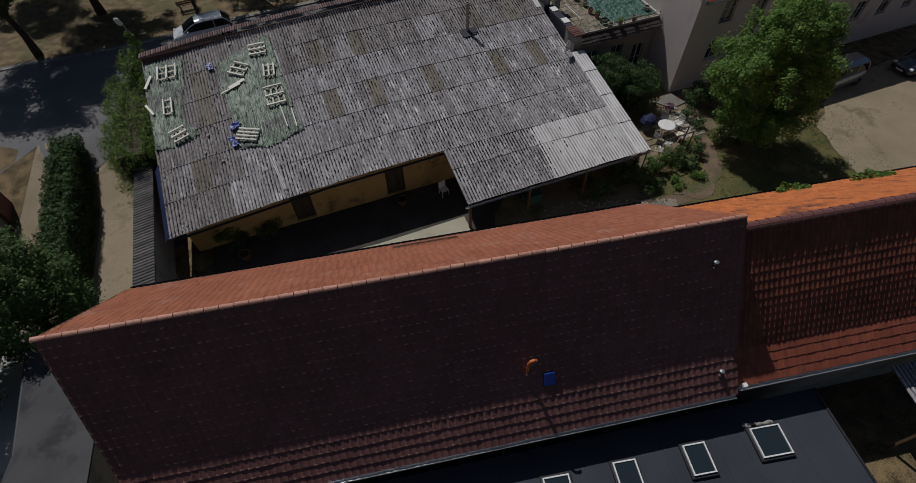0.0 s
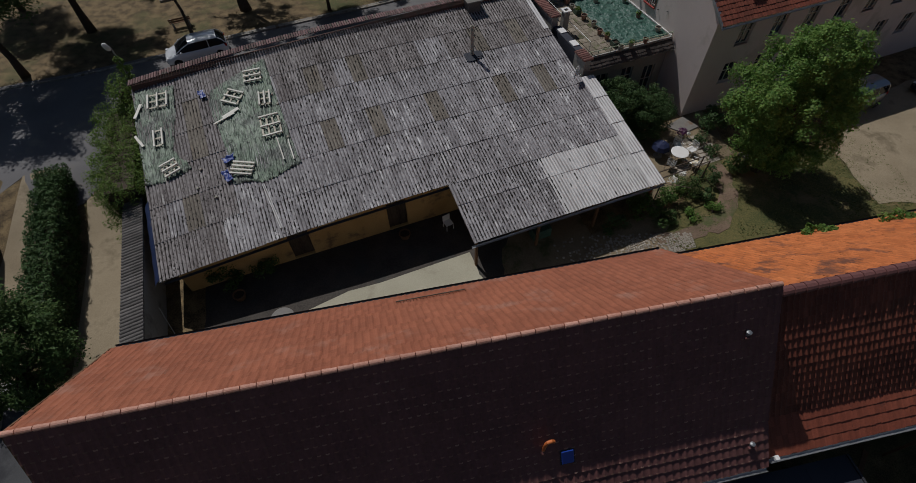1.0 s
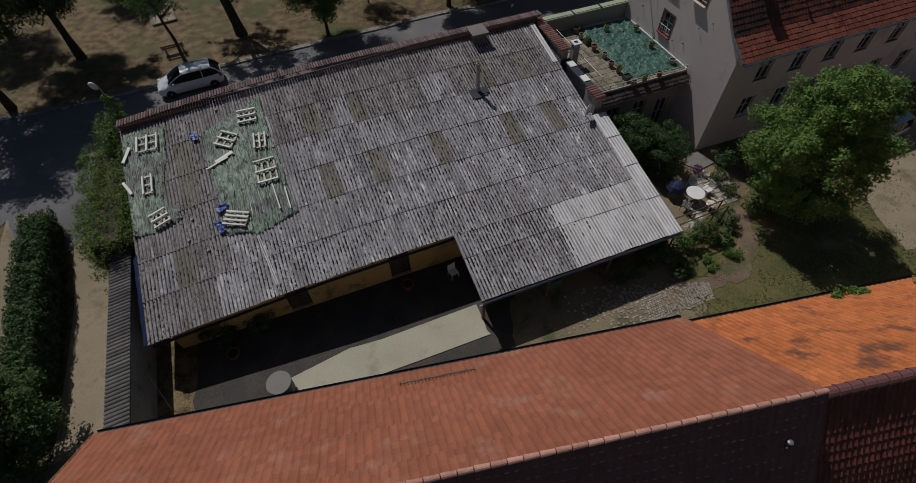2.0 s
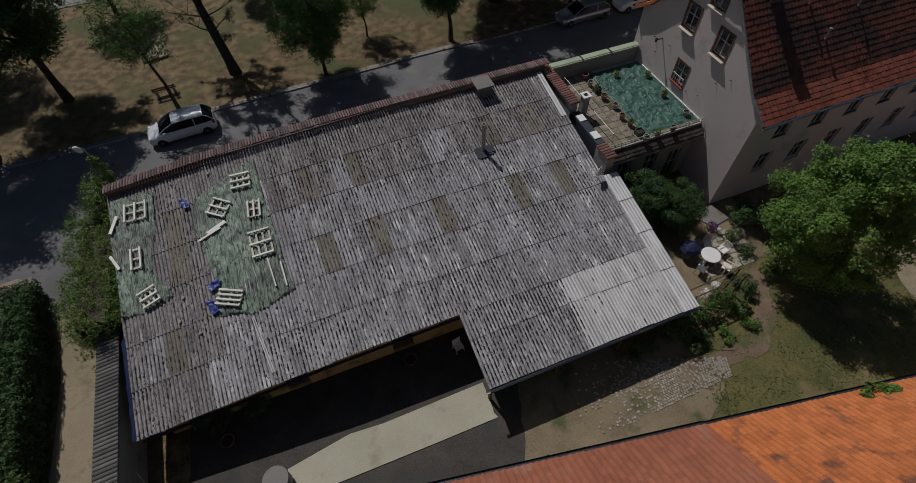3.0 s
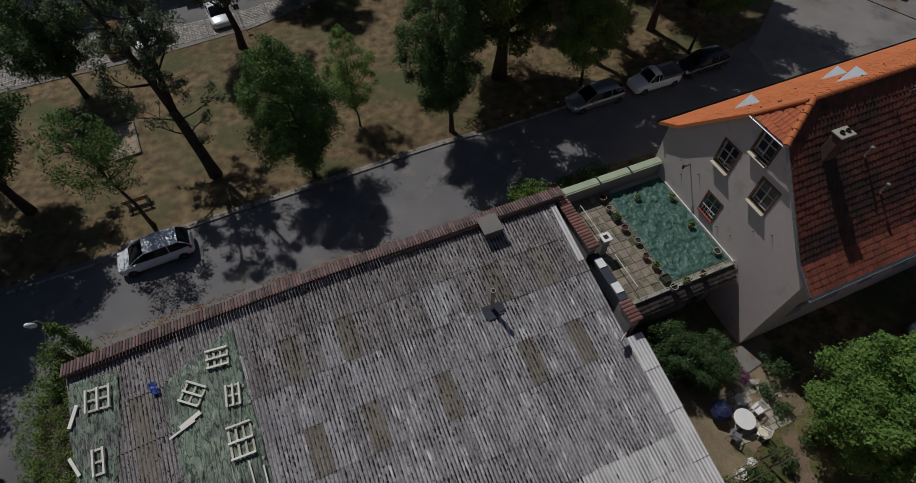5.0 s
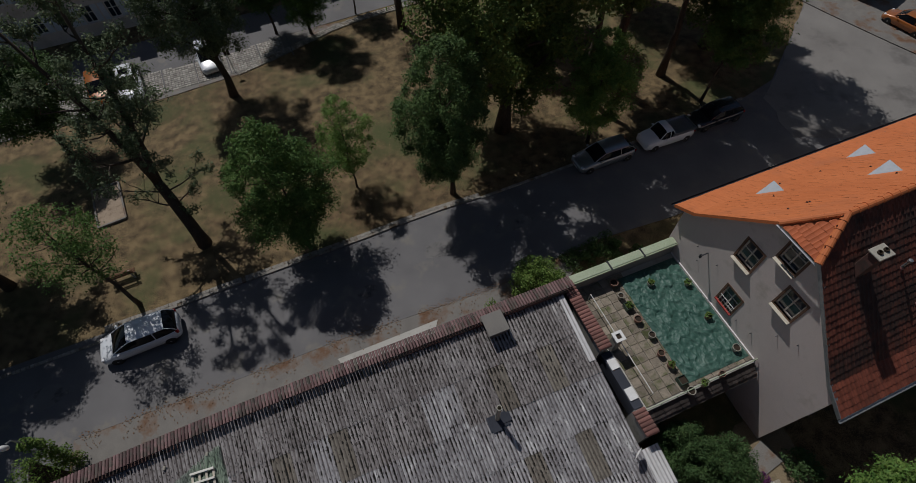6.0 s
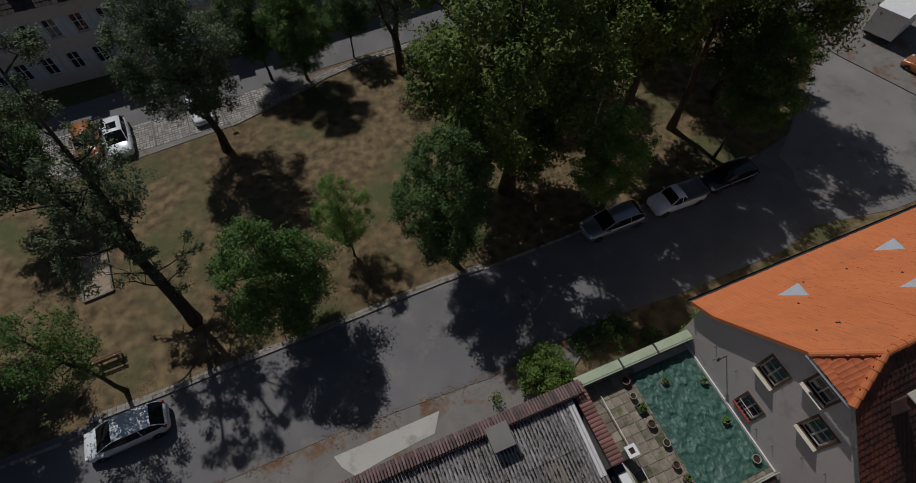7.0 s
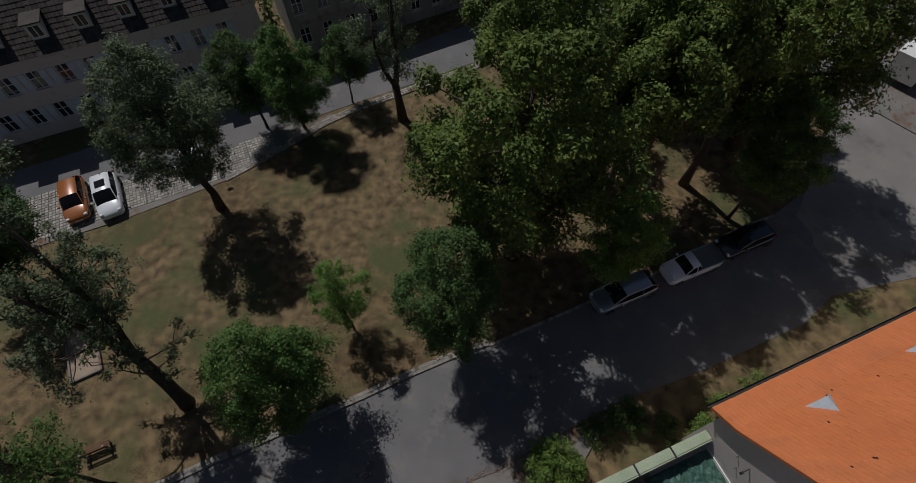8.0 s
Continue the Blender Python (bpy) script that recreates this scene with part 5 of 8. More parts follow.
def skylight(u, v, w, h, turn=-2):
    ob = thing("skylight", ROT_B @ Matrix.Translation((u, v, 1.24)) @ Matrix.Rotation(radians(turn), 4, "Z"), "white framed roof window on the dark flat roof", "skylight", "skylights")
    part("kerb", boxes((-w / 2 - 0.08, w / 2 + 0.08, -h / 2 - 0.1, h / 2 + 0.08, 0, 0.14), bevel=0.02), M["metal_dark"], ob)
    t = 0.048
    part("frame", boxes((-w / 2, -w / 2 + t, -h / 2, h / 2, 0.14, 0.22), (w / 2 - t, w / 2, -h / 2, h / 2, 0.14, 0.22), (-w / 2 + t, w / 2 - t, -h / 2, -h / 2 + t, 0.14, 0.22), (-w / 2 + t, w / 2 - t, h / 2 - t, h / 2, 0.14, 0.22)), M["white"], ob)
    part("pane", boxes((-w / 2 + t - 0.01, w / 2 - t + 0.01, -h / 2 + t - 0.01, h / 2 - t + 0.01, 0.16, 0.18)), plain("sky_glass", (0.02, 0.03, 0.035), 0.03, 0, 0, 1.0), ob)


skylight(11.95, 3.05, 1.15, 1.05)
skylight(9.1, 3.0, 0.85, 1.05)
skylight(6.4, 2.95, 0.85, 1.05)
skylight(3.85, 2.95, 0.95, 1.05)

felt_roll = bmesh.new()
tube(felt_roll, [(0.1 * i - 0.6, 0.03 * math.sin(i * 1.9), 0.06 + 0.02 * math.sin(i * 2.7)) for i in range(13)], [0.03 + 0.045 * abs(math.sin(i * 0.7 + 0.6)) for i in range(13)], 8)
for q in felt_roll.verts:
    q.co += Vector((0, 0.05, 0.03)) * noise.noise(q.co * 7)
roll_ob = single("felt_strip", felt_roll, M["felt_pale"], "torn pale strip of felt lying above the skylight", "felt strip")
roll_ob.matrix_world = ROT_B @ Matrix.Translation((11.85, 3.72, 1.25)) @ Matrix.Rotation(radians(-3), 4, "Z")

# ---- low building and pale yard west of the barn ----
annex = thing("annex", Matrix.Identity(4), "low annex with a dark grey felt roof beside the barn", "shed")
RING_W = [(-18.6, 9.7), (-16.95, 5.4), (-16.2, -1.5), (-13.0, -1.5), (-13.75, 4.4), (-15.0, 9.4)]
part("wall", prism(bmesh.new(), [(x * 0.99 - 0.15, y * 0.99) for x, y in RING_W], YARD - 0.3, 0.9), M["plaster_grey"], annex)
part("roof", prism(bmesh.new(), RING_W, 0.9, 1.0), M["felt"], annex)
part("gutter", tube(bmesh.new(), [(-18.65, 9.7, 0.95), (-17.0, 5.4, 0.95), (-16.25, -1.5, 0.95)], [0.06] * 3, 8), M["metal_dark"], annex)
pale = [(-27, 11.5), (-27, -3), (-16.0, -3), (-16.9, 5.0), (-18.9, 10.2), (-21, 12)]
tagged(new("concrete_yard", mesh_of(drape(ragged(pale, 0.15, 0.9), 0.08, 2.0), M["concrete_pale"], "concrete_yard")), "pale concrete yard beside the annex", "yard", kind="structure")

# ---- house ----
house = thing("house", ROT_U, "tall old house with beige plaster gable and half-hipped tiled roof", "house")
HU0, HU1 = 24.55, 48.0
GABLE = Matrix(((0, 1, 0, HU0), (-1, 0, 0, 0), (0, 0, 1, 0), (0, 0, 0, 1)))
WIN = [(-29.84, 6.7, 0.99, 1.4), (-27.16, 6.6, 0.99, 1.4), (-28.41, 8.68, 0.99, 1.32), (-29.15, 3.55, 1.0, 1.35)]
prof = [(-22.65, -1.8), (-33.35, -1.8), (-33.35, 6.1), (-32.6, 6.55), (-29.35, 10.12), (-26.85, 10.12), (-23.3, 6.05), (-22.65, 5.6)]
part("gable_wall", wall_holes(prof, [(x, x + w, z, z + h) for x, z, w, h in WIN], 0.4, GABLE), M["plaster_house"], house)
YWALL = Matrix.Translation((0, 22.65, 0))
ywin = [(26.6 + 2.6 * i, z) for i in range(8) for z in (0.6, 3.3)]
part("yard_wall", wall_holes([(HU0 + 0.4, -1.8), (HU1, -1.8), (HU1, 5.5), (HU0 + 0.4, 5.5)], [(x, x + 1.0, z, z + 1.45) for x, z in ywin], 0.4, YWALL), M["plaster_house"], house)
part("street_wall", boxes((HU0 + 0.4, HU1, 32.95, 33.35, -0.4, 6.3)), M["plaster_house"], house)
part("end_wall", wall_holes(prof, [], 0.4, Matrix(((0, 1, 0, HU1), (-1, 0, 0, 0), (0, 0, 1, 0), (0, 0, 0, 1)))), M["plaster_house"], house)
for x, z, w, h in WIN:
    win = window(house, GABLE @ Matrix.Translation((x, 0, z)), w, h, M["window_wood"], (1, 1), set_in=0.1)
    part("surround", boxes((-0.1, 0, -0.03, 0.1, -0.1, h + 0.1), (w, w + 0.1, -0.03, 0.1, -0.1, h + 0.1), (0, w, -0.03, 0.1, h, h + 0.1), (0, w, -0.03, 0.1, -0.1, 0)), M["frame_brown"], win)
    if z > 5:
        part("sill_board", boxes((-0.08, w + 0.08, -0.22, -0.03, -0.1, -0.05), bevel=0.01), M["wood_grey"], win, "pale projecting sill board")
    else:
        part("grille", boxes(*[(0.1 + 0.2 * i, 0.12 + 0.2 * i, -0.06, -0.04, 0, 0.5) for i in range(5)], (0, w, -0.06, -0.04, 0.5, 0.54)), M["white"], win)
        part("sill_board", boxes((-0.08, w + 0.08, -0.12, -0.03, -0.1, 0.0), bevel=0.01), plain("red_paint", (0.35, 0.05, 0.04), 0.5), win, "red painted sill board")
for x, z in ywin:
    win = window(house, YWALL @ Matrix.Translation((x, 0, z)), 1.0, 1.45, M["window_wood"], (1, 1), set_in=0.12)
    part("sill", boxes((-0.06, 1.06, -0.08, 0.1, -0.06, 0.0)), M["plaster_house"], win)
for v, z in ((31.6, 5.0), (30.2, 5.2), (26.0, 5.3), (25.2, 6.0), (28.9, 7.6), (31.2, 4.2), (27.7, 3.6), (26.8, 3.9)):
    part("wall_hook", boxes((HU0 - 0.12, HU0 + 0.01, v - 0.012, v + 0.012, z, z + 0.03)), M["metal_dark"], house)
part("wall_lamp", boxes((HU0 - 0.5, HU0 + 0.01, 30.95, 31.0, 5.2, 5.26), (HU0 - 0.5, HU0 - 0.4, 30.92, 31.03, 5.1, 5.35)), M["metal_dark"], house, "dark iron bracket on the gable")

EAVE_Y, EAVE_S, RIDGE, HIPZ = (22.05, 5.35), (33.85, 6.0), (28.1, 11.5), 10.35
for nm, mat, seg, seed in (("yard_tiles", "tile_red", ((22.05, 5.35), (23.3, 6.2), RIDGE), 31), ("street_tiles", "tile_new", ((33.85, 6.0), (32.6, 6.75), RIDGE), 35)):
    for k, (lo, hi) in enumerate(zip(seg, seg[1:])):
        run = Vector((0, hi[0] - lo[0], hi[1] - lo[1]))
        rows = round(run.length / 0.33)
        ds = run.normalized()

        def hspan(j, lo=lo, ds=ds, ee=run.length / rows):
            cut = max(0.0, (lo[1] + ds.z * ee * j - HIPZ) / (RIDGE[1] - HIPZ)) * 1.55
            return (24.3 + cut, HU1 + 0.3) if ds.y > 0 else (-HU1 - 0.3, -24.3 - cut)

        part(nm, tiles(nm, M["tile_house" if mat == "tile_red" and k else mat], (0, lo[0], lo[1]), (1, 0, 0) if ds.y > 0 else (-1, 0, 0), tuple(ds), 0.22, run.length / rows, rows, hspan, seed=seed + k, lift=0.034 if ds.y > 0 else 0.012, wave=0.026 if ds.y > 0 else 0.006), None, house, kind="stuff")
        board = bmesh.new()
        c = [board.verts.new((24.28 + o, p[0], p[1] + d)) for p in (lo, hi if hi != RIDGE else (lo[0] + (hi[0] - lo[0]) * (HIPZ - lo[1]) / (hi[1] - lo[1]), HIPZ)) for o, d in ((-0.02, 0.06), (-0.02, -0.16), (0.25, -0.16), (0.25, 0.0))]
        for i in range(4):
            board.faces.new((c[i], c[(i + 1) % 4], c[4 + (i + 1) % 4], c[4 + i]))
        part("verge_board", board, M["metal_grey"] if ds.y > 0 else M["tile_new"], house)
ds = Vector((1.6, 0, RIDGE[1] - HIPZ))
hip_rows = 6
vy = lambda z: 22.05 + 0 + (23.3 - 22.05) + (z - 6.2) / (RIDGE[1] - 6.2) * (RIDGE[0] - 23.3)
vs = lambda z: 32.6 - (z - 6.75) / (RIDGE[1] - 6.75) * (32.6 - RIDGE[0])


def hip_span(j):
    z = HIPZ + (RIDGE[1] - HIPZ) * j / hip_rows
    return (-vs(z) + 0.02, -vy(z) - 0.02)


part("hip_tiles", tiles("hip_tiles", M["tile_hip"], (24.22, 0, HIPZ - 0.02), (0, -1, 0), tuple(ds.normalized()), 0.2, ds.length / hip_rows, hip_rows, hip_span, seed=40, lift=0.025, wave=0.018), None, house, kind="stuff")
ridge_tiles(house, (24.22, vy(HIPZ), HIPZ), (25.85, RIDGE[0], RIDGE[1] + 0.02), M["tile_new"], 0.15, 0.38, "hip_tile")
ridge_tiles(house, (24.22, vs(HIPZ), HIPZ), (25.85, RIDGE[0], RIDGE[1] + 0.02), M["tile_new"], 0.15, 0.38, "hip_tile")
ridge_tiles(house, (25.85, RIDGE[0], RIDGE[1]), (HU1, RIDGE[0], RIDGE[1]), M["tile_new"], 0.15, 0.42)
gutter(house, (24.2, 21.95, 5.3), (HU1, 21.95, 5.3), 0.08, "metal_grey")
gutter(house, (24.2, 33.95, 5.95), (HU1, 33.95, 5.95), 0.08, "metal_dark")
gutter(house, (24.12, vy(HIPZ), HIPZ - 0.04), (24.12, vs(HIPZ), HIPZ - 0.04), 0.06, "metal_grey")


def yard_roof(v):
    return 6.2 + (v - 23.3) * (RIDGE[1] - 6.2) / (RIDGE[0] - 23.3)


def street_roof(v):
    return 6.75 + (32.6 - v) * (RIDGE[1] - 6.75) / (32.6 - RIDGE[0])


ch = thing("house_chimney", ROT_U @ Matrix.Translation((26.3, 26.4, yard_roof(26.4) - 0.4)), "dark brick chimney stack with a pale cap and two flues", "chimney")
part("shaft", boxes((-0.33, 0.33, -0.22, 0.22, 0, 1.6), bevel=0.02), M["brick_dark"], ch, "dark sooty brick shaft")
part("cap", boxes((-0.4, 0.4, -0.29, 0.29, 1.6, 1.68), bevel=0.02), M["stone_pot"], ch, "pale stone cap")
for x in (-0.16, 0.16):
    part("flue", lathe(bmesh.new(), [(0.1, 1.7), (0.1, 1.78), (0.07, 1.78), (0.07, 1.7)], 10), M["soil"], ch, m=Matrix.Translation((x, 0, 0)))
for u, v in ((28.25, 32.1), (34.6, 32.3), (31.45, 29.95), (37.8, 29.95)):
    z = street_roof(v)
    dm = thing("dormer_vent", ROT_U @ Matrix.Translation((u, v, z - 0.02)), "small triangular dormer vent with a glazed front", "dormer", "dormer vents")
    bm = bmesh.new()
    q = [(-0.75, 0.15, -0.16), (0.75, 0.15, -0.16), (0, 0.15, 0.62), (0, -0.55, 0.62)]
    w = [bm.verts.new(c) for c in q]
    bm.faces.new((w[0], w[2], w[3]))
    bm.faces.new((w[1], w[3], w[2]))
    part("cheek", bm, M["vent_blue"], dm)
    bm = bmesh.new()
    prism(bm, [(-0.68, 0.13), (0.68, 0.13), (0.68, 0.15), (-0.68, 0.15)], -0.14, lambda x, y: 0.0)
    for vv in bm.verts:
        if vv.co.z > -0.1:
            vv.co.x *= 0.02
            vv.co.z = 0.58
    part("pane", bm, plain("blue_glass", (0.25, 0.33, 0.42), 0.15), dm)
rng = random.Random(8)
for i in range(12):
    u, v = rng.uniform(25.5, 40), rng.uniform(29.0, 32.4)
    part("snow_hook", boxes((u - 0.02, u + 0.02, v - 0.06, v + 0.02, street_roof(v), street_roof(v) + 0.09) if v < 32.5 else (u - 0.02, u + 0.02, v - 0.06, v, 6.6, 6.72)), M["metal_dark"], house)
for u, v in ((29.2, 24.6), (31.6, 25.4), (28.4, 25.9)):
    z = yard_roof(v)
    an = thing("roof_vent", ROT_U @ Matrix.Translation((u, v, z)), "slim pale vent pipe on the tiled roof", "vent")
    part("pipe", lathe(bmesh.new(), [(0.05, -0.2), (0.05, 0.5), (0.09, 0.52), (0.09, 0.62), (0.02, 0.64)], 10), M["metal_grey"], an)
    part("collar", lathe(bmesh.new(), [(0.14, -0.2), (0.1, 0.05), (0.05, 0.1)], 10), M["tile_brown"], an)
ant = thing("antenna", ROT_U @ Matrix.Translation((30.4, 26.9, yard_roof(26.9) - 0.2)), "thin television antenna mast with cross bars", "antenna")
part("mast", rod((0, 0, 0), (0, 0, 2.2), 0.025), M["metal_dark"], ant)
for z, ln in ((1.5, 0.5), (1.75, 0.45), (2.0, 0.4)):
    part("bar", rod((-ln, 0, z), (ln, 0, z), 0.012, 5), M["metal_grey"], ant)

# ---- terrace ----
terrace = thing("terrace", ROT_U, "flat roof terrace of worn slabs beside the house", "terrace")
FLOOR = 2.75
part("front_wall", wall_holes([(17.9, -1.9), (24.53, -1.9), (24.53, 2.45), (17.9, 2.45)], [(19.2, 20.1, -0.4, 1.2), (21.2, 22.1, -0.4, 1.2), (23.0, 23.9, -1.5, 0.9)], 0.3, Matrix.Translation((0, 25.75, 0))), M["plaster_grey"], terrace)
for x, z, h in ((19.2, -0.4, 1.6), (21.2, -0.4, 1.6), (23.0, -1.5, 2.4)):
    window(terrace, Matrix.Translation((x, 25.75, z)), 0.9, h, M["window_wood"], (1, 1))
part("west_wall", boxes((17.85, 18.15, 26.05, 32.72, -1.9, 2.45)), M["plaster_grey"], terrace)
part("street_wall", boxes((17.75, 24.53, 32.75, 33.05, -0.4, 3.72)), M["plaster_grey"], terrace)
part("deck", boxes((17.9, 24.53, 25.75, 32.74, 2.45, FLOOR - 0.05)), M["concrete_pale"], terrace)
part("wall_cap", boxes((17.6, 24.5, 32.62, 33.18, 3.72, 3.8), (17.6, 24.5, 32.7, 33.1, 3.8, 3.84), bevel=0.012), M["cap_green"], terrace, "pale green metal wall cap")
for u in (20.2, 22.3):
    part("cap_joint", boxes((u, u + 0.09, 32.6, 33.2, 3.8, 3.87)), M["metal_dark"], terrace)
# tiled skirt below the terrace's edge
me = tiles("skirt_tiles", M["roof_slate"], (0, 25.1, 2.2), (1, 0, 0), (0, 0.8, 0.6), 0.28, 0.36, 2, lambda j: (17.9, 24.45), seed=50, wave=0.008)
part("skirt_tiles", me, None, terrace, kind="stuff")
part("edge", boxes((17.9, 24.5, 25.68, 25.78, FLOOR - 0.2, FLOOR + 0.04)), M["plaster_grey"], terrace, "grey edge trim")
part("rail", tube(bmesh.new(), [(17.95, 25.72, FLOOR + 0.35), (24.5, 25.72, FLOOR + 0.35)], [0.026] * 2, 6), M["cap_green"], terrace)
for i in range(8):
    u = 18.0 + 6.45 * i / 7
    part("post", rod((u, 25.72, FLOOR), (u, 25.72, FLOOR + 0.36), 0.02, 6), M["cap_green"], terrace)
part("wall_trim", boxes((24.48, 24.54, 25.8, 32.7, FLOOR, FLOOR + 0.07)), M["white"], terrace, "white trim along the gable")
part("low_rail", rod((18.55, 31.9, FLOOR + 0.75), (18.55, 26.2, FLOOR + 0.75), 0.02, 6), M["white"], terrace, "thin white rail")
for v in (31.9, 29.0, 26.2):
    part("rail_post", rod((18.55, v, FLOOR - 0.05), (18.55, v, FLOOR + 0.75), 0.018, 6), M["metal_grey"], terrace)
rng = random.Random(12)
slabs = [mesh_of(boxes((-0.235, 0.235, -0.235, 0.235, 0, 0.05), bevel=0.008), M["slab"], "slab") for _ in range(1)]
for i in range(13):
    for j in range(14):
        u, v = 18.2 + 0.25 + 0.49 * i, 25.85 + 0.24 + 0.49 * j
        if u < 21.1 or v < 26.3:
            part("slab", slabs[0], None, terrace, m=Matrix.Translation((u, v, FLOOR - 0.05 + rng.uniform(-0.008, 0.008))) @ Matrix.Rotation(rng.uniform(-0.02, 0.02), 4, "Z"))

ridge_m = half_round(0.62, 0.11, M["coping_red"], "coping_tile")
partition = thing("partition_wall", ROT_U, "low wall capped with red clay tiles beside the terrace", "wall")
part("wall", boxes((17.25, 17.7, 28.9, 32.4, 1.5, 4.0), (17.3, 17.75, 24.7, 25.9, 0.5, 3.35)), M["plaster_grey"], partition)
for v in [28.95 + 0.2 * i for i in range(20)]:
    part("coping_tile", ridge_m, None, partition, m=Matrix.Translation((17.8, v, 4.0)) @ Matrix.Rotation(radians(180), 4, "Z"))
for v in [24.75 + 0.2 * i for i in range(6)]:
    part("coping_tile", ridge_m, None, partition, m=Matrix.Translation((17.85, v, 3.36)) @ Matrix.Rotation(radians(180), 4, "Z"))
part("flat_cap", boxes((17.35, 17.85, 25.9, 28.85, 2.4, 3.4), bevel=0.01), M["bitumen"], partition, "dark bitumen covered section")
for v in (28.2, 26.6):
    p = single("roof_box", boxes((-0.22, 0.22, -0.3, 0.3, 0, 0.06), bevel=0.01), M["white"], "flat white plate on the dark wall top", "plate", ROT_U @ Matrix.Translation((17.62, v, 3.4)), group="white plates")
tc = thing("terrace_chimney", ROT_U @ Matrix.Translation((18.3, 29.1, FLOOR - 0.1)), "small square cement chimney with a pale rim on the terrace", "chimney")
part("shaft", boxes((-0.2, 0.2, -0.2, 0.2, 0, 1.5), bevel=0.015), M["plaster_grey"], tc, "grey cement shaft")
part("rim", boxes((-0.27, -0.13, -0.27, 0.27, 1.5, 1.58), (0.13, 0.27, -0.27, 0.27, 1.5, 1.58), (-0.13, 0.13, -0.27, -0.13, 1.5, 1.58), (-0.13, 0.13, 0.13, 0.27, 1.5, 1.58)), M["white"], tc)
part("flue", boxes((-0.13, 0.13, -0.13, 0.13, 1.5, 1.52)), M["soil"], tc)

# terrace tarpaulin
bm = bmesh.new()
nx, ny = 70, 120
vs_ = []
for j in range(ny + 1):
    for i in range(nx + 1):
        u, v = 20.75 + 3.67 * i / nx, 26.05 + 6.35 * j / ny
        k = 0.14 * abs(noise.noise((u * 1.1, v * 0.8, 3))) + 0.09 * abs(noise.noise((u * 3.2 + noise.noise((u, v, 1)), v * 2.6, 5)))
        k += 0.09 * max(0, 1 - 6 * abs(noise.noise((u * 1.3 + 0.4 * v, v * 1.0, 8)))) + 0.06 * max(0, 1 - 6 * abs(noise.noise((u * 2.2 - 0.3 * v, v * 2.0, 18))))
        e = min(i, nx - i, j, ny - j) / 3
        k *= 0.8
        vs_.append(bm.verts.new((u + (0.12 * noise.noise((v * 1.3, 0, 2)) if i == 0 else 0), v, FLOOR + 0.02 + k * min(1, e))))
for j in range(ny):
    for i in range(nx):
        bm.faces.new([vs_[j * (nx + 1) + i], vs_[j * (nx + 1) + i + 1], vs_[(j + 1) * (nx + 1) + i + 1], vs_[(j + 1) * (nx + 1) + i]])
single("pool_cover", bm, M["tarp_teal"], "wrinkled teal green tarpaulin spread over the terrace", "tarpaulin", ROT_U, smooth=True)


def pot(u, v, r, square=False, mat="terracotta", label="clay flower pot with dry soil on the terrace", z=FLOOR + 0.03, plant=False):
    ob = thing("flower_pot", ROT_U @ Matrix.Translation((u, v, z)), label, "flower pot", "pots on the terrace")
    if square:
        t = 0.03
        part("bowl", boxes((-r, r, -r, -r + t, 0, 0.3), (-r, r, r - t, r, 0, 0.3), (-r, -r + t, -r + t, r - t, 0, 0.3), (r - t, r, -r + t, r - t, 0, 0.3)), M[mat], ob)
        part("soil", boxes((-r + t, r - t, -r + t, r - t, 0.0, 0.22)), M["soil"], ob)
    else:
        part("bowl", lathe(bmesh.new(), [(r * 0.68, 0), (r * 0.95, 0.26), (r, 0.27), (r, 0.33), (r * 0.86, 0.33), (r * 0.84, 0.2)], 16), M[mat], ob)
        part("soil", lathe(bmesh.new(), [(r * 0.7, 0.2), (r * 0.86, 0.25), (0.02, 0.26)], 14), M["soil"], ob)
    if plant:
        part("plant", leaves("plant", M["leaf_ivy"], [(0, 0, 0.35, 0.2)], 60, 0.07, int(u * 7 + v)), None, ob)
    return ob


for x, y, r, sq, mat, pl in ((8.0, 37.2, 0.24, 0, "terracotta", 0), (8.2, 36.4, 0.18, 0, "stone_pot", 0), (8.5, 35.8, 0.22, 1, "pot_dark", 1), (8.8, 35.0, 0.22, 0, "terracotta", 0), (9.3, 34.1, 0.2, 0, "stone_pot", 0), (9.5, 33.1, 0.19, 0, "terracotta", 0), (9.85, 32.5, 0.2, 0, "terracotta", 1), (10.2, 31.7, 0.23, 1, "pot_dark", 0), (10.45, 31.15, 0.22, 0, "stone_pot", 0), (11.2, 31.5, 0.2, 0, "stone_pot", 1), (12.2, 31.9, 0.17, 0, "terracotta", 0), (13.35, 33.2, 0.22, 0, "stone_pot", 0), (12.5, 35.0, 0.18, 0, "terracotta", 1), (12.0, 37.0, 0.17, 0, "stone_pot", 1), (10.0, 37.1, 0.2, 0, "stone_pot", 1)):
    u, v = 0.9391 * x + 0.3437 * y, -0.3437 * x + 0.9391 * y
    v = min(32.4, v)
    pot(u, v, r * 0.95, sq, mat, "%s flower pot on the terrace tarpaulin" % {"terracotta": "round reddish clay", "stone_pot": "round pale stone", "pot_dark": "square dark green"}[mat], plant=pl)

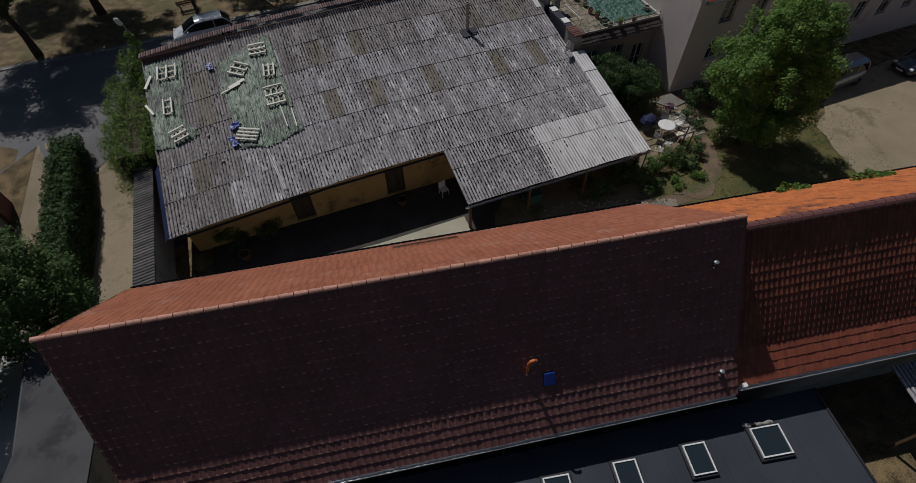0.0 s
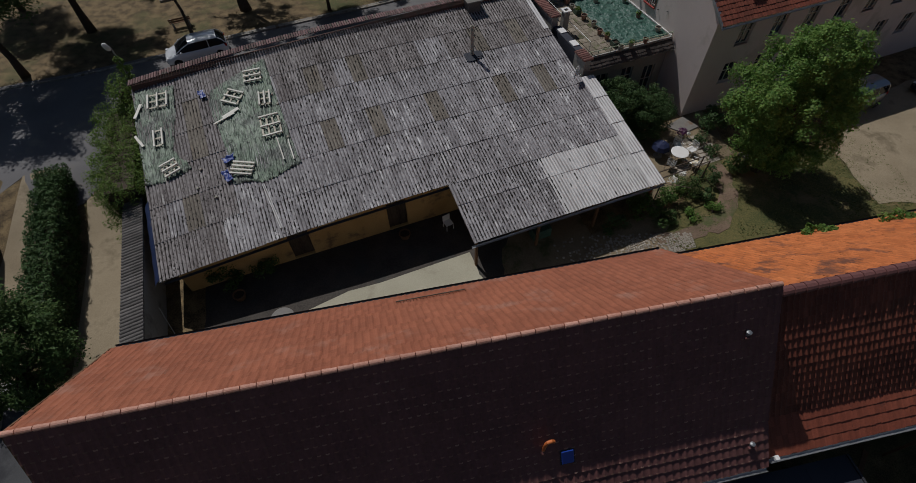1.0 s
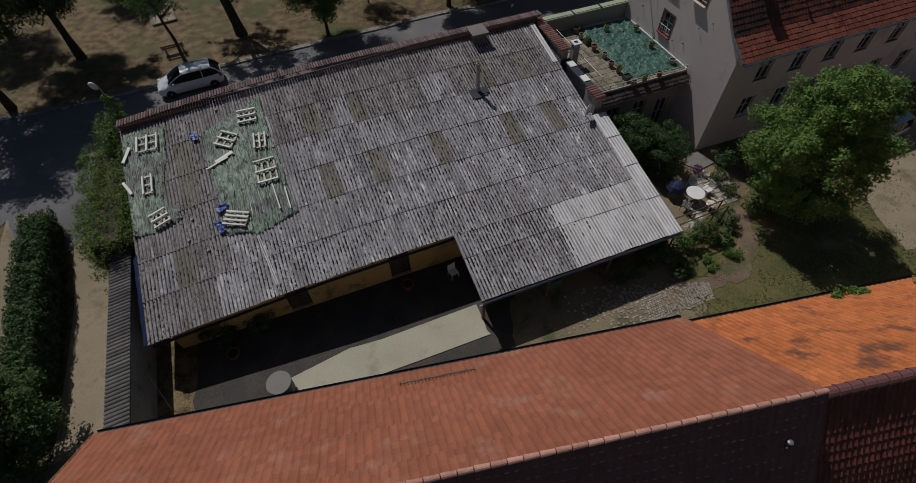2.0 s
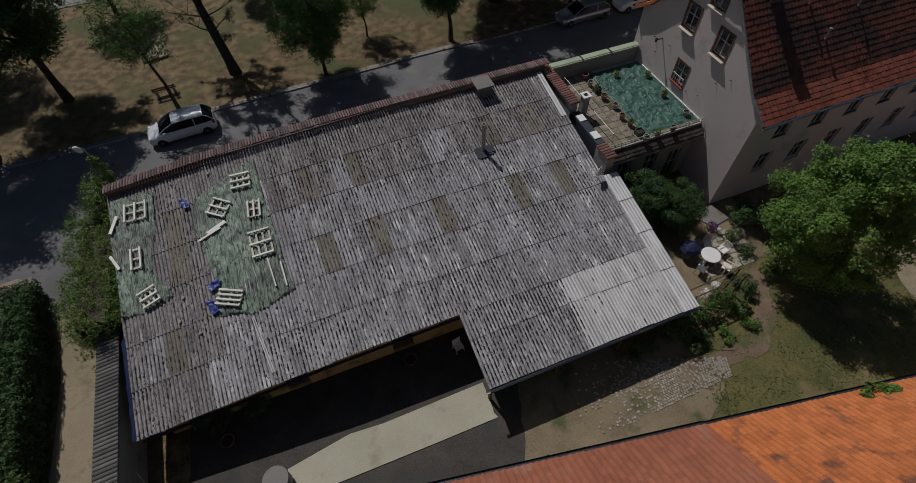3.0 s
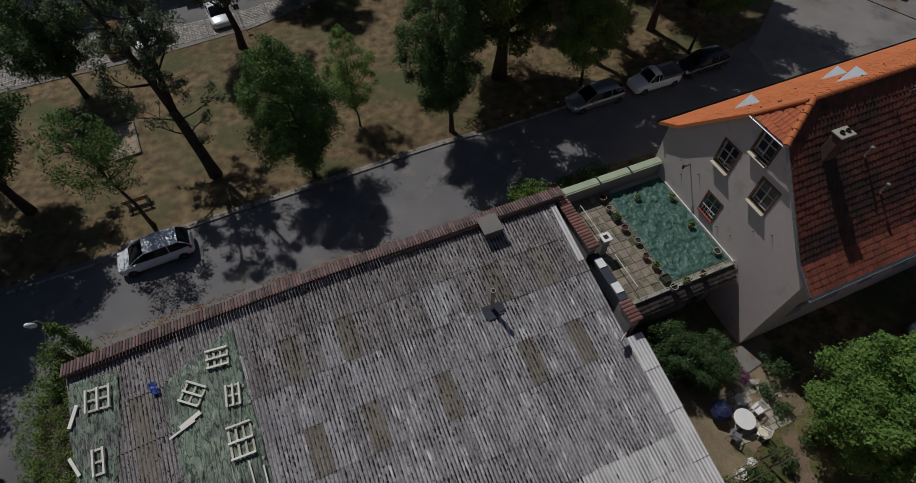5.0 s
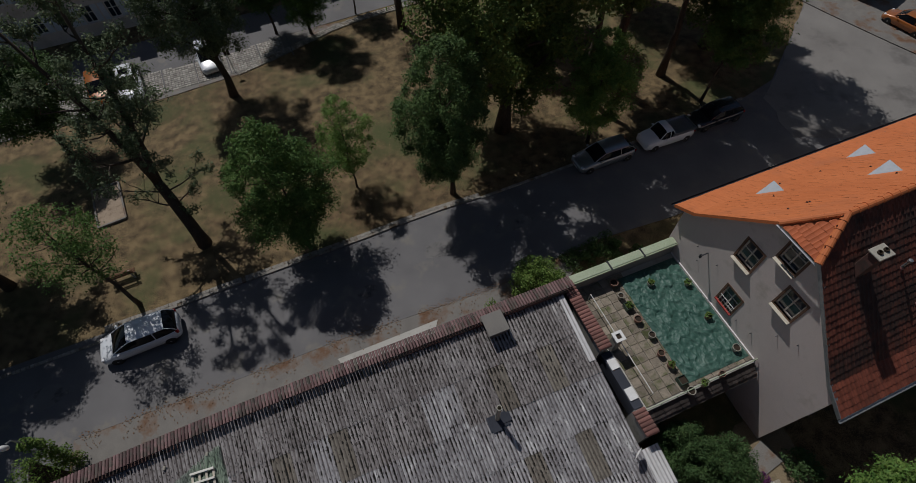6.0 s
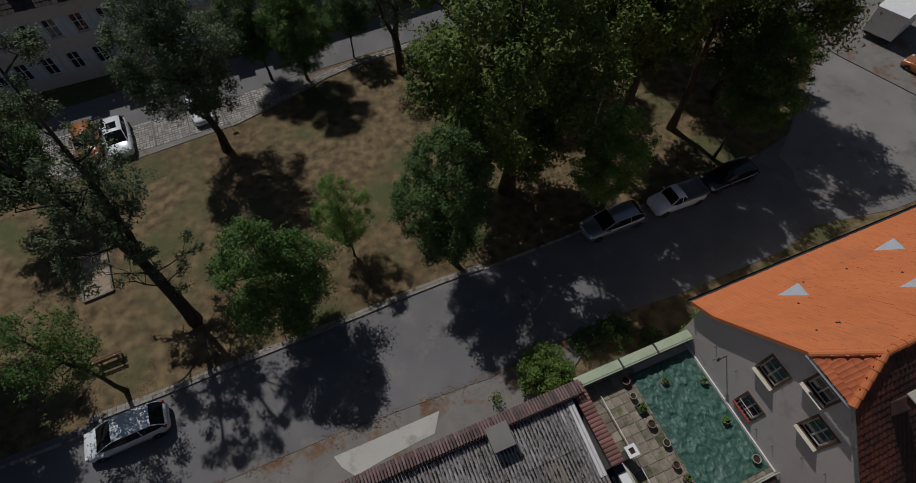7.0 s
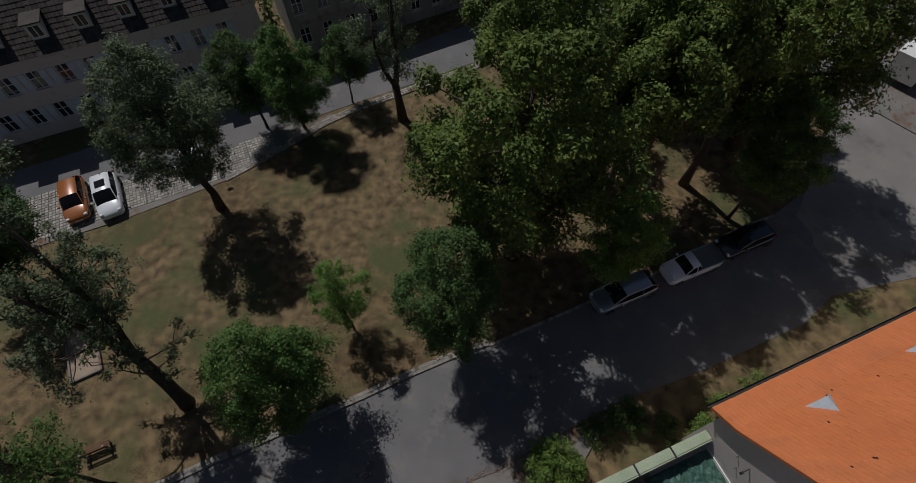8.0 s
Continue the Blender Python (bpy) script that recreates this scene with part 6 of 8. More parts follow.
# ---- trees ----
tree(-10.15, 42.55, 10.2, 3.2, "young street tree with a dense oval green crown", "leaf_linden", 12, 0.13, 0.14, (-0.15, 0.3), point=0.45)
tree(-7.4, 47.4, 7.7, 1.9, "slender young tree with a light open crown", "leaf_bright", 13, 0.07, 0.2, (-0.05, 0.5), cover=0.34, leaf_size=0.055, holes=0.25)
tree(-0.6, 46.45, 12.6, 3.1, "street tree with a dense dark green crown", "leaf_dark", 14, 0.17, 0.2, (-0.5, -0.5), cover=0.74)
tree(3.4, 52.6, 19.8, 5.9, "huge old oak with a broad yellowish green crown", "leaf_oak", 15, 0.5, 0.13, (-0.2, 0.2), lobe=0.2, lobes=0.85, cover=1.05, tight=0.13, leaf_size=0.12, ragged_by=0.5, point=0.1, holes=0.12)
tree(9.65, 50.85, 10.1, 2.6, "young street tree with a round crown", "leaf_bright", 16, 0.12, 0.3, (-0.9, -1.7))
tree(12.5, 57.6, 17.6, 5.0, "large dark park tree with a spreading crown", "leaf_oak", 17, 0.5, 0.4, lobe=0.2, lobes=0.85, cover=1.05, tight=0.13, leaf_size=0.12, ragged_by=0.5, point=0.1, holes=0.12)
# this tree and the next are added to cast shade on the street
tree(10.2, 55.8, 17.2, 4.2, "tall park tree added between the oaks to shade the street", "leaf_oak", 46, 0.35, 0.55, lobe=0.2, lobes=0.9, cover=1.05, tight=0.13, leaf_size=0.12, ragged_by=0.5, point=0.1, holes=0.12)
tree(17.1, 58.2, 17.0, 3.5, "tall dark park tree added to shade the street corner", "leaf_oak", 47, 0.3, 0.7, lobe=0.2, lobes=0.8, cover=0.6, tight=0.13, leaf_size=0.12, ragged_by=0.5, point=0.1, holes=0.3)
tree(22.0, 61.8, 17.0, 6.6, "large dark park tree with a spreading crown", "leaf_oak", 18, 0.5, 0.16, lobe=0.2, lobes=0.85, cover=1.05, tight=0.13, leaf_size=0.12, ragged_by=0.5, point=0.1, holes=0.12)
tree(17.3, 68.8, 17.0, 5.2, "large dark park tree with a spreading crown", "leaf_dark", 45, 0.45, 0.16, lobe=0.2, lobes=0.8, cover=1.05, tight=0.13, leaf_size=0.12, ragged_by=0.5, point=0.1)
tree(6.2, 66.8, 16.0, 5.0, "large dark park tree behind the oak", "leaf_oak", 42, 0.4, 0.18, lobe=0.2, lobes=0.8, cover=1.05, tight=0.13, leaf_size=0.12, ragged_by=0.5, point=0.1)
tree(19.4, 54.8, 10.6, 2.8, "young street tree with a leaning trunk", "leaf_linden", 19, 0.12, 0.3, (1.5, 0.6))
tree(-18.3, 57.8, 14.0, 4.2, "tall park tree with a dark open crown", "leaf_grey", 20, 0.3, 0.28, (0.1, 0.2), lobe=0.16, cover=0.55, leaf_size=0.085, holes=0.2, ragged_by=0.5)
tree(-16.1, 66.1, 8.8, 2.7, "dark green tree beside the parking strip", "leaf_dark", 21, 0.12, 0.26, (-0.4, 0.3))
tree(-12.9, 65.9, 9.8, 3.2, "dense green tree with a pointed crown", "leaf_linden", 22, 0.13, 0.16, (0.4, -0.8), point=0.55)
tree(-9.1, 68.8, 7.2, 2.1, "small dark tree on a thin stem", "leaf_dark", 23, 0.08, 0.28, (0.3, 0.6), cover=0.50, holes=0.2, ragged_by=0.5)
tree(-20.1, 38.8, 9.4, 2.5, "leafy street tree beside the bench", "leaf_linden", 25, 0.14, 0.42, (-0.4, 0.0), cover=0.24, holes=0.36, ragged_by=0.5)
tree(-28.7, 40.4, 14.0, 4.6, "large dark street tree", "leaf_dark", 26, 0.3, 0.25, (-0.3, 0.6), lobe=0.17, cover=0.8, leaf_size=0.095, holes=0.0)
tree(-29.5, 52.0, 9.0, 3.4, "dark park tree at the parking strip", "leaf_dark", 27, 0.2, 0.28, leaf_size=0.085)
tree(-36.0, 44.0, 10.0, 4.0, "dark broad park tree in grass", "leaf_dark", 43, 0.22, 0.25, cover=0.50, leaf_size=0.095)
tree(-31.0, 34.5, 13.0, 5.0, "dark street tree over the pavement", "leaf_dark", 44, 0.26, 0.28, lobe=0.17, cover=0.8, leaf_size=0.105, holes=0.0)
tree(18.35, 24.35, 9.5, 3.35, "bright green garden tree with a full feathery crown", "leaf_bright", 37, 0.22, 0.1, (0.0, 0.2), lobe=0.16, lobes=1.3, cover=0.8, leaf_size=0.075, point=0.25, ragged_by=0.5, holes=0.04, tight=0.17)
tree(-19.9, 11.9, 6.4, 3.4, "broad dark walnut tree beside the barn", "leaf_dark", 29, 0.2, 0.05, (0, 0), leaf_size=0.075)
tree(-21.8, 8.6, 6.0, 3.0, "broad dark walnut tree beside the barn", "leaf_dark", 30, 0.2, 0.1, leaf_size=0.075, holes=0.15)

# a tall tree at the far road, forked low and sparsely leaved
forked = thing("tree", Matrix.Translation((-4.6, 66.4, 0)), "tall forked tree with a sparse crown", "tree", "trees")
bm = tube(bmesh.new(), [(0, 0, -0.1), (-0.1, 0.2, 1.6), (-0.25, 0.3, 3.4)], [0.46, 0.34, 0.3], 10)
tube(bm, [(-0.25, 0.3, 3.3), (0.15, 0.4, 5.4), (0.1, 0.5, 8.0), (0.35, 0.7, 11.0)], [0.28, 0.22, 0.16, 0.05], 8)
tube(bm, [(-0.25, 0.3, 3.3), (-0.9, 0.1, 5.0), (-1.3, 0.1, 7.0), (-1.2, 0.3, 9.5)], [0.2, 0.15, 0.1, 0.04], 8)
rng = random.Random(24)
heap = []
for k in range(30):
    z = rng.uniform(4.5, 11.5)
    a = 2.4 * k
    out = rng.uniform(0.6, 2.0) * (1.0 if z > 6 else 0.7)
    root = Vector((0.1 if k % 2 else -1.0, 0.4, z - 0.9))
    end = Vector((root.x + out * math.cos(a), root.y + out * math.sin(a), z))
    tube(bm, [root, root.lerp(end, 0.5) + Vector((0, 0, 0.15)), end], [0.05, 0.03, 0.01], 5)
    heap.append((*end, rng.uniform(0.35, 0.75)))
part("trunk", bm, M["bark"], forked, smooth=True)
part("crown", crown_leaves("crown", M["leaf_grey"], heap, 0.45, 0.085, 24, 0.6, 0.3), None, forked)

# the old street tree: it leans back over the park, forks high up and is thinly leaved
old = thing("street_tree", Matrix.Translation((-17.2, 43.15, 0)), "old leaning park tree with forked trunk and thin crown", "tree", "trees")
TRUNK = [Vector(p) for p in ((0.1, -0.1, -0.2), (-0.15, 0.25, 0.8), (-0.5, 0.7, 1.8), (-0.8, 1.05, 2.8), (-1.05, 1.35, 3.7), (-1.25, 1.55, 4.5))]
STEMS = [[Vector(p) for p in q] for q in (((-1.25, 1.55, 4.5), (-1.55, 1.65, 6.6), (-1.95, 1.6, 10.0), (-3.0, 1.3, 16.0)), ((-1.2, 1.5, 4.3), (-1.35, 2.4, 6.2), (-1.0, 2.7, 10.0), (-0.6, 3.1, 17.0)))]
bm = tube(bmesh.new(), TRUNK, [0.5, 0.38, 0.35, 0.33, 0.31, 0.27], 12)
for st_ in STEMS:
    tube(bm, st_, [0.25, 0.19, 0.13, 0.05], 9)
rng = random.Random(77)
limb_ends = []


def limb(start, way, length, r, depth):
    p = [start]
    d = Vector(way).normalized()
    for _ in range(4):
        d = (d + Vector((rng.uniform(-1, 1), rng.uniform(-1, 1), rng.uniform(-0.5, 0.7))) * 0.28).normalized()
        p.append(p[-1] + d * length / 4)
    tube(bm, p, [max(0.012, r * k) for k in (1, 0.85, 0.7, 0.55, 0.4)], 7 if depth else 4)
    if depth == 0:
        limb_ends.append(p[-1])
        limb_ends.append(p[3])
        return
    for k in range(3 if depth > 1 else 4):
        side = Vector((rng.uniform(-1, 1), rng.uniform(-1, 1), rng.uniform(-0.3, 0.8))).normalized()
        limb(p[rng.choice((2, 3, 4))], d * 0.6 + side, length * rng.uniform(0.45, 0.7), r * 0.42, depth - 1)


for st_ in STEMS:
    for k in range(11):
        t = 0.22 + 0.075 * k
        i = min(2, int(t * 3))
        p = st_[i].lerp(st_[i + 1], min(1.0, t * 3 - i))
        a = 2.4 * k + st_[1].y
        limb(p, (math.cos(a), math.sin(a), 0.45), (3.0 - 1.5 * t) * rng.uniform(0.7, 1.1), 0.1 * (1.1 - t * 0.6), 2)
for p, way, ln in ((TRUNK[3], (-1.0, -0.2, 0.3), 1.9), (TRUNK[3], (0.8, 0.5, 0.4), 1.4), (TRUNK[4], (1.0, 0.3, 0.4), 2.2), (TRUNK[4], (-1.0, 0.2, 0.1), 2.4), (TRUNK[2], (0.9, 0.2, 0.6), 0.9)):
    limb(p, way, ln, 0.06, 1)
part("trunk", bm, M["bark"], old, smooth=True)
part("crown", crown_leaves("crown", M["leaf_grey"], [(*e, rng.uniform(0.22, 0.42)) for e in limb_ends if rng.random() < 0.75], 0.3, 0.075, 5, 0.6, 0.25), None, old)

# ---- garden wall, hedges and the lane ----
wall = thing("garden_wall", ROT_U, "long plastered garden wall with a monopitch of grey tiles", "wall")
part("wall", boxes((-9.6, -9.0, 14.6, 31.5, -1.9, 0.95)), M["plaster_grey"], wall)
cap = half_round(1.02, 0.1, M["cap_grey"], "cap_tile")
for i in range(88):
    v = 14.6 + 0.19 * i
    part("cap_tile", cap, None, wall, m=Matrix.Translation((-9.88, v, 0.98)) @ Matrix.Rotation(radians(-9), 4, "Y"))


def hedge_thing(name, ring_u, ring_v, top, label, leaf, seed, size=0.075, per=44, step=0.42, wild=0.15, m=ROT_U):
    """A hedge or thicket: a stem core and a skin of leaf clumps over a block."""
    rng = random.Random(seed)
    ob = thing(name, m, label, "hedge")
    (u0, u1), (v0, v1) = ring_u, ring_v
    clumps = []
    v = v0
    while v <= v1:
        u = u0
        while u <= u1:
            x, y = (m @ Vector((u, v, 0))).xy
            g = level(x, y)
            t = top + wild * noise.noise((u * 0.7, v * 0.7, seed))
            edge = min(u - u0, u1 - u, v - v0, v1 - v) < step
            z = g
            while z < t:
                if z > t - step * 1.2 or edge:
                    clumps.append((u + rng.uniform(-1, 1) * wild, v + rng.uniform(-1, 1) * wild, z + 0.2, step * rng.uniform(0.6, 0.95)))
                z += step
            u += step
        v += step
    x, y = (m @ Vector(((u0 + u1) / 2, (v0 + v1) / 2, 0))).xy
    core = boxes((u0 + 0.3, u1 - 0.3, v0 + 0.3, v1 - 0.3, level(x, y) - 0.4, top - 0.35))
    part("stem", core, M["bark"], ob)
    part("foliage", leaves("foliage", M[leaf], clumps, per, size, seed, 0.9), None, ob)
    return ob


hedge_thing("clipped_hedge", (-14.5, -13.2), (19.6, 30.6), 0.9, "tall clipped dark green hedge along the lane", "leaf_hedge", 3, 0.065, 95, step=0.35, wild=0.1)
hedge_thing("ivy", (-10.7, -8.6), (25.4, 33.0), 2.3, "shaggy green climber overgrowing the garden wall", "leaf_ivy", 4, 0.05, 78, wild=0.3)
hedge_thing("ivy", (-9.6, -8.9), (32.6, 34.9), 3.2, "climber covering the lamp post at the corner", "leaf_ivy", 6, 0.065, 44, wild=0.25)

# neighbour's building at the corner of the lane
corner = thing("corner_house", ROT_U, "corner of a brick and plaster neighbour house", "house")
part("wall", boxes((-23.5, -17.8, 19.0, 26.6, -1.7, 1.7)), M["plaster_grey"], corner)
part("brick_wall", boxes((-23.2, -17.6, 26.6, 28.0, -1.7, 1.4)), M["tile_brown"], corner)
part("roof", prism(bmesh.new(), [(-23.8, 18.8), (-17.6, 18.8), (-17.6, 26.8), (-23.8, 26.8)], 1.7, lambda u, v: 1.75 + 0.25 * (-17.6 - u)), M["bitumen"], corner)

lamp = thing("street_lamp", Matrix.Translation((-20.35, 29.9, level(-20.35, 29.9))), "street lamp with a pale grey head on a thin post", "street lamp")
part("post", tube(bmesh.new(), [(0, 0, -0.2), (0, 0, 4.3), (0.02, -0.05, 4.7), (0.05, -0.2, 4.9)], [0.06, 0.045, 0.04, 0.035], 10), M["metal_grey"], lamp)
bm = lathe(bmesh.new(), [(0.05, -0.3), (0.14, -0.2), (0.18, 0.0), (0.15, 0.22), (0.06, 0.32)], 14)
bm.transform(Matrix.Translation((0.07, -0.42, 4.97)) @ Matrix.Rotation(radians(22), 4, "X") @ Matrix.Diagonal((1, 0.75, 1, 1)))
part("head", bm, M["white"], lamp, smooth=True)

vine = thing("ivy", Matrix.Translation((-20.35, 29.9, level(-20.35, 29.9))), "climber winding up the street lamp's post", "ivy")
part("stem", tube(bmesh.new(), [(0.08, 0, 0), (-0.07, 0.05, 1.5), (0.07, -0.05, 3.0), (0.0, 0.07, 4.2)], [0.03, 0.025, 0.02, 0.01], 6), M["bark"], vine)
part("foliage", leaves("foliage", M["leaf_ivy"], [(random.Random(i).uniform(-0.25, 0.25), random.Random(i + 9).uniform(-0.25, 0.25), 0.3 + 0.2 * i, 0.42 - 0.012 * i) for i in range(20)], 120, 0.065, 61), None, vine)

# ---- garden seat ----
gz = lambda x, y: level(x, y) + 0.03
TX, TY = 13.75, 25.4
table = thing("garden_table", Matrix.Translation((TX, TY, gz(TX, TY))), "round white garden table on four legs", "table")
part("tabletop", lathe(bmesh.new(), [(0.02, 0.7), (0.51, 0.7), (0.54, 0.715), (0.54, 0.735), (0.51, 0.745), (0.02, 0.745)], 32), M["white"], table)
for k in range(4):
    a = radians(45 + 90 * k)
    part("leg", rod((0.42 * math.cos(a), 0.42 * math.sin(a), 0.71), (0.52 * math.cos(a), 0.52 * math.sin(a), 0), 0.025), M["white"], table)


def chair(x, y, turn, mat, label):
    ob = thing("garden_chair", Matrix.Translation((x, y, gz(x, y))) @ Matrix.Rotation(radians(turn), 4, "Z"), label, "chair", "chairs round the garden table")
    part("seat", boxes((-0.24, 0.24, -0.23, 0.23, 0.42, 0.45), bevel=0.01), M[mat], ob)
    back = part("backrest", tube(bmesh.new(), [(-0.22, 0.24, 0.44), (-0.22, 0.25, 0.9), (-0.17, 0.25, 0.95), (0.17, 0.25, 0.95), (0.22, 0.25, 0.9), (0.22, 0.24, 0.44)], [0.02] * 6, 6), M[mat], ob)
    for i in range(5):
        part("back_slat", boxes((-0.18 + 0.08 * i, -0.14 + 0.08 * i, 0.235, 0.247, 0.45, 0.94)), M[mat], back)
    for sx in (-0.22, 0.22):
        part("armrest", boxes((sx - 0.02, sx + 0.02, -0.2, 0.24, 0.64, 0.67)), M[mat], ob)
        for sy in (-0.2, 0.22):
            part("leg", rod((sx, sy, 0.43), (sx * 1.08, sy * 1.1, 0), 0.016, 6), M[mat], ob)


chair(14.0, 26.4, 0, "white", "white slatted garden chair at the table")
chair(14.75, 25.95, -60, "white", "white slatted garden chair at the table")
chair(14.55, 24.75, -130, "white", "white garden chair with a cushion")
chair(13.1, 24.7, 140, "metal_grey", "grey metal garden chair at the table")
cush = single("cushion", boxes((-0.2, 0.2, -0.2, 0.2, 0, 0.08), bevel=0.03), surface("cushion_cloth", (0.6, 0.52, 0.36), (0.72, 0.65, 0.5), 4), "pale yellow cushion on a garden chair", "cushion", Matrix.Translation((14.55, 24.75, gz(14.5, 24.7) + 0.45)))
par = thing("parasol", Matrix.Translation((12.7, 25.9, gz(12.7, 25.9))), "folded dark blue parasol beside the garden table", "parasol")
part("pole", rod((0, 0, 0), (0, 0, 1.2), 0.025), M["metal_grey"], par)
part("base", lathe(bmesh.new(), [(0.28, 0), (0.28, 0.05), (0.05, 0.09)], 16), M["stone_pot"], par)
bm = lathe(bmesh.new(), [(0.03, 1.15), (0.22, 1.1), (0.45, 0.95), (0.58, 0.7), (0.54, 0.7), (0.25, 1.0), (0.03, 1.08)], 8)
part("canopy", bm, plain("blue_cloth", (0.012, 0.02, 0.07), 0.8), par)


def bush(x, y, r, h, leaf, label, seed, name="bush", size=0.065, per=95, clump=0.35, z=None, group="garden shrubs"):
    rng = random.Random(seed)
    g = gz(x, y) if z is None else z
    ob = thing(name, Matrix.Translation((x, y, g)), label, "shrub", group)
    stems = bmesh.new()
    clumps = []
    n = max(5, int(16 * r * r * h / clump / 2))
    for i in range(n):
        a, q = rng.uniform(0, 6.283), rng.uniform(0, 1) ** 0.5
        zz = rng.uniform(0.15, 1.0)
        k = math.sqrt(max(0.05, 1 - (zz * 1.5 - 0.75) ** 2))
        clumps.append((math.cos(a) * q * r * k, math.sin(a) * q * r * k, zz * h, clump * rng.uniform(0.7, 1.2)))
    for c in clumps[:9]:
        tube(stems, [(0, 0, -0.05), (c[0] * 0.4, c[1] * 0.4, c[2] * 0.5), c[:3]], [0.03, 0.02, 0.008], 5)
    part("stem", stems, M["bark"], ob)
    part("foliage", leaves("foliage", M[leaf], clumps, per, size, seed), None, ob)
    return ob


bush(10.2, 28.8, 1.6, 3.2, "leaf_hedge", "large dark laurel bush under the terrace", 1, size=0.045, per=190)
bush(12.3, 28.2, 1.5, 2.9, "leaf_hedge", "large dark laurel bush under the terrace", 2, size=0.045, per=190)
bush(16.6, 28.2, 0.8, 1.6, "leaf_hedge", "grey-green bush beside the house corner", 3)
bush(15.5, 26.9, 0.45, 0.8, "leaf_hedge", "small grey-green shrub beside the seat", 4)
bush(16.1, 26.0, 0.4, 0.6, "leaf_hedge", "small rounded shrub beside the path", 5)
bush(15.1, 23.5, 0.5, 1.0, "leaf_hedge", "clipped round box ball in the garden", 6, "box_ball", per=110, clump=0.3)
bush(14.6, 22.1, 0.45, 0.9, "leaf_hedge", "clipped round box ball in the garden", 7, "box_ball", per=110, clump=0.3)
bush(13.4, 22.4, 0.7, 1.2, "leaf_dark", "dark flowering shrub beside the pergola", 8)
bush(12.2, 21.9, 0.8, 1.2, "leaf_linden", "green shrub beside the shed's canopy", 9)
bush(10.4, 21.2, 0.8, 1.3, "leaf_linden", "green shrub beside the shed's canopy", 10)
bush(8.5, 19.9, 0.5, 1.2, "leaf_hedge", "slim pale green shrub before the canopy", 11)
bush(11.4, 20.4, 0.7, 0.9, "leaf_dark", "low dark shrub on the lawn's edge", 12)
bush(13.2, 20.6, 0.6, 0.35, "leaf_bright", "low bright green plants on the lawn", 13, clump=0.25)
bush(14.6, 21.0, 0.6, 0.35, "leaf_bright", "low bright green plants on the lawn", 14, clump=0.25)
bush(16.9, 24.6, 0.7, 1.0, "leaf_dark", "dark shrub below the garden tree", 15)
for x, y, mat, r, lab in ((14.6, 27.6, "flower_purple", 0.42, "dense purple flowering plant beside the seat"), (15.0, 27.4, "flower_white", 0.14, "small white flowers beside the seat"), (12.5, 22.8, "flower_white", 0.35, "white flowering shrub on the pergola"), (13.2, 23.3, "flower_white", 0.25, "white flowering shrub on the pergola")):
    ob = thing("flowers", Matrix.Translation((x, y, gz(x, y))), lab, "flowers")
    hz = 1.0 if y < 24 else 0.45
    part("stem", tube(bmesh.new(), [(0, 0, 0), (0.03, 0, hz * 0.7)], [0.02, 0.01], 5), M["leaf_dark"], ob)
    part("blossom", leaves("blossom", M[mat], [(0, 0, hz, r), (r * 0.4, r * 0.3, hz * 0.9, r * 0.7)], 60 if r < 0.4 else 140, 0.055, int(x * 10)), None, ob)
for x, y in ((17.4, 25.0), (17.65, 24.8)):
    gl = thing("garden_globe", Matrix.Translation((x, y, gz(x, y))), "pale globe lamp on a short stem", "garden lamp", "garden globes")
    part("stem", rod((0, 0, 0), (0, 0, 0.6), 0.03), M["metal_grey"], gl)
    part("globe", lathe(bmesh.new(), [(0.03, 0.55), (0.12, 0.6), (0.17, 0.72), (0.12, 0.84), (0.03, 0.88)], 14), M["stone_pot"], gl, smooth=True)
perg = thing("pergola", Matrix.Identity(4), "low dark wooden pergola beside the shed", "pergola")
for a, b in (((11.2, 22.4), (14.2, 23.6)), ((11.4, 22.0), (14.4, 23.2))):
    part("beam", tube(bmesh.new(), [(*a, 0.55), (*b, 0.55)], [0.035, 0.035], 4), M["bark"], perg)
    for p in (a, b):
        part("post", rod((*p, level(*p) - 0.1), (*p, 0.55), 0.04, 6), M["bark"], perg)
pole = single("washing_line", tube(bmesh.new(), [(11.1, 21.4, 0.75), (11.9, 21.2, 0.72), (12.6, 21.1, 0.62)], [0.018] * 3, 6), M["metal_rust"], "thin pale pole jutting from the shed eave", "pole")
seat = [mesh_of(boxes((-0.19, 0.19, -0.14, 0.14, 0, 0.06), bevel=0.012), M["cobble_yard"], "flagstone")]
fl = thing("flagstones", Matrix.Identity(4), "uneven brown flagstones beside the garden table", "paving")
rng = random.Random(21)
for i in range(9):
    for j in range(8):
        x, y = 13.4 + 0.42 * i, 24.4 + 0.34 * j + 0.14 * i
        if (x - 13.7) ** 2 + (y - 25.4) ** 2 < 9 and rng.random() < 0.8:
            part("flagstone", seat[0], None, fl, m=Matrix.Translation((x + rng.uniform(-0.03, 0.03), y + rng.uniform(-0.03, 0.03), level(x, y) + 0.025 + rng.uniform(0, 0.012))) @ Matrix.Rotation(0.35 + rng.uniform(-0.1, 0.1), 4, "Z"))
ds_ = drape([(14.0, 28.6), (15.4, 29.6), (16.3, 28.6), (15.0, 27.9)], 0.12, 1.0, 0.2)
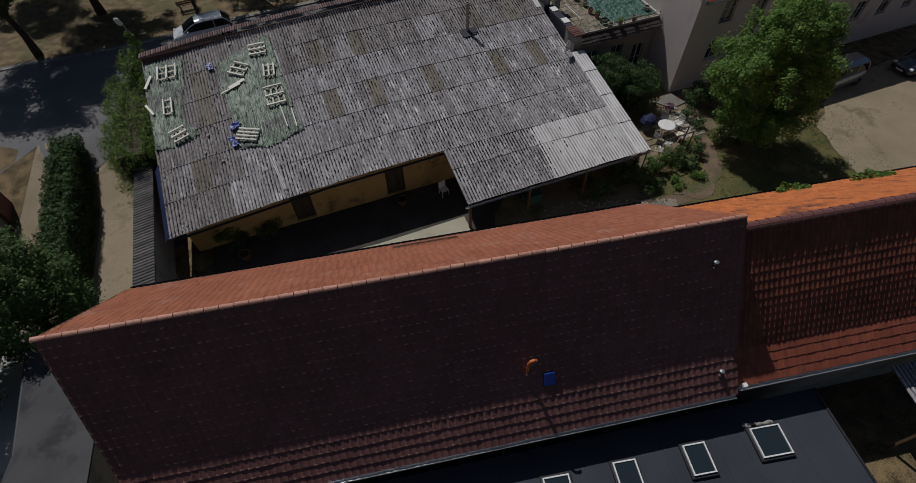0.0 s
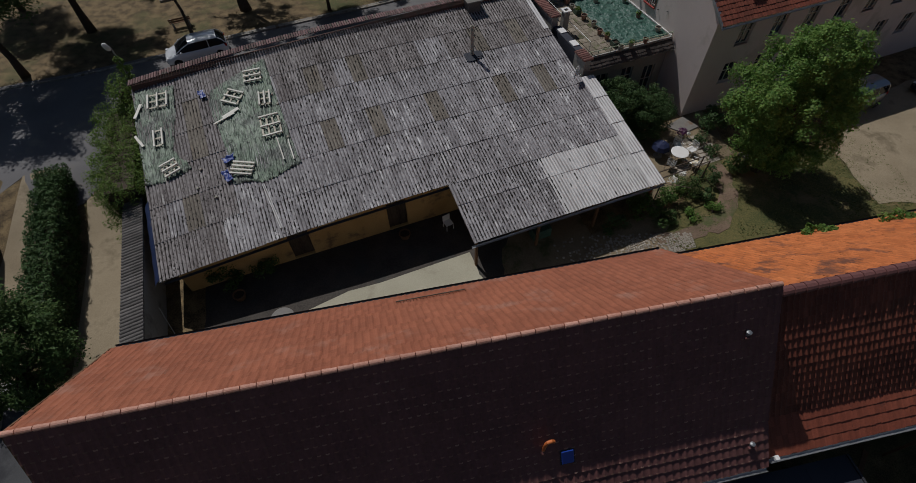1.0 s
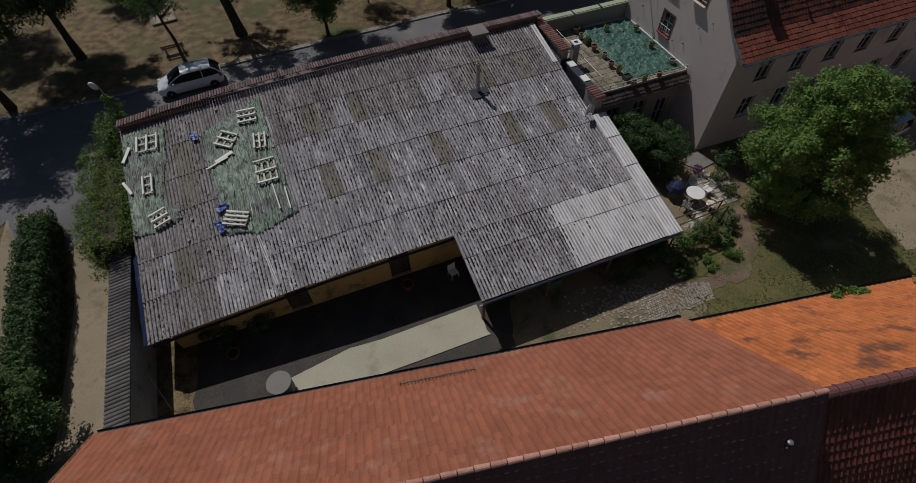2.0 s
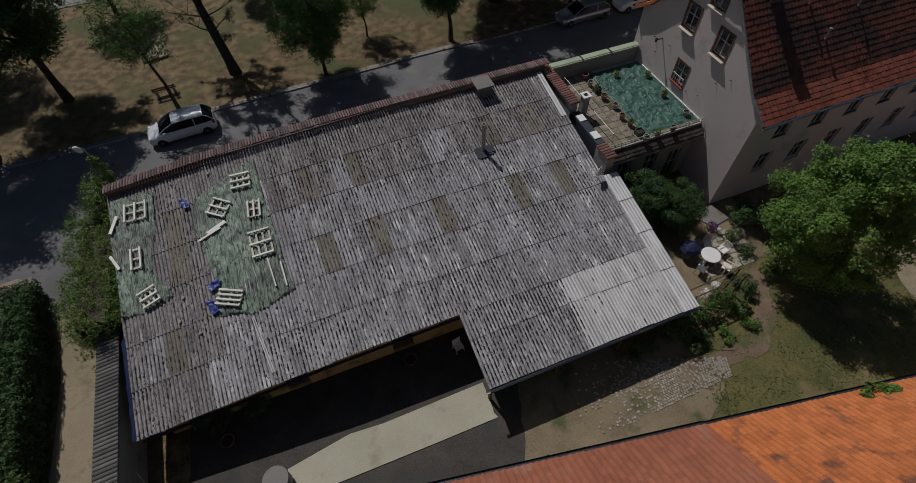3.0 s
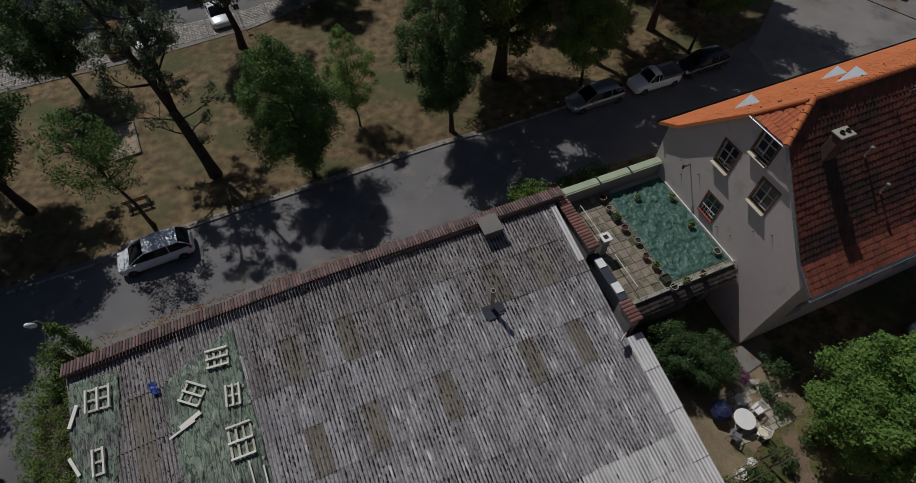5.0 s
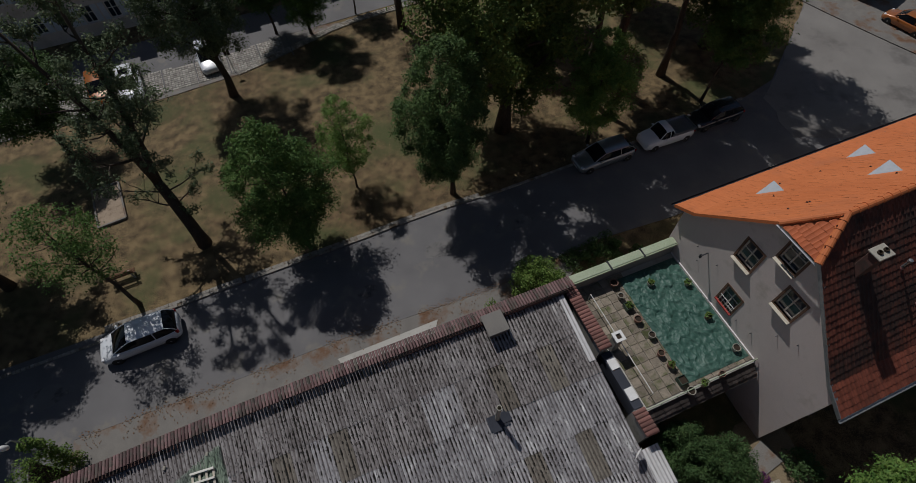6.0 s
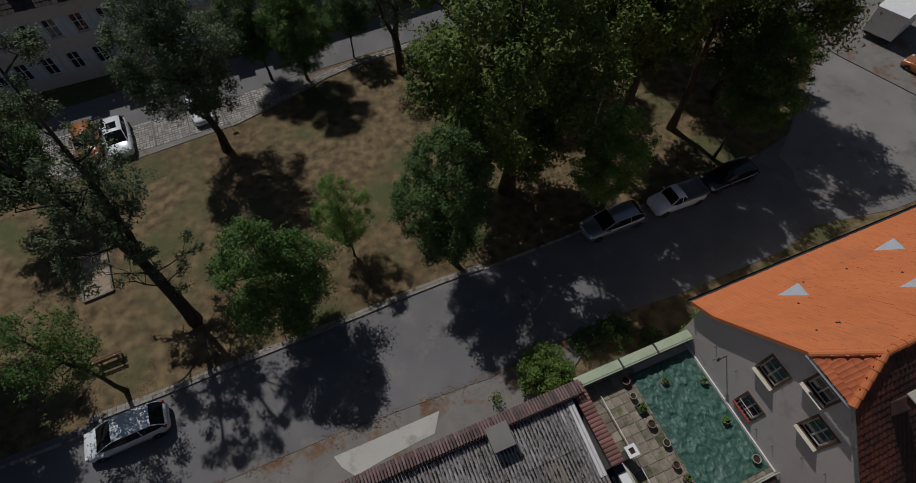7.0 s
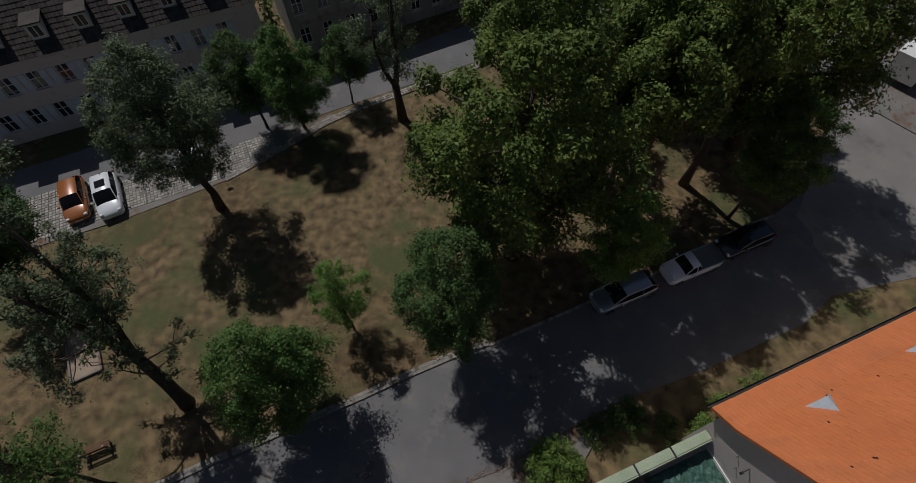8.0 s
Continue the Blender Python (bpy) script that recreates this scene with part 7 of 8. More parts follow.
single("stone_step", ds_, M["paving"], "grey stone slab at the house corner", "slab")

# ---- courtyard things ----
bt = thing("water_barrel", Matrix.Translation((-8.75, 14.3, level(-8.75, 14.3) + 0.05)), "tall round water barrel with a grey lid", "barrel")
part("body", lathe(bmesh.new(), [(0.45, 0), (0.52, 0.3), (0.53, 0.8), (0.5, 1.1)], 24), M["black"], bt)
part("lid", lathe(bmesh.new(), [(0.55, 1.1), (0.57, 1.12), (0.56, 1.16), (0.02, 1.18)], 28), M["asphalt_pale"], bt)
cc = thing("yard_chair", Matrix.Translation((-0.75, 20.5, level(-1, 20) + 0.03)) @ Matrix.Rotation(radians(30), 4, "Z"), "pale plastic chair against the shed wall", "chair")
part("seat", boxes((-0.23, 0.23, -0.22, 0.22, 0.42, 0.45), bevel=0.01), M["white"], cc)
part("backrest", boxes((-0.23, 0.23, 0.2, 0.24, 0.45, 0.9), bevel=0.015), M["white"], cc)
for sx in (-0.2, 0.2):
    for sy in (-0.19, 0.2):
        part("leg", rod((sx, sy, 0.43), (sx * 1.1, sy * 1.1, 0), 0.02, 6), M["white"], cc)
bush(-12.6, 17.4, 0.9, 1.1, "leaf_dark", "dark shrub along the shed wall", 31)
bush(-10.6, 17.9, 0.8, 0.9, "leaf_dark", "dark shrub along the shed wall", 32)
for x, y in ((-11.6, 16.2), (-3.2, 19.9)):
    wp = thing("yard_tub", Matrix.Translation((x, y, level(x, y) + 0.03)), "round weathered tub in the courtyard", "tub", "courtyard tubs")
    part("bowl", lathe(bmesh.new(), [(0.24, 0), (0.33, 0.32), (0.33, 0.38), (0.28, 0.38), (0.26, 0.28)], 16), M["wood_brown"], wp)
    part("soil", lathe(bmesh.new(), [(0.25, 0.26), (0.28, 0.3), (0.02, 0.32)], 14), M["soil"], wp)
single("leaning_pole", rod((-13.9, 13.6, level(-13.9, 13.6)), (-14.4, 14.6, 0.4), 0.013, 6), M["metal_grey"], "thin pale pole leaning in the courtyard", "pole")
single("green_cover", drape([(4.0, 19.3), (5.0, 19.7), (4.8, 20.3), (3.8, 19.9)], 0.7, 0.3, 0.7), M["tarp_teal"], "green plastic cover under the canopy", "cover")

# plants on the low barn's roof
for u, v, s in ((18.6, 13.15, 1), (22.6, 12.95, 1.25)):
    z = 2.55 + (13.4 - v) * 0.9
    m = ROT_B @ Matrix.Translation((u, v, z))
    ob = thing("roof_weeds", m, "tuft of green weeds growing on roof tiles", "weeds")
    part("stem", tube(bmesh.new(), [(0, 0, -0.02), (0, 0, 0.15)], [0.02, 0.01], 5), M["leaf_dark"], ob)
    cl = [(random.Random(i + int(u)).uniform(-0.8, 0.8) * s, random.Random(i * 3 + 1).uniform(-0.25, 0.25), 0.08, 0.22 * s) for i in range(8)]
    part("foliage", leaves("foliage", M["leaf_bright"], cl, 70, 0.09, int(u)), None, ob)

# ---- vehicles ----
def loft(bm, sections):
    rings = [[bm.verts.new(p) for p in s] for s in sections]
    n = len(rings[0])
    for a, b in zip(rings, rings[1:]):
        for k in range(n):
            bm.faces.new((a[k], a[(k + 1) % n], b[(k + 1) % n], b[k]))
    bm.faces.new(rings[0][::-1])
    bm.faces.new(rings[-1])
    return bm


def car(x, y, turn, paint, label, length=4.1, width=1.72, height=1.5, z=None, cabin=(0.24, 0.42, 0.84, 0.97), sunroof=False, group="parked cars"):
    """A parked car that looks along +x. cabin: where windscreen foot, roof front, roof rear and rear foot lie along the length from the front."""
    ob = thing("car", Matrix.Translation((x, y, (level(x, y) if z is None else z) + 0.04)) @ Matrix.Rotation(radians(turn), 4, "Z"), label, "car", group)
    L, W, H = length / 2, width / 2, height
    belt = H * 0.62

    def sec(t, w, zb, zt):
        px = L - t * length
        dz = zt - zb
        half = [(w * 0.9, zb), (w, zb + dz * 0.2), (w * 1.01, zb + dz * 0.55), (w * 0.975, zb + dz * 0.8), (w * 0.9, zb + dz * 0.94), (w * 0.72, zt), (w * 0.35, zt + 0.025)]
        return [(px, -a, b) for a, b in half] + [(px, a, b) for a, b in half[::-1]]

    hood = [(0, 0.55, 0.36, 0.5), (0.008, 0.7, 0.27, 0.58), (0.03, 0.84, 0.22, 0.66), (0.07, 0.93, 0.2, belt - 0.2), (0.13, 0.98, 0.2, belt - 0.12)]
    mid = [(cabin[0] + 0.02, 1.0, 0.2, belt - 0.02), (0.5, 1.0, 0.2, belt + 0.01), (0.75, 1.0, 0.2, belt + 0.02)]
    tail = [(0.9, 0.97, 0.2, belt + 0.01), (0.95, 0.92, 0.22, belt - 0.02), (0.98, 0.84, 0.25, belt - 0.08), (0.994, 0.72, 0.3, belt - 0.18), (1, 0.58, 0.36, belt - 0.3)]
    part("body", loft(bmesh.new(), [sec(t, W * k, zb, zt) for t, k, zb, zt in hood + mid + tail]), M[paint], ob, smooth=True)
    f0, f1, r1, r0 = (L - t * length for t in cabin)
    up = H - belt
    stations = [(f0, 0.0, 0.8), (f0 + (f1 - f0) * 0.5, 0.58, 0.86), (f1, 0.95, 0.89), (f1 + (r1 - f1) * 0.3, 1.0, 0.9), (f1 + (r1 - f1) * 0.65, 0.99, 0.9), (r1, 0.93, 0.87), (r1 + (r0 - r1) * 0.55, 0.6, 0.83), (r0, 0.0, 0.76)]
    grid = []
    for px, k, wb in stations:
        h, wt = belt - 0.03 + (up + 0.03) * k, W * (wb - 0.2 * k)
        e = belt - 0.03 + (h - belt + 0.03) * 0.86
        grid.append([(px, -W * wb, belt - 0.03), (px, -wt - 0.02, e), (px, -wt * 0.82, h), (px, 0, h + 0.02 * k), (px, wt * 0.82, h), (px, wt + 0.02, e), (px, W * wb, belt - 0.03)])
    glass, roof = bmesh.new(), bmesh.new()
    for bm, pick in ((glass, lambda i, j: i in (0, 1, 5, 6) or j in (0, 5)), (roof, lambda i, j: i in (2, 3, 4) and 0 < j < 5)):
        vs = [[bm.verts.new(p) for p in row] for row in grid]
        for i in range(len(grid) - 1):
            for j in range(6):
                if pick(i, j):
                    bm.faces.new((vs[i][j], vs[i + 1][j], vs[i + 1][j + 1], vs[i][j + 1]))
        bmesh.ops.delete(bm, geom=[v for v in bm.verts if not v.link_faces], context="VERTS")
        bmesh.ops.remove_doubles(bm, verts=bm.verts[:], dist=0.001)
        bmesh.ops.recalc_face_normals(bm, faces=bm.faces[:])
    for v in roof.verts:
        v.co.z += 0.006
    part("glazing", glass, M["car_glass"], ob, smooth=True)
    part("roof", roof, M[paint], ob, smooth=True)
    for s in (1, -1):
        k = 0 if s < 0 else 6
        q = 1 if s < 0 else 5
        for line in ((0, 1, 2), (7, 6, 5)):
            part("pillar", tube(bmesh.new(), [grid[line[0]][k], grid[line[1]][q], grid[line[2]][q]], [0.035, 0.035, 0.03], 5), M[paint], ob)
        part("pillar", tube(bmesh.new(), [grid[4][k], grid[4][q]], [0.03, 0.028], 5), M[paint], ob)
        part("roof_edge", tube(bmesh.new(), [grid[i][q] for i in (2, 3, 4, 5)], [0.03] * 4, 5), M[paint], ob)
        part("mirror", boxes((f0 - 0.42, f0 - 0.28, s * (W + 0.06) - 0.09, s * (W + 0.06) + 0.09, belt, belt + 0.13), bevel=0.03), M[paint], ob)
        part("headlight", boxes((L - 0.33, L - 0.12, s * W * 0.7 - 0.13, s * W * 0.7 + 0.13, belt - 0.36, belt - 0.2), bevel=0.04), M["lamp_lens"], ob)
        part("taillight", boxes((-L + 0.05, -L + 0.22, s * W * 0.78 - 0.09, s * W * 0.78 + 0.09, belt - 0.26, belt - 0.03), bevel=0.03), M["red_lens"], ob)
        for px in (L - 0.78, -L + 0.72):
            m = Matrix.Translation((px, s * (W - 0.09), 0.31)) @ Matrix.Rotation(radians(90), 4, "X")
            tyre = lathe(bmesh.new(), [(0.2, -0.1), (0.29, -0.1), (0.32, -0.05), (0.32, 0.05), (0.29, 0.1), (0.2, 0.1)], 20)
            wh = part("wheel", tyre, M["rubber"], ob, m=m)
            part("rim", lathe(bmesh.new(), [(0.03, -0.105), (0.1, -0.09), (0.2, -0.1), (0.2, 0.1), (0.1, 0.09), (0.03, 0.105)], 12), M["metal_grey"], wh)
    part("plate", boxes((L - 0.02, L + 0.01, -0.26, 0.26, 0.36, 0.47)), M["white"], ob)
    if sunroof:
        part("sunroof", boxes((-0.75, 0.0, -0.36, 0.36, H - 0.02, H + 0.035), bevel=0.01), M["car_glass"], ob)
    return ob


car(-18.95, 36.35, 203, "car_white", "small white family car parked at the kerb", 4.4, 1.8, 1.52, cabin=(0.19, 0.42, 0.87, 0.98))
car(10.35, 49.0, 200.5, "car_silver", "silver estate car parked below the trees", 4.6, 1.75, 1.45)
pk = car(15.3, 50.75, 199.5, "car_white", "white pickup truck parked below the trees", 4.2, 1.65, 1.55, cabin=(0.26, 0.36, 0.5, 0.56))
part("load_bed", boxes((-1.95, 0.0, -0.7, 0.7, 0.97, 1.02), (-1.98, -1.92, -0.74, 0.74, 0.95, 1.2), (-1.98, 0.0, 0.7, 0.76, 0.95, 1.2), (-1.98, 0.0, -0.76, -0.7, 0.95, 1.2)), M["car_silver"], pk, "open load bed")
car(19.6, 52.6, 200, "car_dark", "black car parked in deep shade", 4.3, 1.75, 1.45)
car(-29.3, 58.7, 296, "car_orange", "orange car parked nose in at the park", 4.2, 1.75, 1.5)
car(-26.9, 59.0, 296, "car_white", "white car with a sunroof parked at the park", 4.3, 1.8, 1.55, sunroof=True)
car(-21.3, 62.3, 296, "car_white", "white car parked below a tree", 4.1, 1.75, 1.45)
car(-33.4, 57.0, 296, "car_dark", "dark car parked at the park", 4.2, 1.75, 1.45)
car(27.0, 30.2, 203, "car_silver", "silver van parked in the yard's shade", 4.4, 1.75, 1.8, cabin=(0.16, 0.3, 0.93, 0.99))
car(34.3, 32.0, 203, "car_dark", "dark blue car parked in the yard's shade", 4.4, 1.75, 1.5)
car(40.2, 63.2, 120, "car_orange", "orange red car beside the delivery trailer", 4.0, 1.7, 1.45)
tr = thing("trailer", Matrix.Translation((40.0, 69.5, 0.04)) @ Matrix.Rotation(radians(38), 4, "Z"), "white box trailer with a bright roof", "trailer")
part("box", boxes((-2.6, 2.6, -1.3, 1.3, 0.7, 2.9), bevel=0.04), M["white"], tr)
part("roof", boxes((-2.62, 2.62, -1.32, 1.32, 2.9, 2.96)), M["white"], tr)
for px in (-1.4, 1.4):
    for s in (1, -1):
        part("wheel", lathe(bmesh.new(), [(0.1, -0.12), (0.42, -0.12), (0.45, 0), (0.42, 0.12), (0.1, 0.12)], 18), M["rubber"], tr, m=Matrix.Translation((px, s * 1.1, 0.45)) @ Matrix.Rotation(radians(90), 4, "X"))
part("chassis", boxes((-2.5, 2.9, -0.4, 0.4, 0.5, 0.7)), M["metal_dark"], tr)


def bench(x, y, turn):
    ob = thing("park_bench", Matrix.Translation((x, y, level(x, y))) @ Matrix.Rotation(radians(turn), 4, "Z"), "dark wooden park bench on the dry grass", "bench")
    for i in range(3):
        part("seat_slat", boxes((-0.8, 0.8, -0.22 + 0.15 * i, -0.1 + 0.15 * i, 0.43, 0.47), bevel=0.008), M["wood_brown"], ob)
    for i in range(2):
        part("back_slat", boxes((-0.8, 0.8, 0.26 + 0.02 * i, 0.3 + 0.02 * i, 0.58 + 0.16 * i, 0.7 + 0.16 * i), bevel=0.008), M["wood_brown"], ob)
    for px in (-0.6, 0.6):
        part("leg", boxes((px - 0.05, px + 0.05, -0.2, -0.12, 0, 0.43), (px - 0.05, px + 0.05, 0.2, 0.28, 0, 0.84), (px - 0.04, px + 0.04, -0.12, 0.2, 0.37, 0.43)), M["plaster_grey"], ob)


bench(-21.6, 40.7, 203)
# street side shrubs
bush(4.2, 38.5, 1.65, 2.2, "leaf_ivy", "round bright shrub behind the terrace wall", 51, group="street shrubs")
bush(1.2, 37.3, 0.5, 1.5, "leaf_ivy", "thin weedy shrub at the pavement", 52, per=25, group="street shrubs")
bush(12.9, 40.0, 1.0, 1.0, "leaf_ivy", "low shrub at the house's street side", 53, group="street shrubs")
bush(14.6, 41.4, 0.9, 0.7, "leaf_ivy", "low shrub at the house's street side", 54, group="street shrubs")
bush(10.9, 40.2, 0.9, 0.8, "leaf_dark", "low dark shrub at the house's street side", 55, group="street shrubs")
bush(17.0, 42.6, 0.9, 0.6, "leaf_ivy", "low shrub at the house's street side", 56, group="street shrubs")

pit = thing("sandpit", Matrix.Identity(4), "low worn wooden frame of a sandpit in the grass", "sandpit")
for (x0, y0), (x1, y1) in zip(SAND, SAND[1:] + SAND[:1]):
    a, ln = math.atan2(y1 - y0, x1 - x0), math.hypot(x1 - x0, y1 - y0)
    part("board", boxes((0.0, ln, -0.06, 0.06, -0.1, 0.17), bevel=0.012), M["paving"], pit, m=Matrix.Translation((x0, y0, level(x0, y0))) @ Matrix.Rotation(a, 4, "Z"))
sg = thing("parking_sign", Matrix.Translation((-18.77, 60.73, level(-18.77, 60.73))) @ Matrix.Rotation(radians(25), 4, "Z"), "small traffic sign on a thin metal post", "sign")
part("post", rod((0, 0, -0.1), (0, 0, 2.2), 0.03, 8), M["metal_grey"], sg)
part("plate", boxes((-0.22, 0.22, -0.02, 0.0, 1.75, 2.2), bevel=0.005), M["metal_dark"], sg)
# two shrubs added to darken ground that lies in deep shade
bush(7.0, 40.4, 1.0, 0.9, "leaf_dark", "low dark shrub added to darken the shaded ground behind the terrace wall", 57, group="street shrubs")
bush(8.9, 41.0, 1.1, 1.0, "leaf_dark", "low dark shrub added to darken the shaded ground behind the terrace wall", 58, group="street shrubs")

# ---- houses across the park ----
def terrace_row(x, y, turn, length, storeys, depth, label, roof_mat, wall_mat, spacing, shutters, seed, first=0.6, roof_h=3.6, dormers=True, name="row_house"):
    """A street house seen from its front: walls with real openings, windows, shutters, tiled roof and dormers; x along the front."""
    m0 = Matrix.Translation((x, y, 0)) @ Matrix.Rotation(radians(turn), 4, "Z")
    ob = thing(name, m0, label, "house")
    H = storeys * 3.0 + 0.9
    n = int((length - 2 * first) / spacing)
    holes = [(first + spacing * i, first + spacing * i + 0.95, 1.2 + 3.0 * s, 2.75 + 3.0 * s) for i in range(n) for s in range(storeys)]
    part("front_wall", wall_holes([(0, -0.4), (length, -0.4), (length, H), (0, H)], holes, 0.35, Matrix.Identity(4)), M[wall_mat], ob)
    part("back_wall", boxes((0, length, depth - 0.35, depth, -0.4, H), (0, 0.35, 0.35, depth - 0.35, -0.4, H), (length - 0.35, length, 0.35, depth - 0.35, -0.4, H)), M[wall_mat], ob)
    part("cornice", boxes((-0.1, length + 0.1, -0.22, 0.0, H - 0.25, H + 0.02)), M["plaster_house"], ob)
    for hx0, hx1, hz0, hz1 in holes:
        win = window(ob, Matrix.Translation((hx0, 0, hz0)), hx1 - hx0, hz1 - hz0, M["white"], (1, 1), set_in=0.1)
        part("sill", boxes((-0.08, 1.03, -0.12, 0.0, -0.08, 0)), M["plaster_house"], win)
        if shutters:
            for sx in (-0.5, 0.97):
                part("shutter", boxes((sx, sx + 0.46, -0.05, -0.01, 0.0, 1.55)), M["shutter"], win)
    run = Vector((0, depth / 2, roof_h))
    rows = round(run.length / 0.4)
    part("roof_tiles", tiles("roof_tiles", M[roof_mat], (0, -0.3, H), (1, 0, 0), tuple(run.normalized()), 0.3, run.length / rows, rows, lambda j: (-0.2, length + 0.2), seed=seed), None, ob, kind="stuff")
    part("back_roof", tiles("back_roof", M[roof_mat], (0, depth + 0.3, H), (-1, 0, 0), (0, -run.normalized().y, run.normalized().z), 0.6, run.length / round(rows / 2), round(rows / 2), lambda j: (-length - 0.2, 0.2), seed=seed + 1), None, ob, kind="stuff")
    bm = bmesh.new()
    for px in (0.2, length - 0.35):
        wall_poly(bm, [(0, H), (depth, H), (depth / 2, H + roof_h - 0.25)], 0.15, Matrix(((0, 1, 0, px), (1, 0, 0, 0), (0, 0, 1, 0), (0, 0, 0, 1))))
    bmesh.ops.recalc_face_normals(bm, faces=bm.faces[:])
    part("gable", bm, M[wall_mat], ob)
    if dormers:
        k = 1.6
        while k < length - 1.5:
            z0 = H + 0.75
            dm = part("dormer", boxes((k, k + 1.15, 0.55, 2.2, z0, z0 + 1.25)), M[wall_mat], ob)
            part("dormer_roof", boxes((k - 0.15, k + 1.3, 0.35, 2.6, z0 + 1.25, z0 + 1.34)), M[roof_mat], dm)
            window(dm, Matrix.Translation((k + 0.15, 0.5, z0 + 0.15)), 0.85, 0.95, M["white"], (1, 0), set_in=0.0)
            k += spacing * 1.5
    return ob


terrace_row(-52.5, 59.2, 21.6, 39.0, 2, 8.5, "long grey house with pale shutters and a dark tiled roof", "roof_slate", "plaster_house", 2.05, True, 60)
terrace_row(-14.4, 75.2, 24.5, 30.0, 2, 8.0, "grey apartment house with rows of plain windows", "roof_slate", "plaster_grey", 2.2, False, 64, dormers=False, name="apartment_house")
ivy_clumps = [(random.Random(i).uniform(-0.4, 0.4), random.Random(i + 50).uniform(-0.3, 0.3), 0.6 + 0.28 * i, 0.5) for i in range(24)]
ob = thing("ivy_column", Matrix.Translation((-15.6, 74.3, 0)), "ivy climbing between the two houses", "ivy")
part("stem", rod((0, 0, -0.1), (0, 0, 6.5), 0.08, 6), M["bark"], ob)
part("foliage", leaves("foliage", M["leaf_ivy"], ivy_clumps, 50, 0.12, 91), None, ob)
# rolling woods that close the view behind the houses
rng = np.random.default_rng(4)
cl = []
for i in range(420):
    a = 2 * math.pi * i / 420
    r = 150 + rng.uniform(-12, 12)
    for z in (2.5, 6.0):
        cl.append((r * math.cos(a), 40 + r * math.sin(a), z, rng.uniform(3.0, 5.0)))
woods = new("far_woods", leaves("far_woods", M["leaf_dark"], cl, 40, 1.0, 9))
tagged(woods, "dark band of distant trees round the town", "woods", kind="stuff")

# ---- kerb stones and cobbles ----
def along(points, step):
    """Places at even steps along a line of (x, y), with the heading."""
    out, carry = [], 0.0
    for (x0, y0), (x1, y1) in zip(points, points[1:]):
        ln = math.hypot(x1 - x0, y1 - y0)
        d = carry
        while d < ln:
            out.append((x0 + (x1 - x0) * d / ln, y0 + (y1 - y0) * d / ln, math.atan2(y1 - y0, x1 - x0)))
            d += step
        carry = d - ln
    return out


def stone_block(w, d, h, mat, name):
    bm = boxes((-w / 2, w / 2, -d / 2, d / 2, -h * 0.5, h))
    for v in bm.verts:
        if v.co.z > 0:
            v.co.x *= 0.97
            v.co.y *= 0.97
    return mesh_of(bm, M[mat], name)


def stones_joined(name, places, w, d, h, mat, seed):
    rng = random.Random(seed)
    verts, faces = [], []
    for x, y, a in places:
        z = level(x, y)
        ca, sa = math.cos(a + rng.uniform(-0.06, 0.06)), math.sin(a)
        hh = h + rng.uniform(-0.012, 0.012)
        k = len(verts)
        for q, zz in ((1.0, z - 0.02), (0.84, z + hh)):
            for sx, sy in ((-1, -1), (1, -1), (1, 1), (-1, 1)):
                px, py = sx * w / 2 * q, sy * d / 2 * q
                verts.append((x + ca * px - sa * py, y + sa * px + ca * py, zz))
        faces += [(k + 4, k + 5, k + 6, k + 7)] + [(k + i, k + (i + 1) % 4, k + 4 + (i + 1) % 4, k + 4 + i) for i in range(4)]
    return from_arrays(name, verts, faces, M[mat])


kerb = tagged(new("kerb", stones_joined("kerb", [(x + 0.5 * math.sin(a), y - 0.5 * math.cos(a), a) for x, y, a in along(KERB[:5], 0.24)] + [(x, y, a) for x, y, a in along(KERB[12:], 0.24)], 0.22, 0.2, 0.11, "kerbstone", 1)), "kerb of pale granite setts along the park", "kerb", kind="structure")
block = stone_block(0.238, 0.212, 0.11, "kerbstone", "sett")
rng = random.Random(33)
for row in (0.1, 0.32):
    for x, y, a in along(KERB[4:13], 0.245):
        px, py = x - row * math.sin(a), y + row * math.cos(a)
        o = new("sett", block)
        o.parent = kerb
        o.matrix_basis = Matrix.Translation((px, py, 0.02 + rng.uniform(-0.012, 0.012))) @ Matrix.Rotation(a + rng.uniform(-0.06, 0.06), 4, "Z")

strip_cobbles = []
for s in range(0, 108):
    for r in range(0, 17):
        x = -39.5 + 0.93 * 0.25 * s * 1.0
        y = 52.2 + 0.385 * 0.25 * s + 0.25 * r
        x2 = x - 0.1 * r
        inside = False
        ring = parking
        for (ax, ay), (bx, by) in zip(ring, ring[1:] + ring[:1]):
            if (ay > y) != (by > y) and x2 < (bx - ax) * (y - ay) / (by - ay) + ax:
                inside = not inside
        if inside:
            strip_cobbles.append((x2, y, 0.39))
ps = tagged(new("parking_cobbles", stones_joined("parking_cobbles", strip_cobbles, 0.24, 0.24, 0.085, "cobble", 2)), "grey cobbles of the parking strip", "cobbles", kind="stuff")
far_kerb = along([(-18.3, 60.5), (-15.7, 62.4), (-11.2, 66.1), (-9.0, 67.5), (-2.4, 70.6), (8, 75.4)], 0.26)
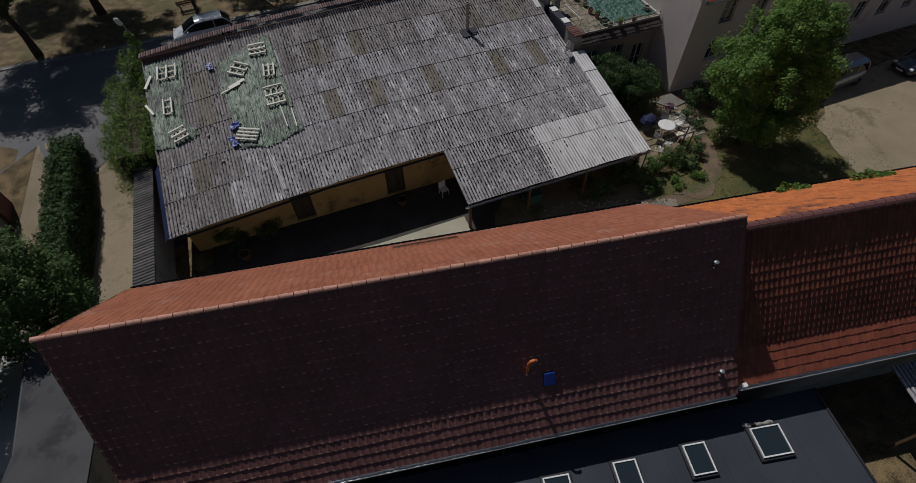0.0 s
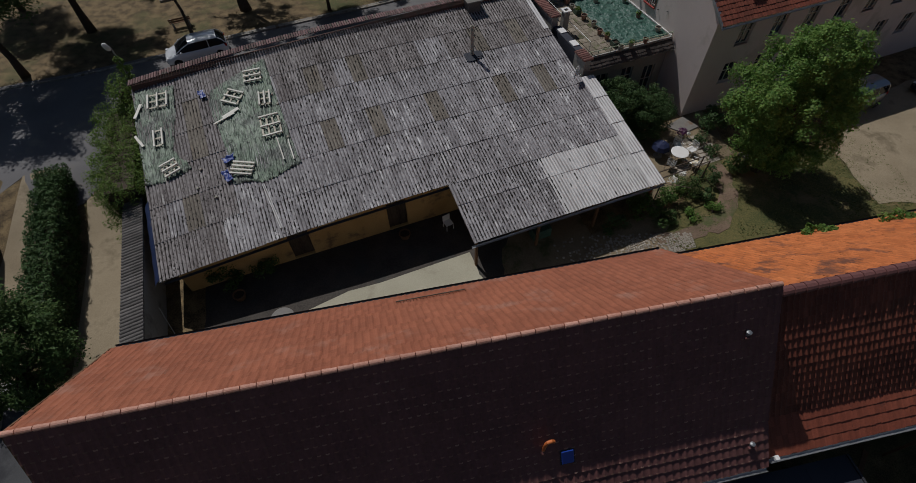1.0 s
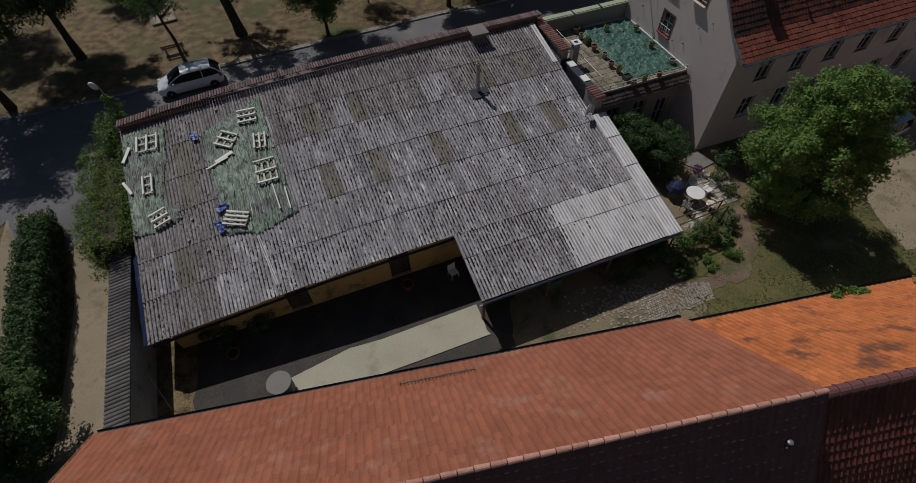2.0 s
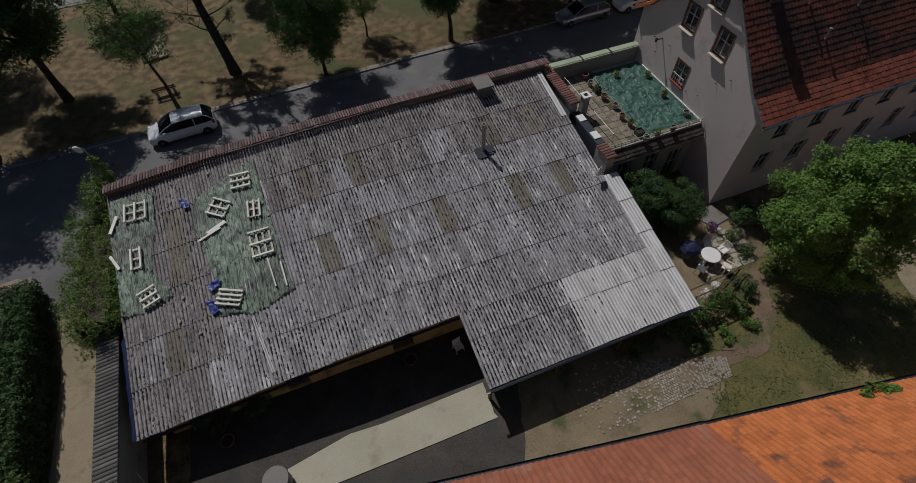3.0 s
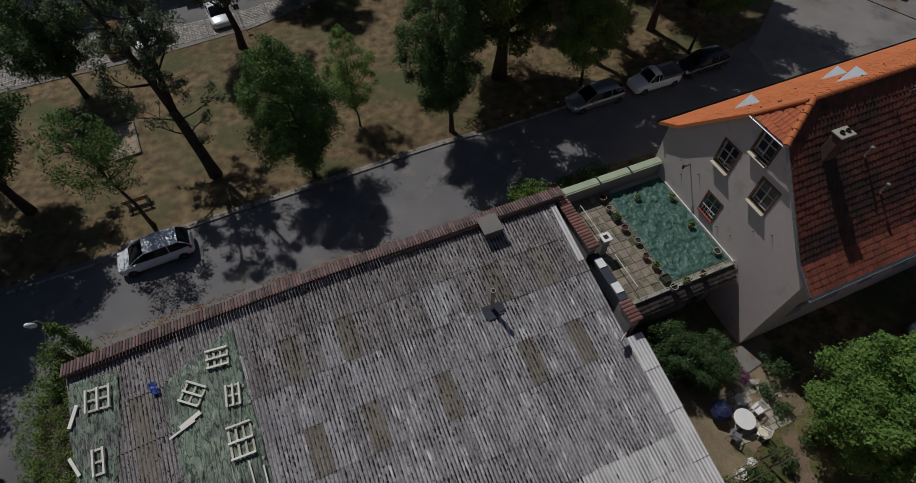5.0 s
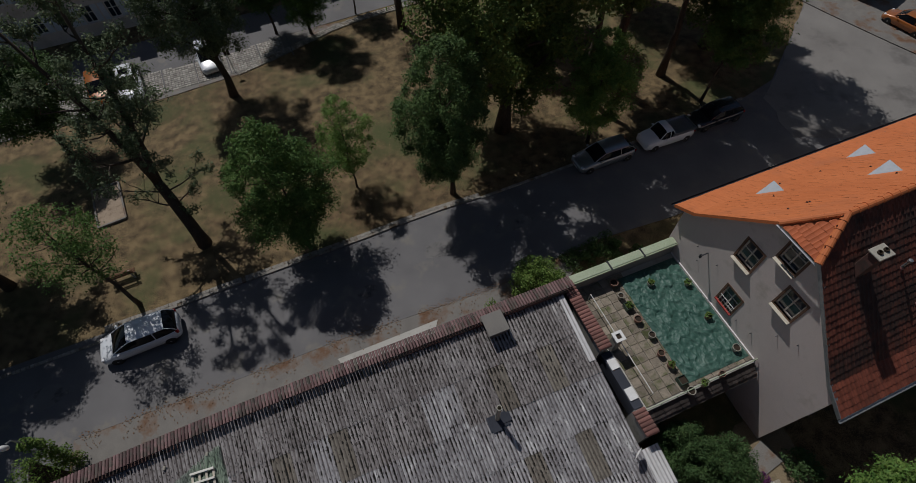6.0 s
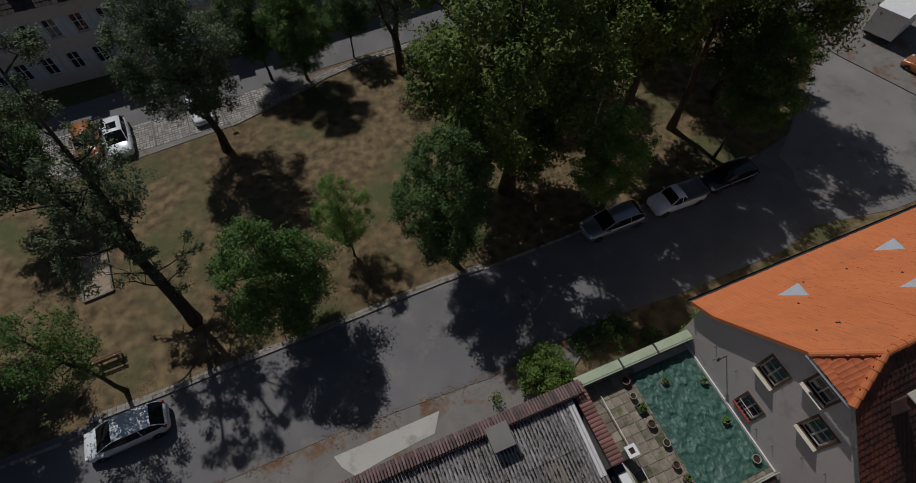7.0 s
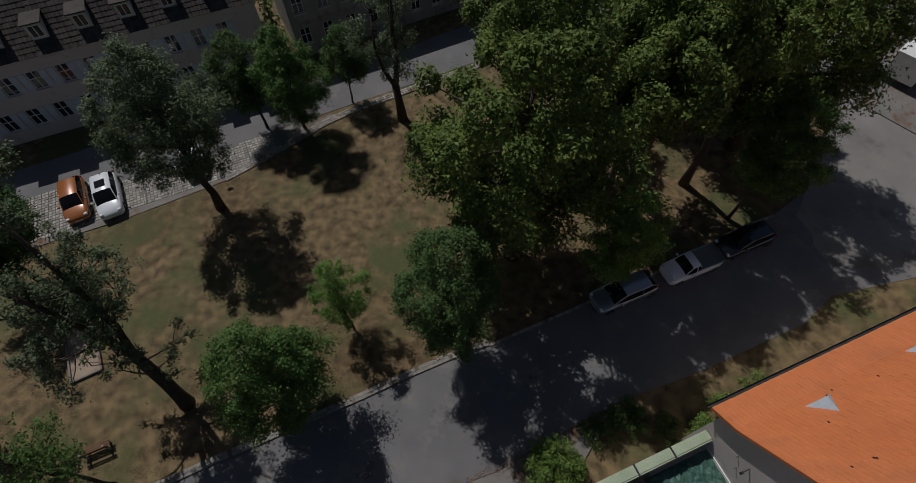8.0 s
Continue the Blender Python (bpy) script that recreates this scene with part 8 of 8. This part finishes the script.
tagged(new("far_kerb", stones_joined("far_kerb", [(x - r * math.sin(a), y + r * math.cos(a), a) for r in (0.0, 0.24, 0.48) for x, y, a in far_kerb], 0.24, 0.22, 0.11, "kerbstone", 3)), "pale sett border of the far road", "kerb", kind="structure")
for k in range(6):
    x, y = -26.6 + 2.5 * k, 57.4 + 1.08 * k
    single("bay_line", drape([(x, y), (x + 0.1, y - 0.02), (x - 1.2, y + 3.1), (x - 1.3, y + 3.08)], 0.105, 2.0, 0.05), M["asphalt"], "dark dividing line between parking bays", "line", group="bay lines")

yard_setts = thing("yard_cobbles", Matrix.Identity(4), "uneven old cobbles sunk in the yard earth", "cobbles")
cob = [stone_block(w, d, h, "cobble_yard", "cobblestone") for w, d, h in ((0.115, 0.12, 0.035), (0.1, 0.11, 0.04), (0.125, 0.13, 0.032))]
rng = random.Random(34)
placed, rest = 0, []
for i in range(62):
    for j in range(24):
        x, y = 5.0 + 0.128 * i, 15.6 + 0.145 * j + 0.05 * i
        dens = smoothstep(5.0, 10.0, x) * (0.45 + 0.55 * smoothstep(-0.3, 0.2, noise.noise((x * 0.8, y * 0.8, 1.0))))
        if y < 19.6 and rng.random() < 0.1 + 0.85 * dens:
            x, y = x + rng.uniform(-0.02, 0.02), y + rng.uniform(-0.02, 0.02)
            if placed < 290 and x > 10.2:
                placed += 1
                part("cobblestone", cob[rng.randrange(3)], None, yard_setts, m=Matrix.Translation((x, y, level(x, y) + 0.03)) @ Matrix.Rotation(0.38 + rng.uniform(-0.2, 0.2), 4, "Z"))
            else:
                rest.append((x, y, 0.38 + rng.uniform(-0.2, 0.2)))
part("cobblestones", stones_joined("cobblestones", rest, 0.11, 0.115, 0.06, "cobble_yard", 7), None, yard_setts, kind="stuff")

# ---- litter and grass in the park ----
def scatter(name, mat, spots, n, size, seed, label, category, high=0.02):
    rng = np.random.default_rng(seed)
    cl = []
    for x, y, r, share in spots:
        k = int(n * share)
        a, q = rng.uniform(0, 2 * math.pi, k), r * np.sqrt(rng.uniform(0, 1, k))
        for px, py in zip(x + q * np.cos(a), y + q * np.sin(a)):
            if KERB_SIDE(px, py):
                cl.append((px, py, level(px, py) + high + 0.02, 0.04))
    ob = new(name, leaves(name, M[mat], cl, 1, size, seed, 0.3, 2.6))
    tagged(ob, label, category, kind="stuff")


def KERB_SIDE(x, y):
    """Whether a place lies in the park, between the two roads."""
    k = np.interp(x, [p[0] for p in KERB], [p[1] for p in KERB])
    f = np.interp(x, [-40, -25.6, -18.3, -15.7, -11.2, -9.0, -2.4, 8], [51.6, 57.0, 60.5, 62.4, 66.1, 67.6, 70.4, 75.2])
    return k + 0.5 < y < f


scatter("fallen_leaves", "dead_leaf", [(-12, 44, 6, 0.3), (-3, 47.5, 5, 0.3), (-20, 44, 6, 0.2), (9, 52, 5, 0.2), (-18, 59, 4, 0.15), (-23.5, 57.2, 2.5, 0.2), (-19, 59.3, 2.5, 0.25), (-14, 62.6, 3, 0.25), (-6, 44.2, 2.5, 0.2), (0, 47, 4, 0.3)], 7000, 0.04, 3, "brown fallen leaves on the park grass", "fallen leaves")
scatter("grass_tufts", "grass_blade", [(-15, 52, 15, 0.6), (0, 55, 14, 0.4)], 9000, 0.035, 5, "dry grass tufts of the park", "grass", 0.03)
rng = np.random.default_rng(31)
cl = []
ring = lawn + lawn[:1]
for x, y, a in along(ring, 0.02):
    px, py = x + rng.normal(0, 0.35), y + rng.normal(0, 0.35)
    cl.append((px, py, level(px, py) + 0.05, 0.05))
for px, py in zip(rng.uniform(11.5, 27, 9000), rng.uniform(15.5, 27.5, 9000)):
    if noise.noise((px * 0.7, py * 0.7, 9.0)) > -0.1 and py < 19.5 + 0.55 * (px - 11.5):
        cl.append((px, py, level(px, py) + 0.05, 0.04))
tagged(new("lawn_grass", leaves("lawn_grass", M["lawn_blade"], cl, 2, 0.05, 17, 0.4, 1.2)), "short green and yellowed grass of the garden lawn", "grass", kind="stuff")
rng = np.random.default_rng(12)
cl = []
for x, y, a in along([(-20.8, 30.95), (-11.6, 34.3), (-7.7, 35.8), (-0.2, 38.2), (4.0, 40.0)], 0.022):
    o = rng.normal(0, 0.16) + (0.0 if rng.random() < 0.6 else rng.uniform(-0.9, 0.1))
    if noise.noise((x * 0.5, y * 0.5, 3.0)) > -0.25:
        px, py = x - math.sin(a) * o, y + math.cos(a) * o
        cl.append((px, py, level(px, py) + (0.13 if o < 0.0 else 0.06), 0.03))
tagged(new("gutter_leaves", leaves("gutter_leaves", M["dead_leaf"], cl, 3, 0.032, 8, 0.3, 2.6)), "reddish brown leaf litter along the pavement's edge", "fallen leaves", kind="stuff")
lean = thing("open_shelter", ROT_B @ Matrix.Translation((18.2, 2.2, 0)), "small open shelter with a corrugated roof beside the barn", "shelter")
for i in range(4):
    part("roof_sheet", sheet_mesh("roof_sheet", 0.9, 2.4, M["sheet_old"]), None, lean, m=Matrix.Translation((0.9 * i, 0, 1.15)) @ Matrix.Rotation(radians(6), 4, "X"))
for u in (0.1, 3.5):
    for v in (0.1, 2.3):
        part("post", boxes((u - 0.05, u + 0.05, v - 0.05, v + 0.05, YARD - 0.1, 1.16 + v * 0.1)), M["wood_brown"], lean)
part("beam", boxes((0, 3.6, 0.05, 0.15, 1.02, 1.14)), M["wood_brown"], lean)
for k, (u, v, a) in enumerate(((15.9, 3.6, 20), (16.4, 3.3, -15), (16.9, 4.2, 40))):
    bm = boxes((-0.9, 0.9, -0.1, 0.1, 0, 0.05), bevel=0.008)
    single("timber", bm, M["wood_brown"], "loose weathered timber lying behind the barn", "timber", ROT_B @ Matrix.Translation((u, v, YARD + 0.04 + 0.05 * k)) @ Matrix.Rotation(radians(a), 4, "Z"), group="loose timbers")
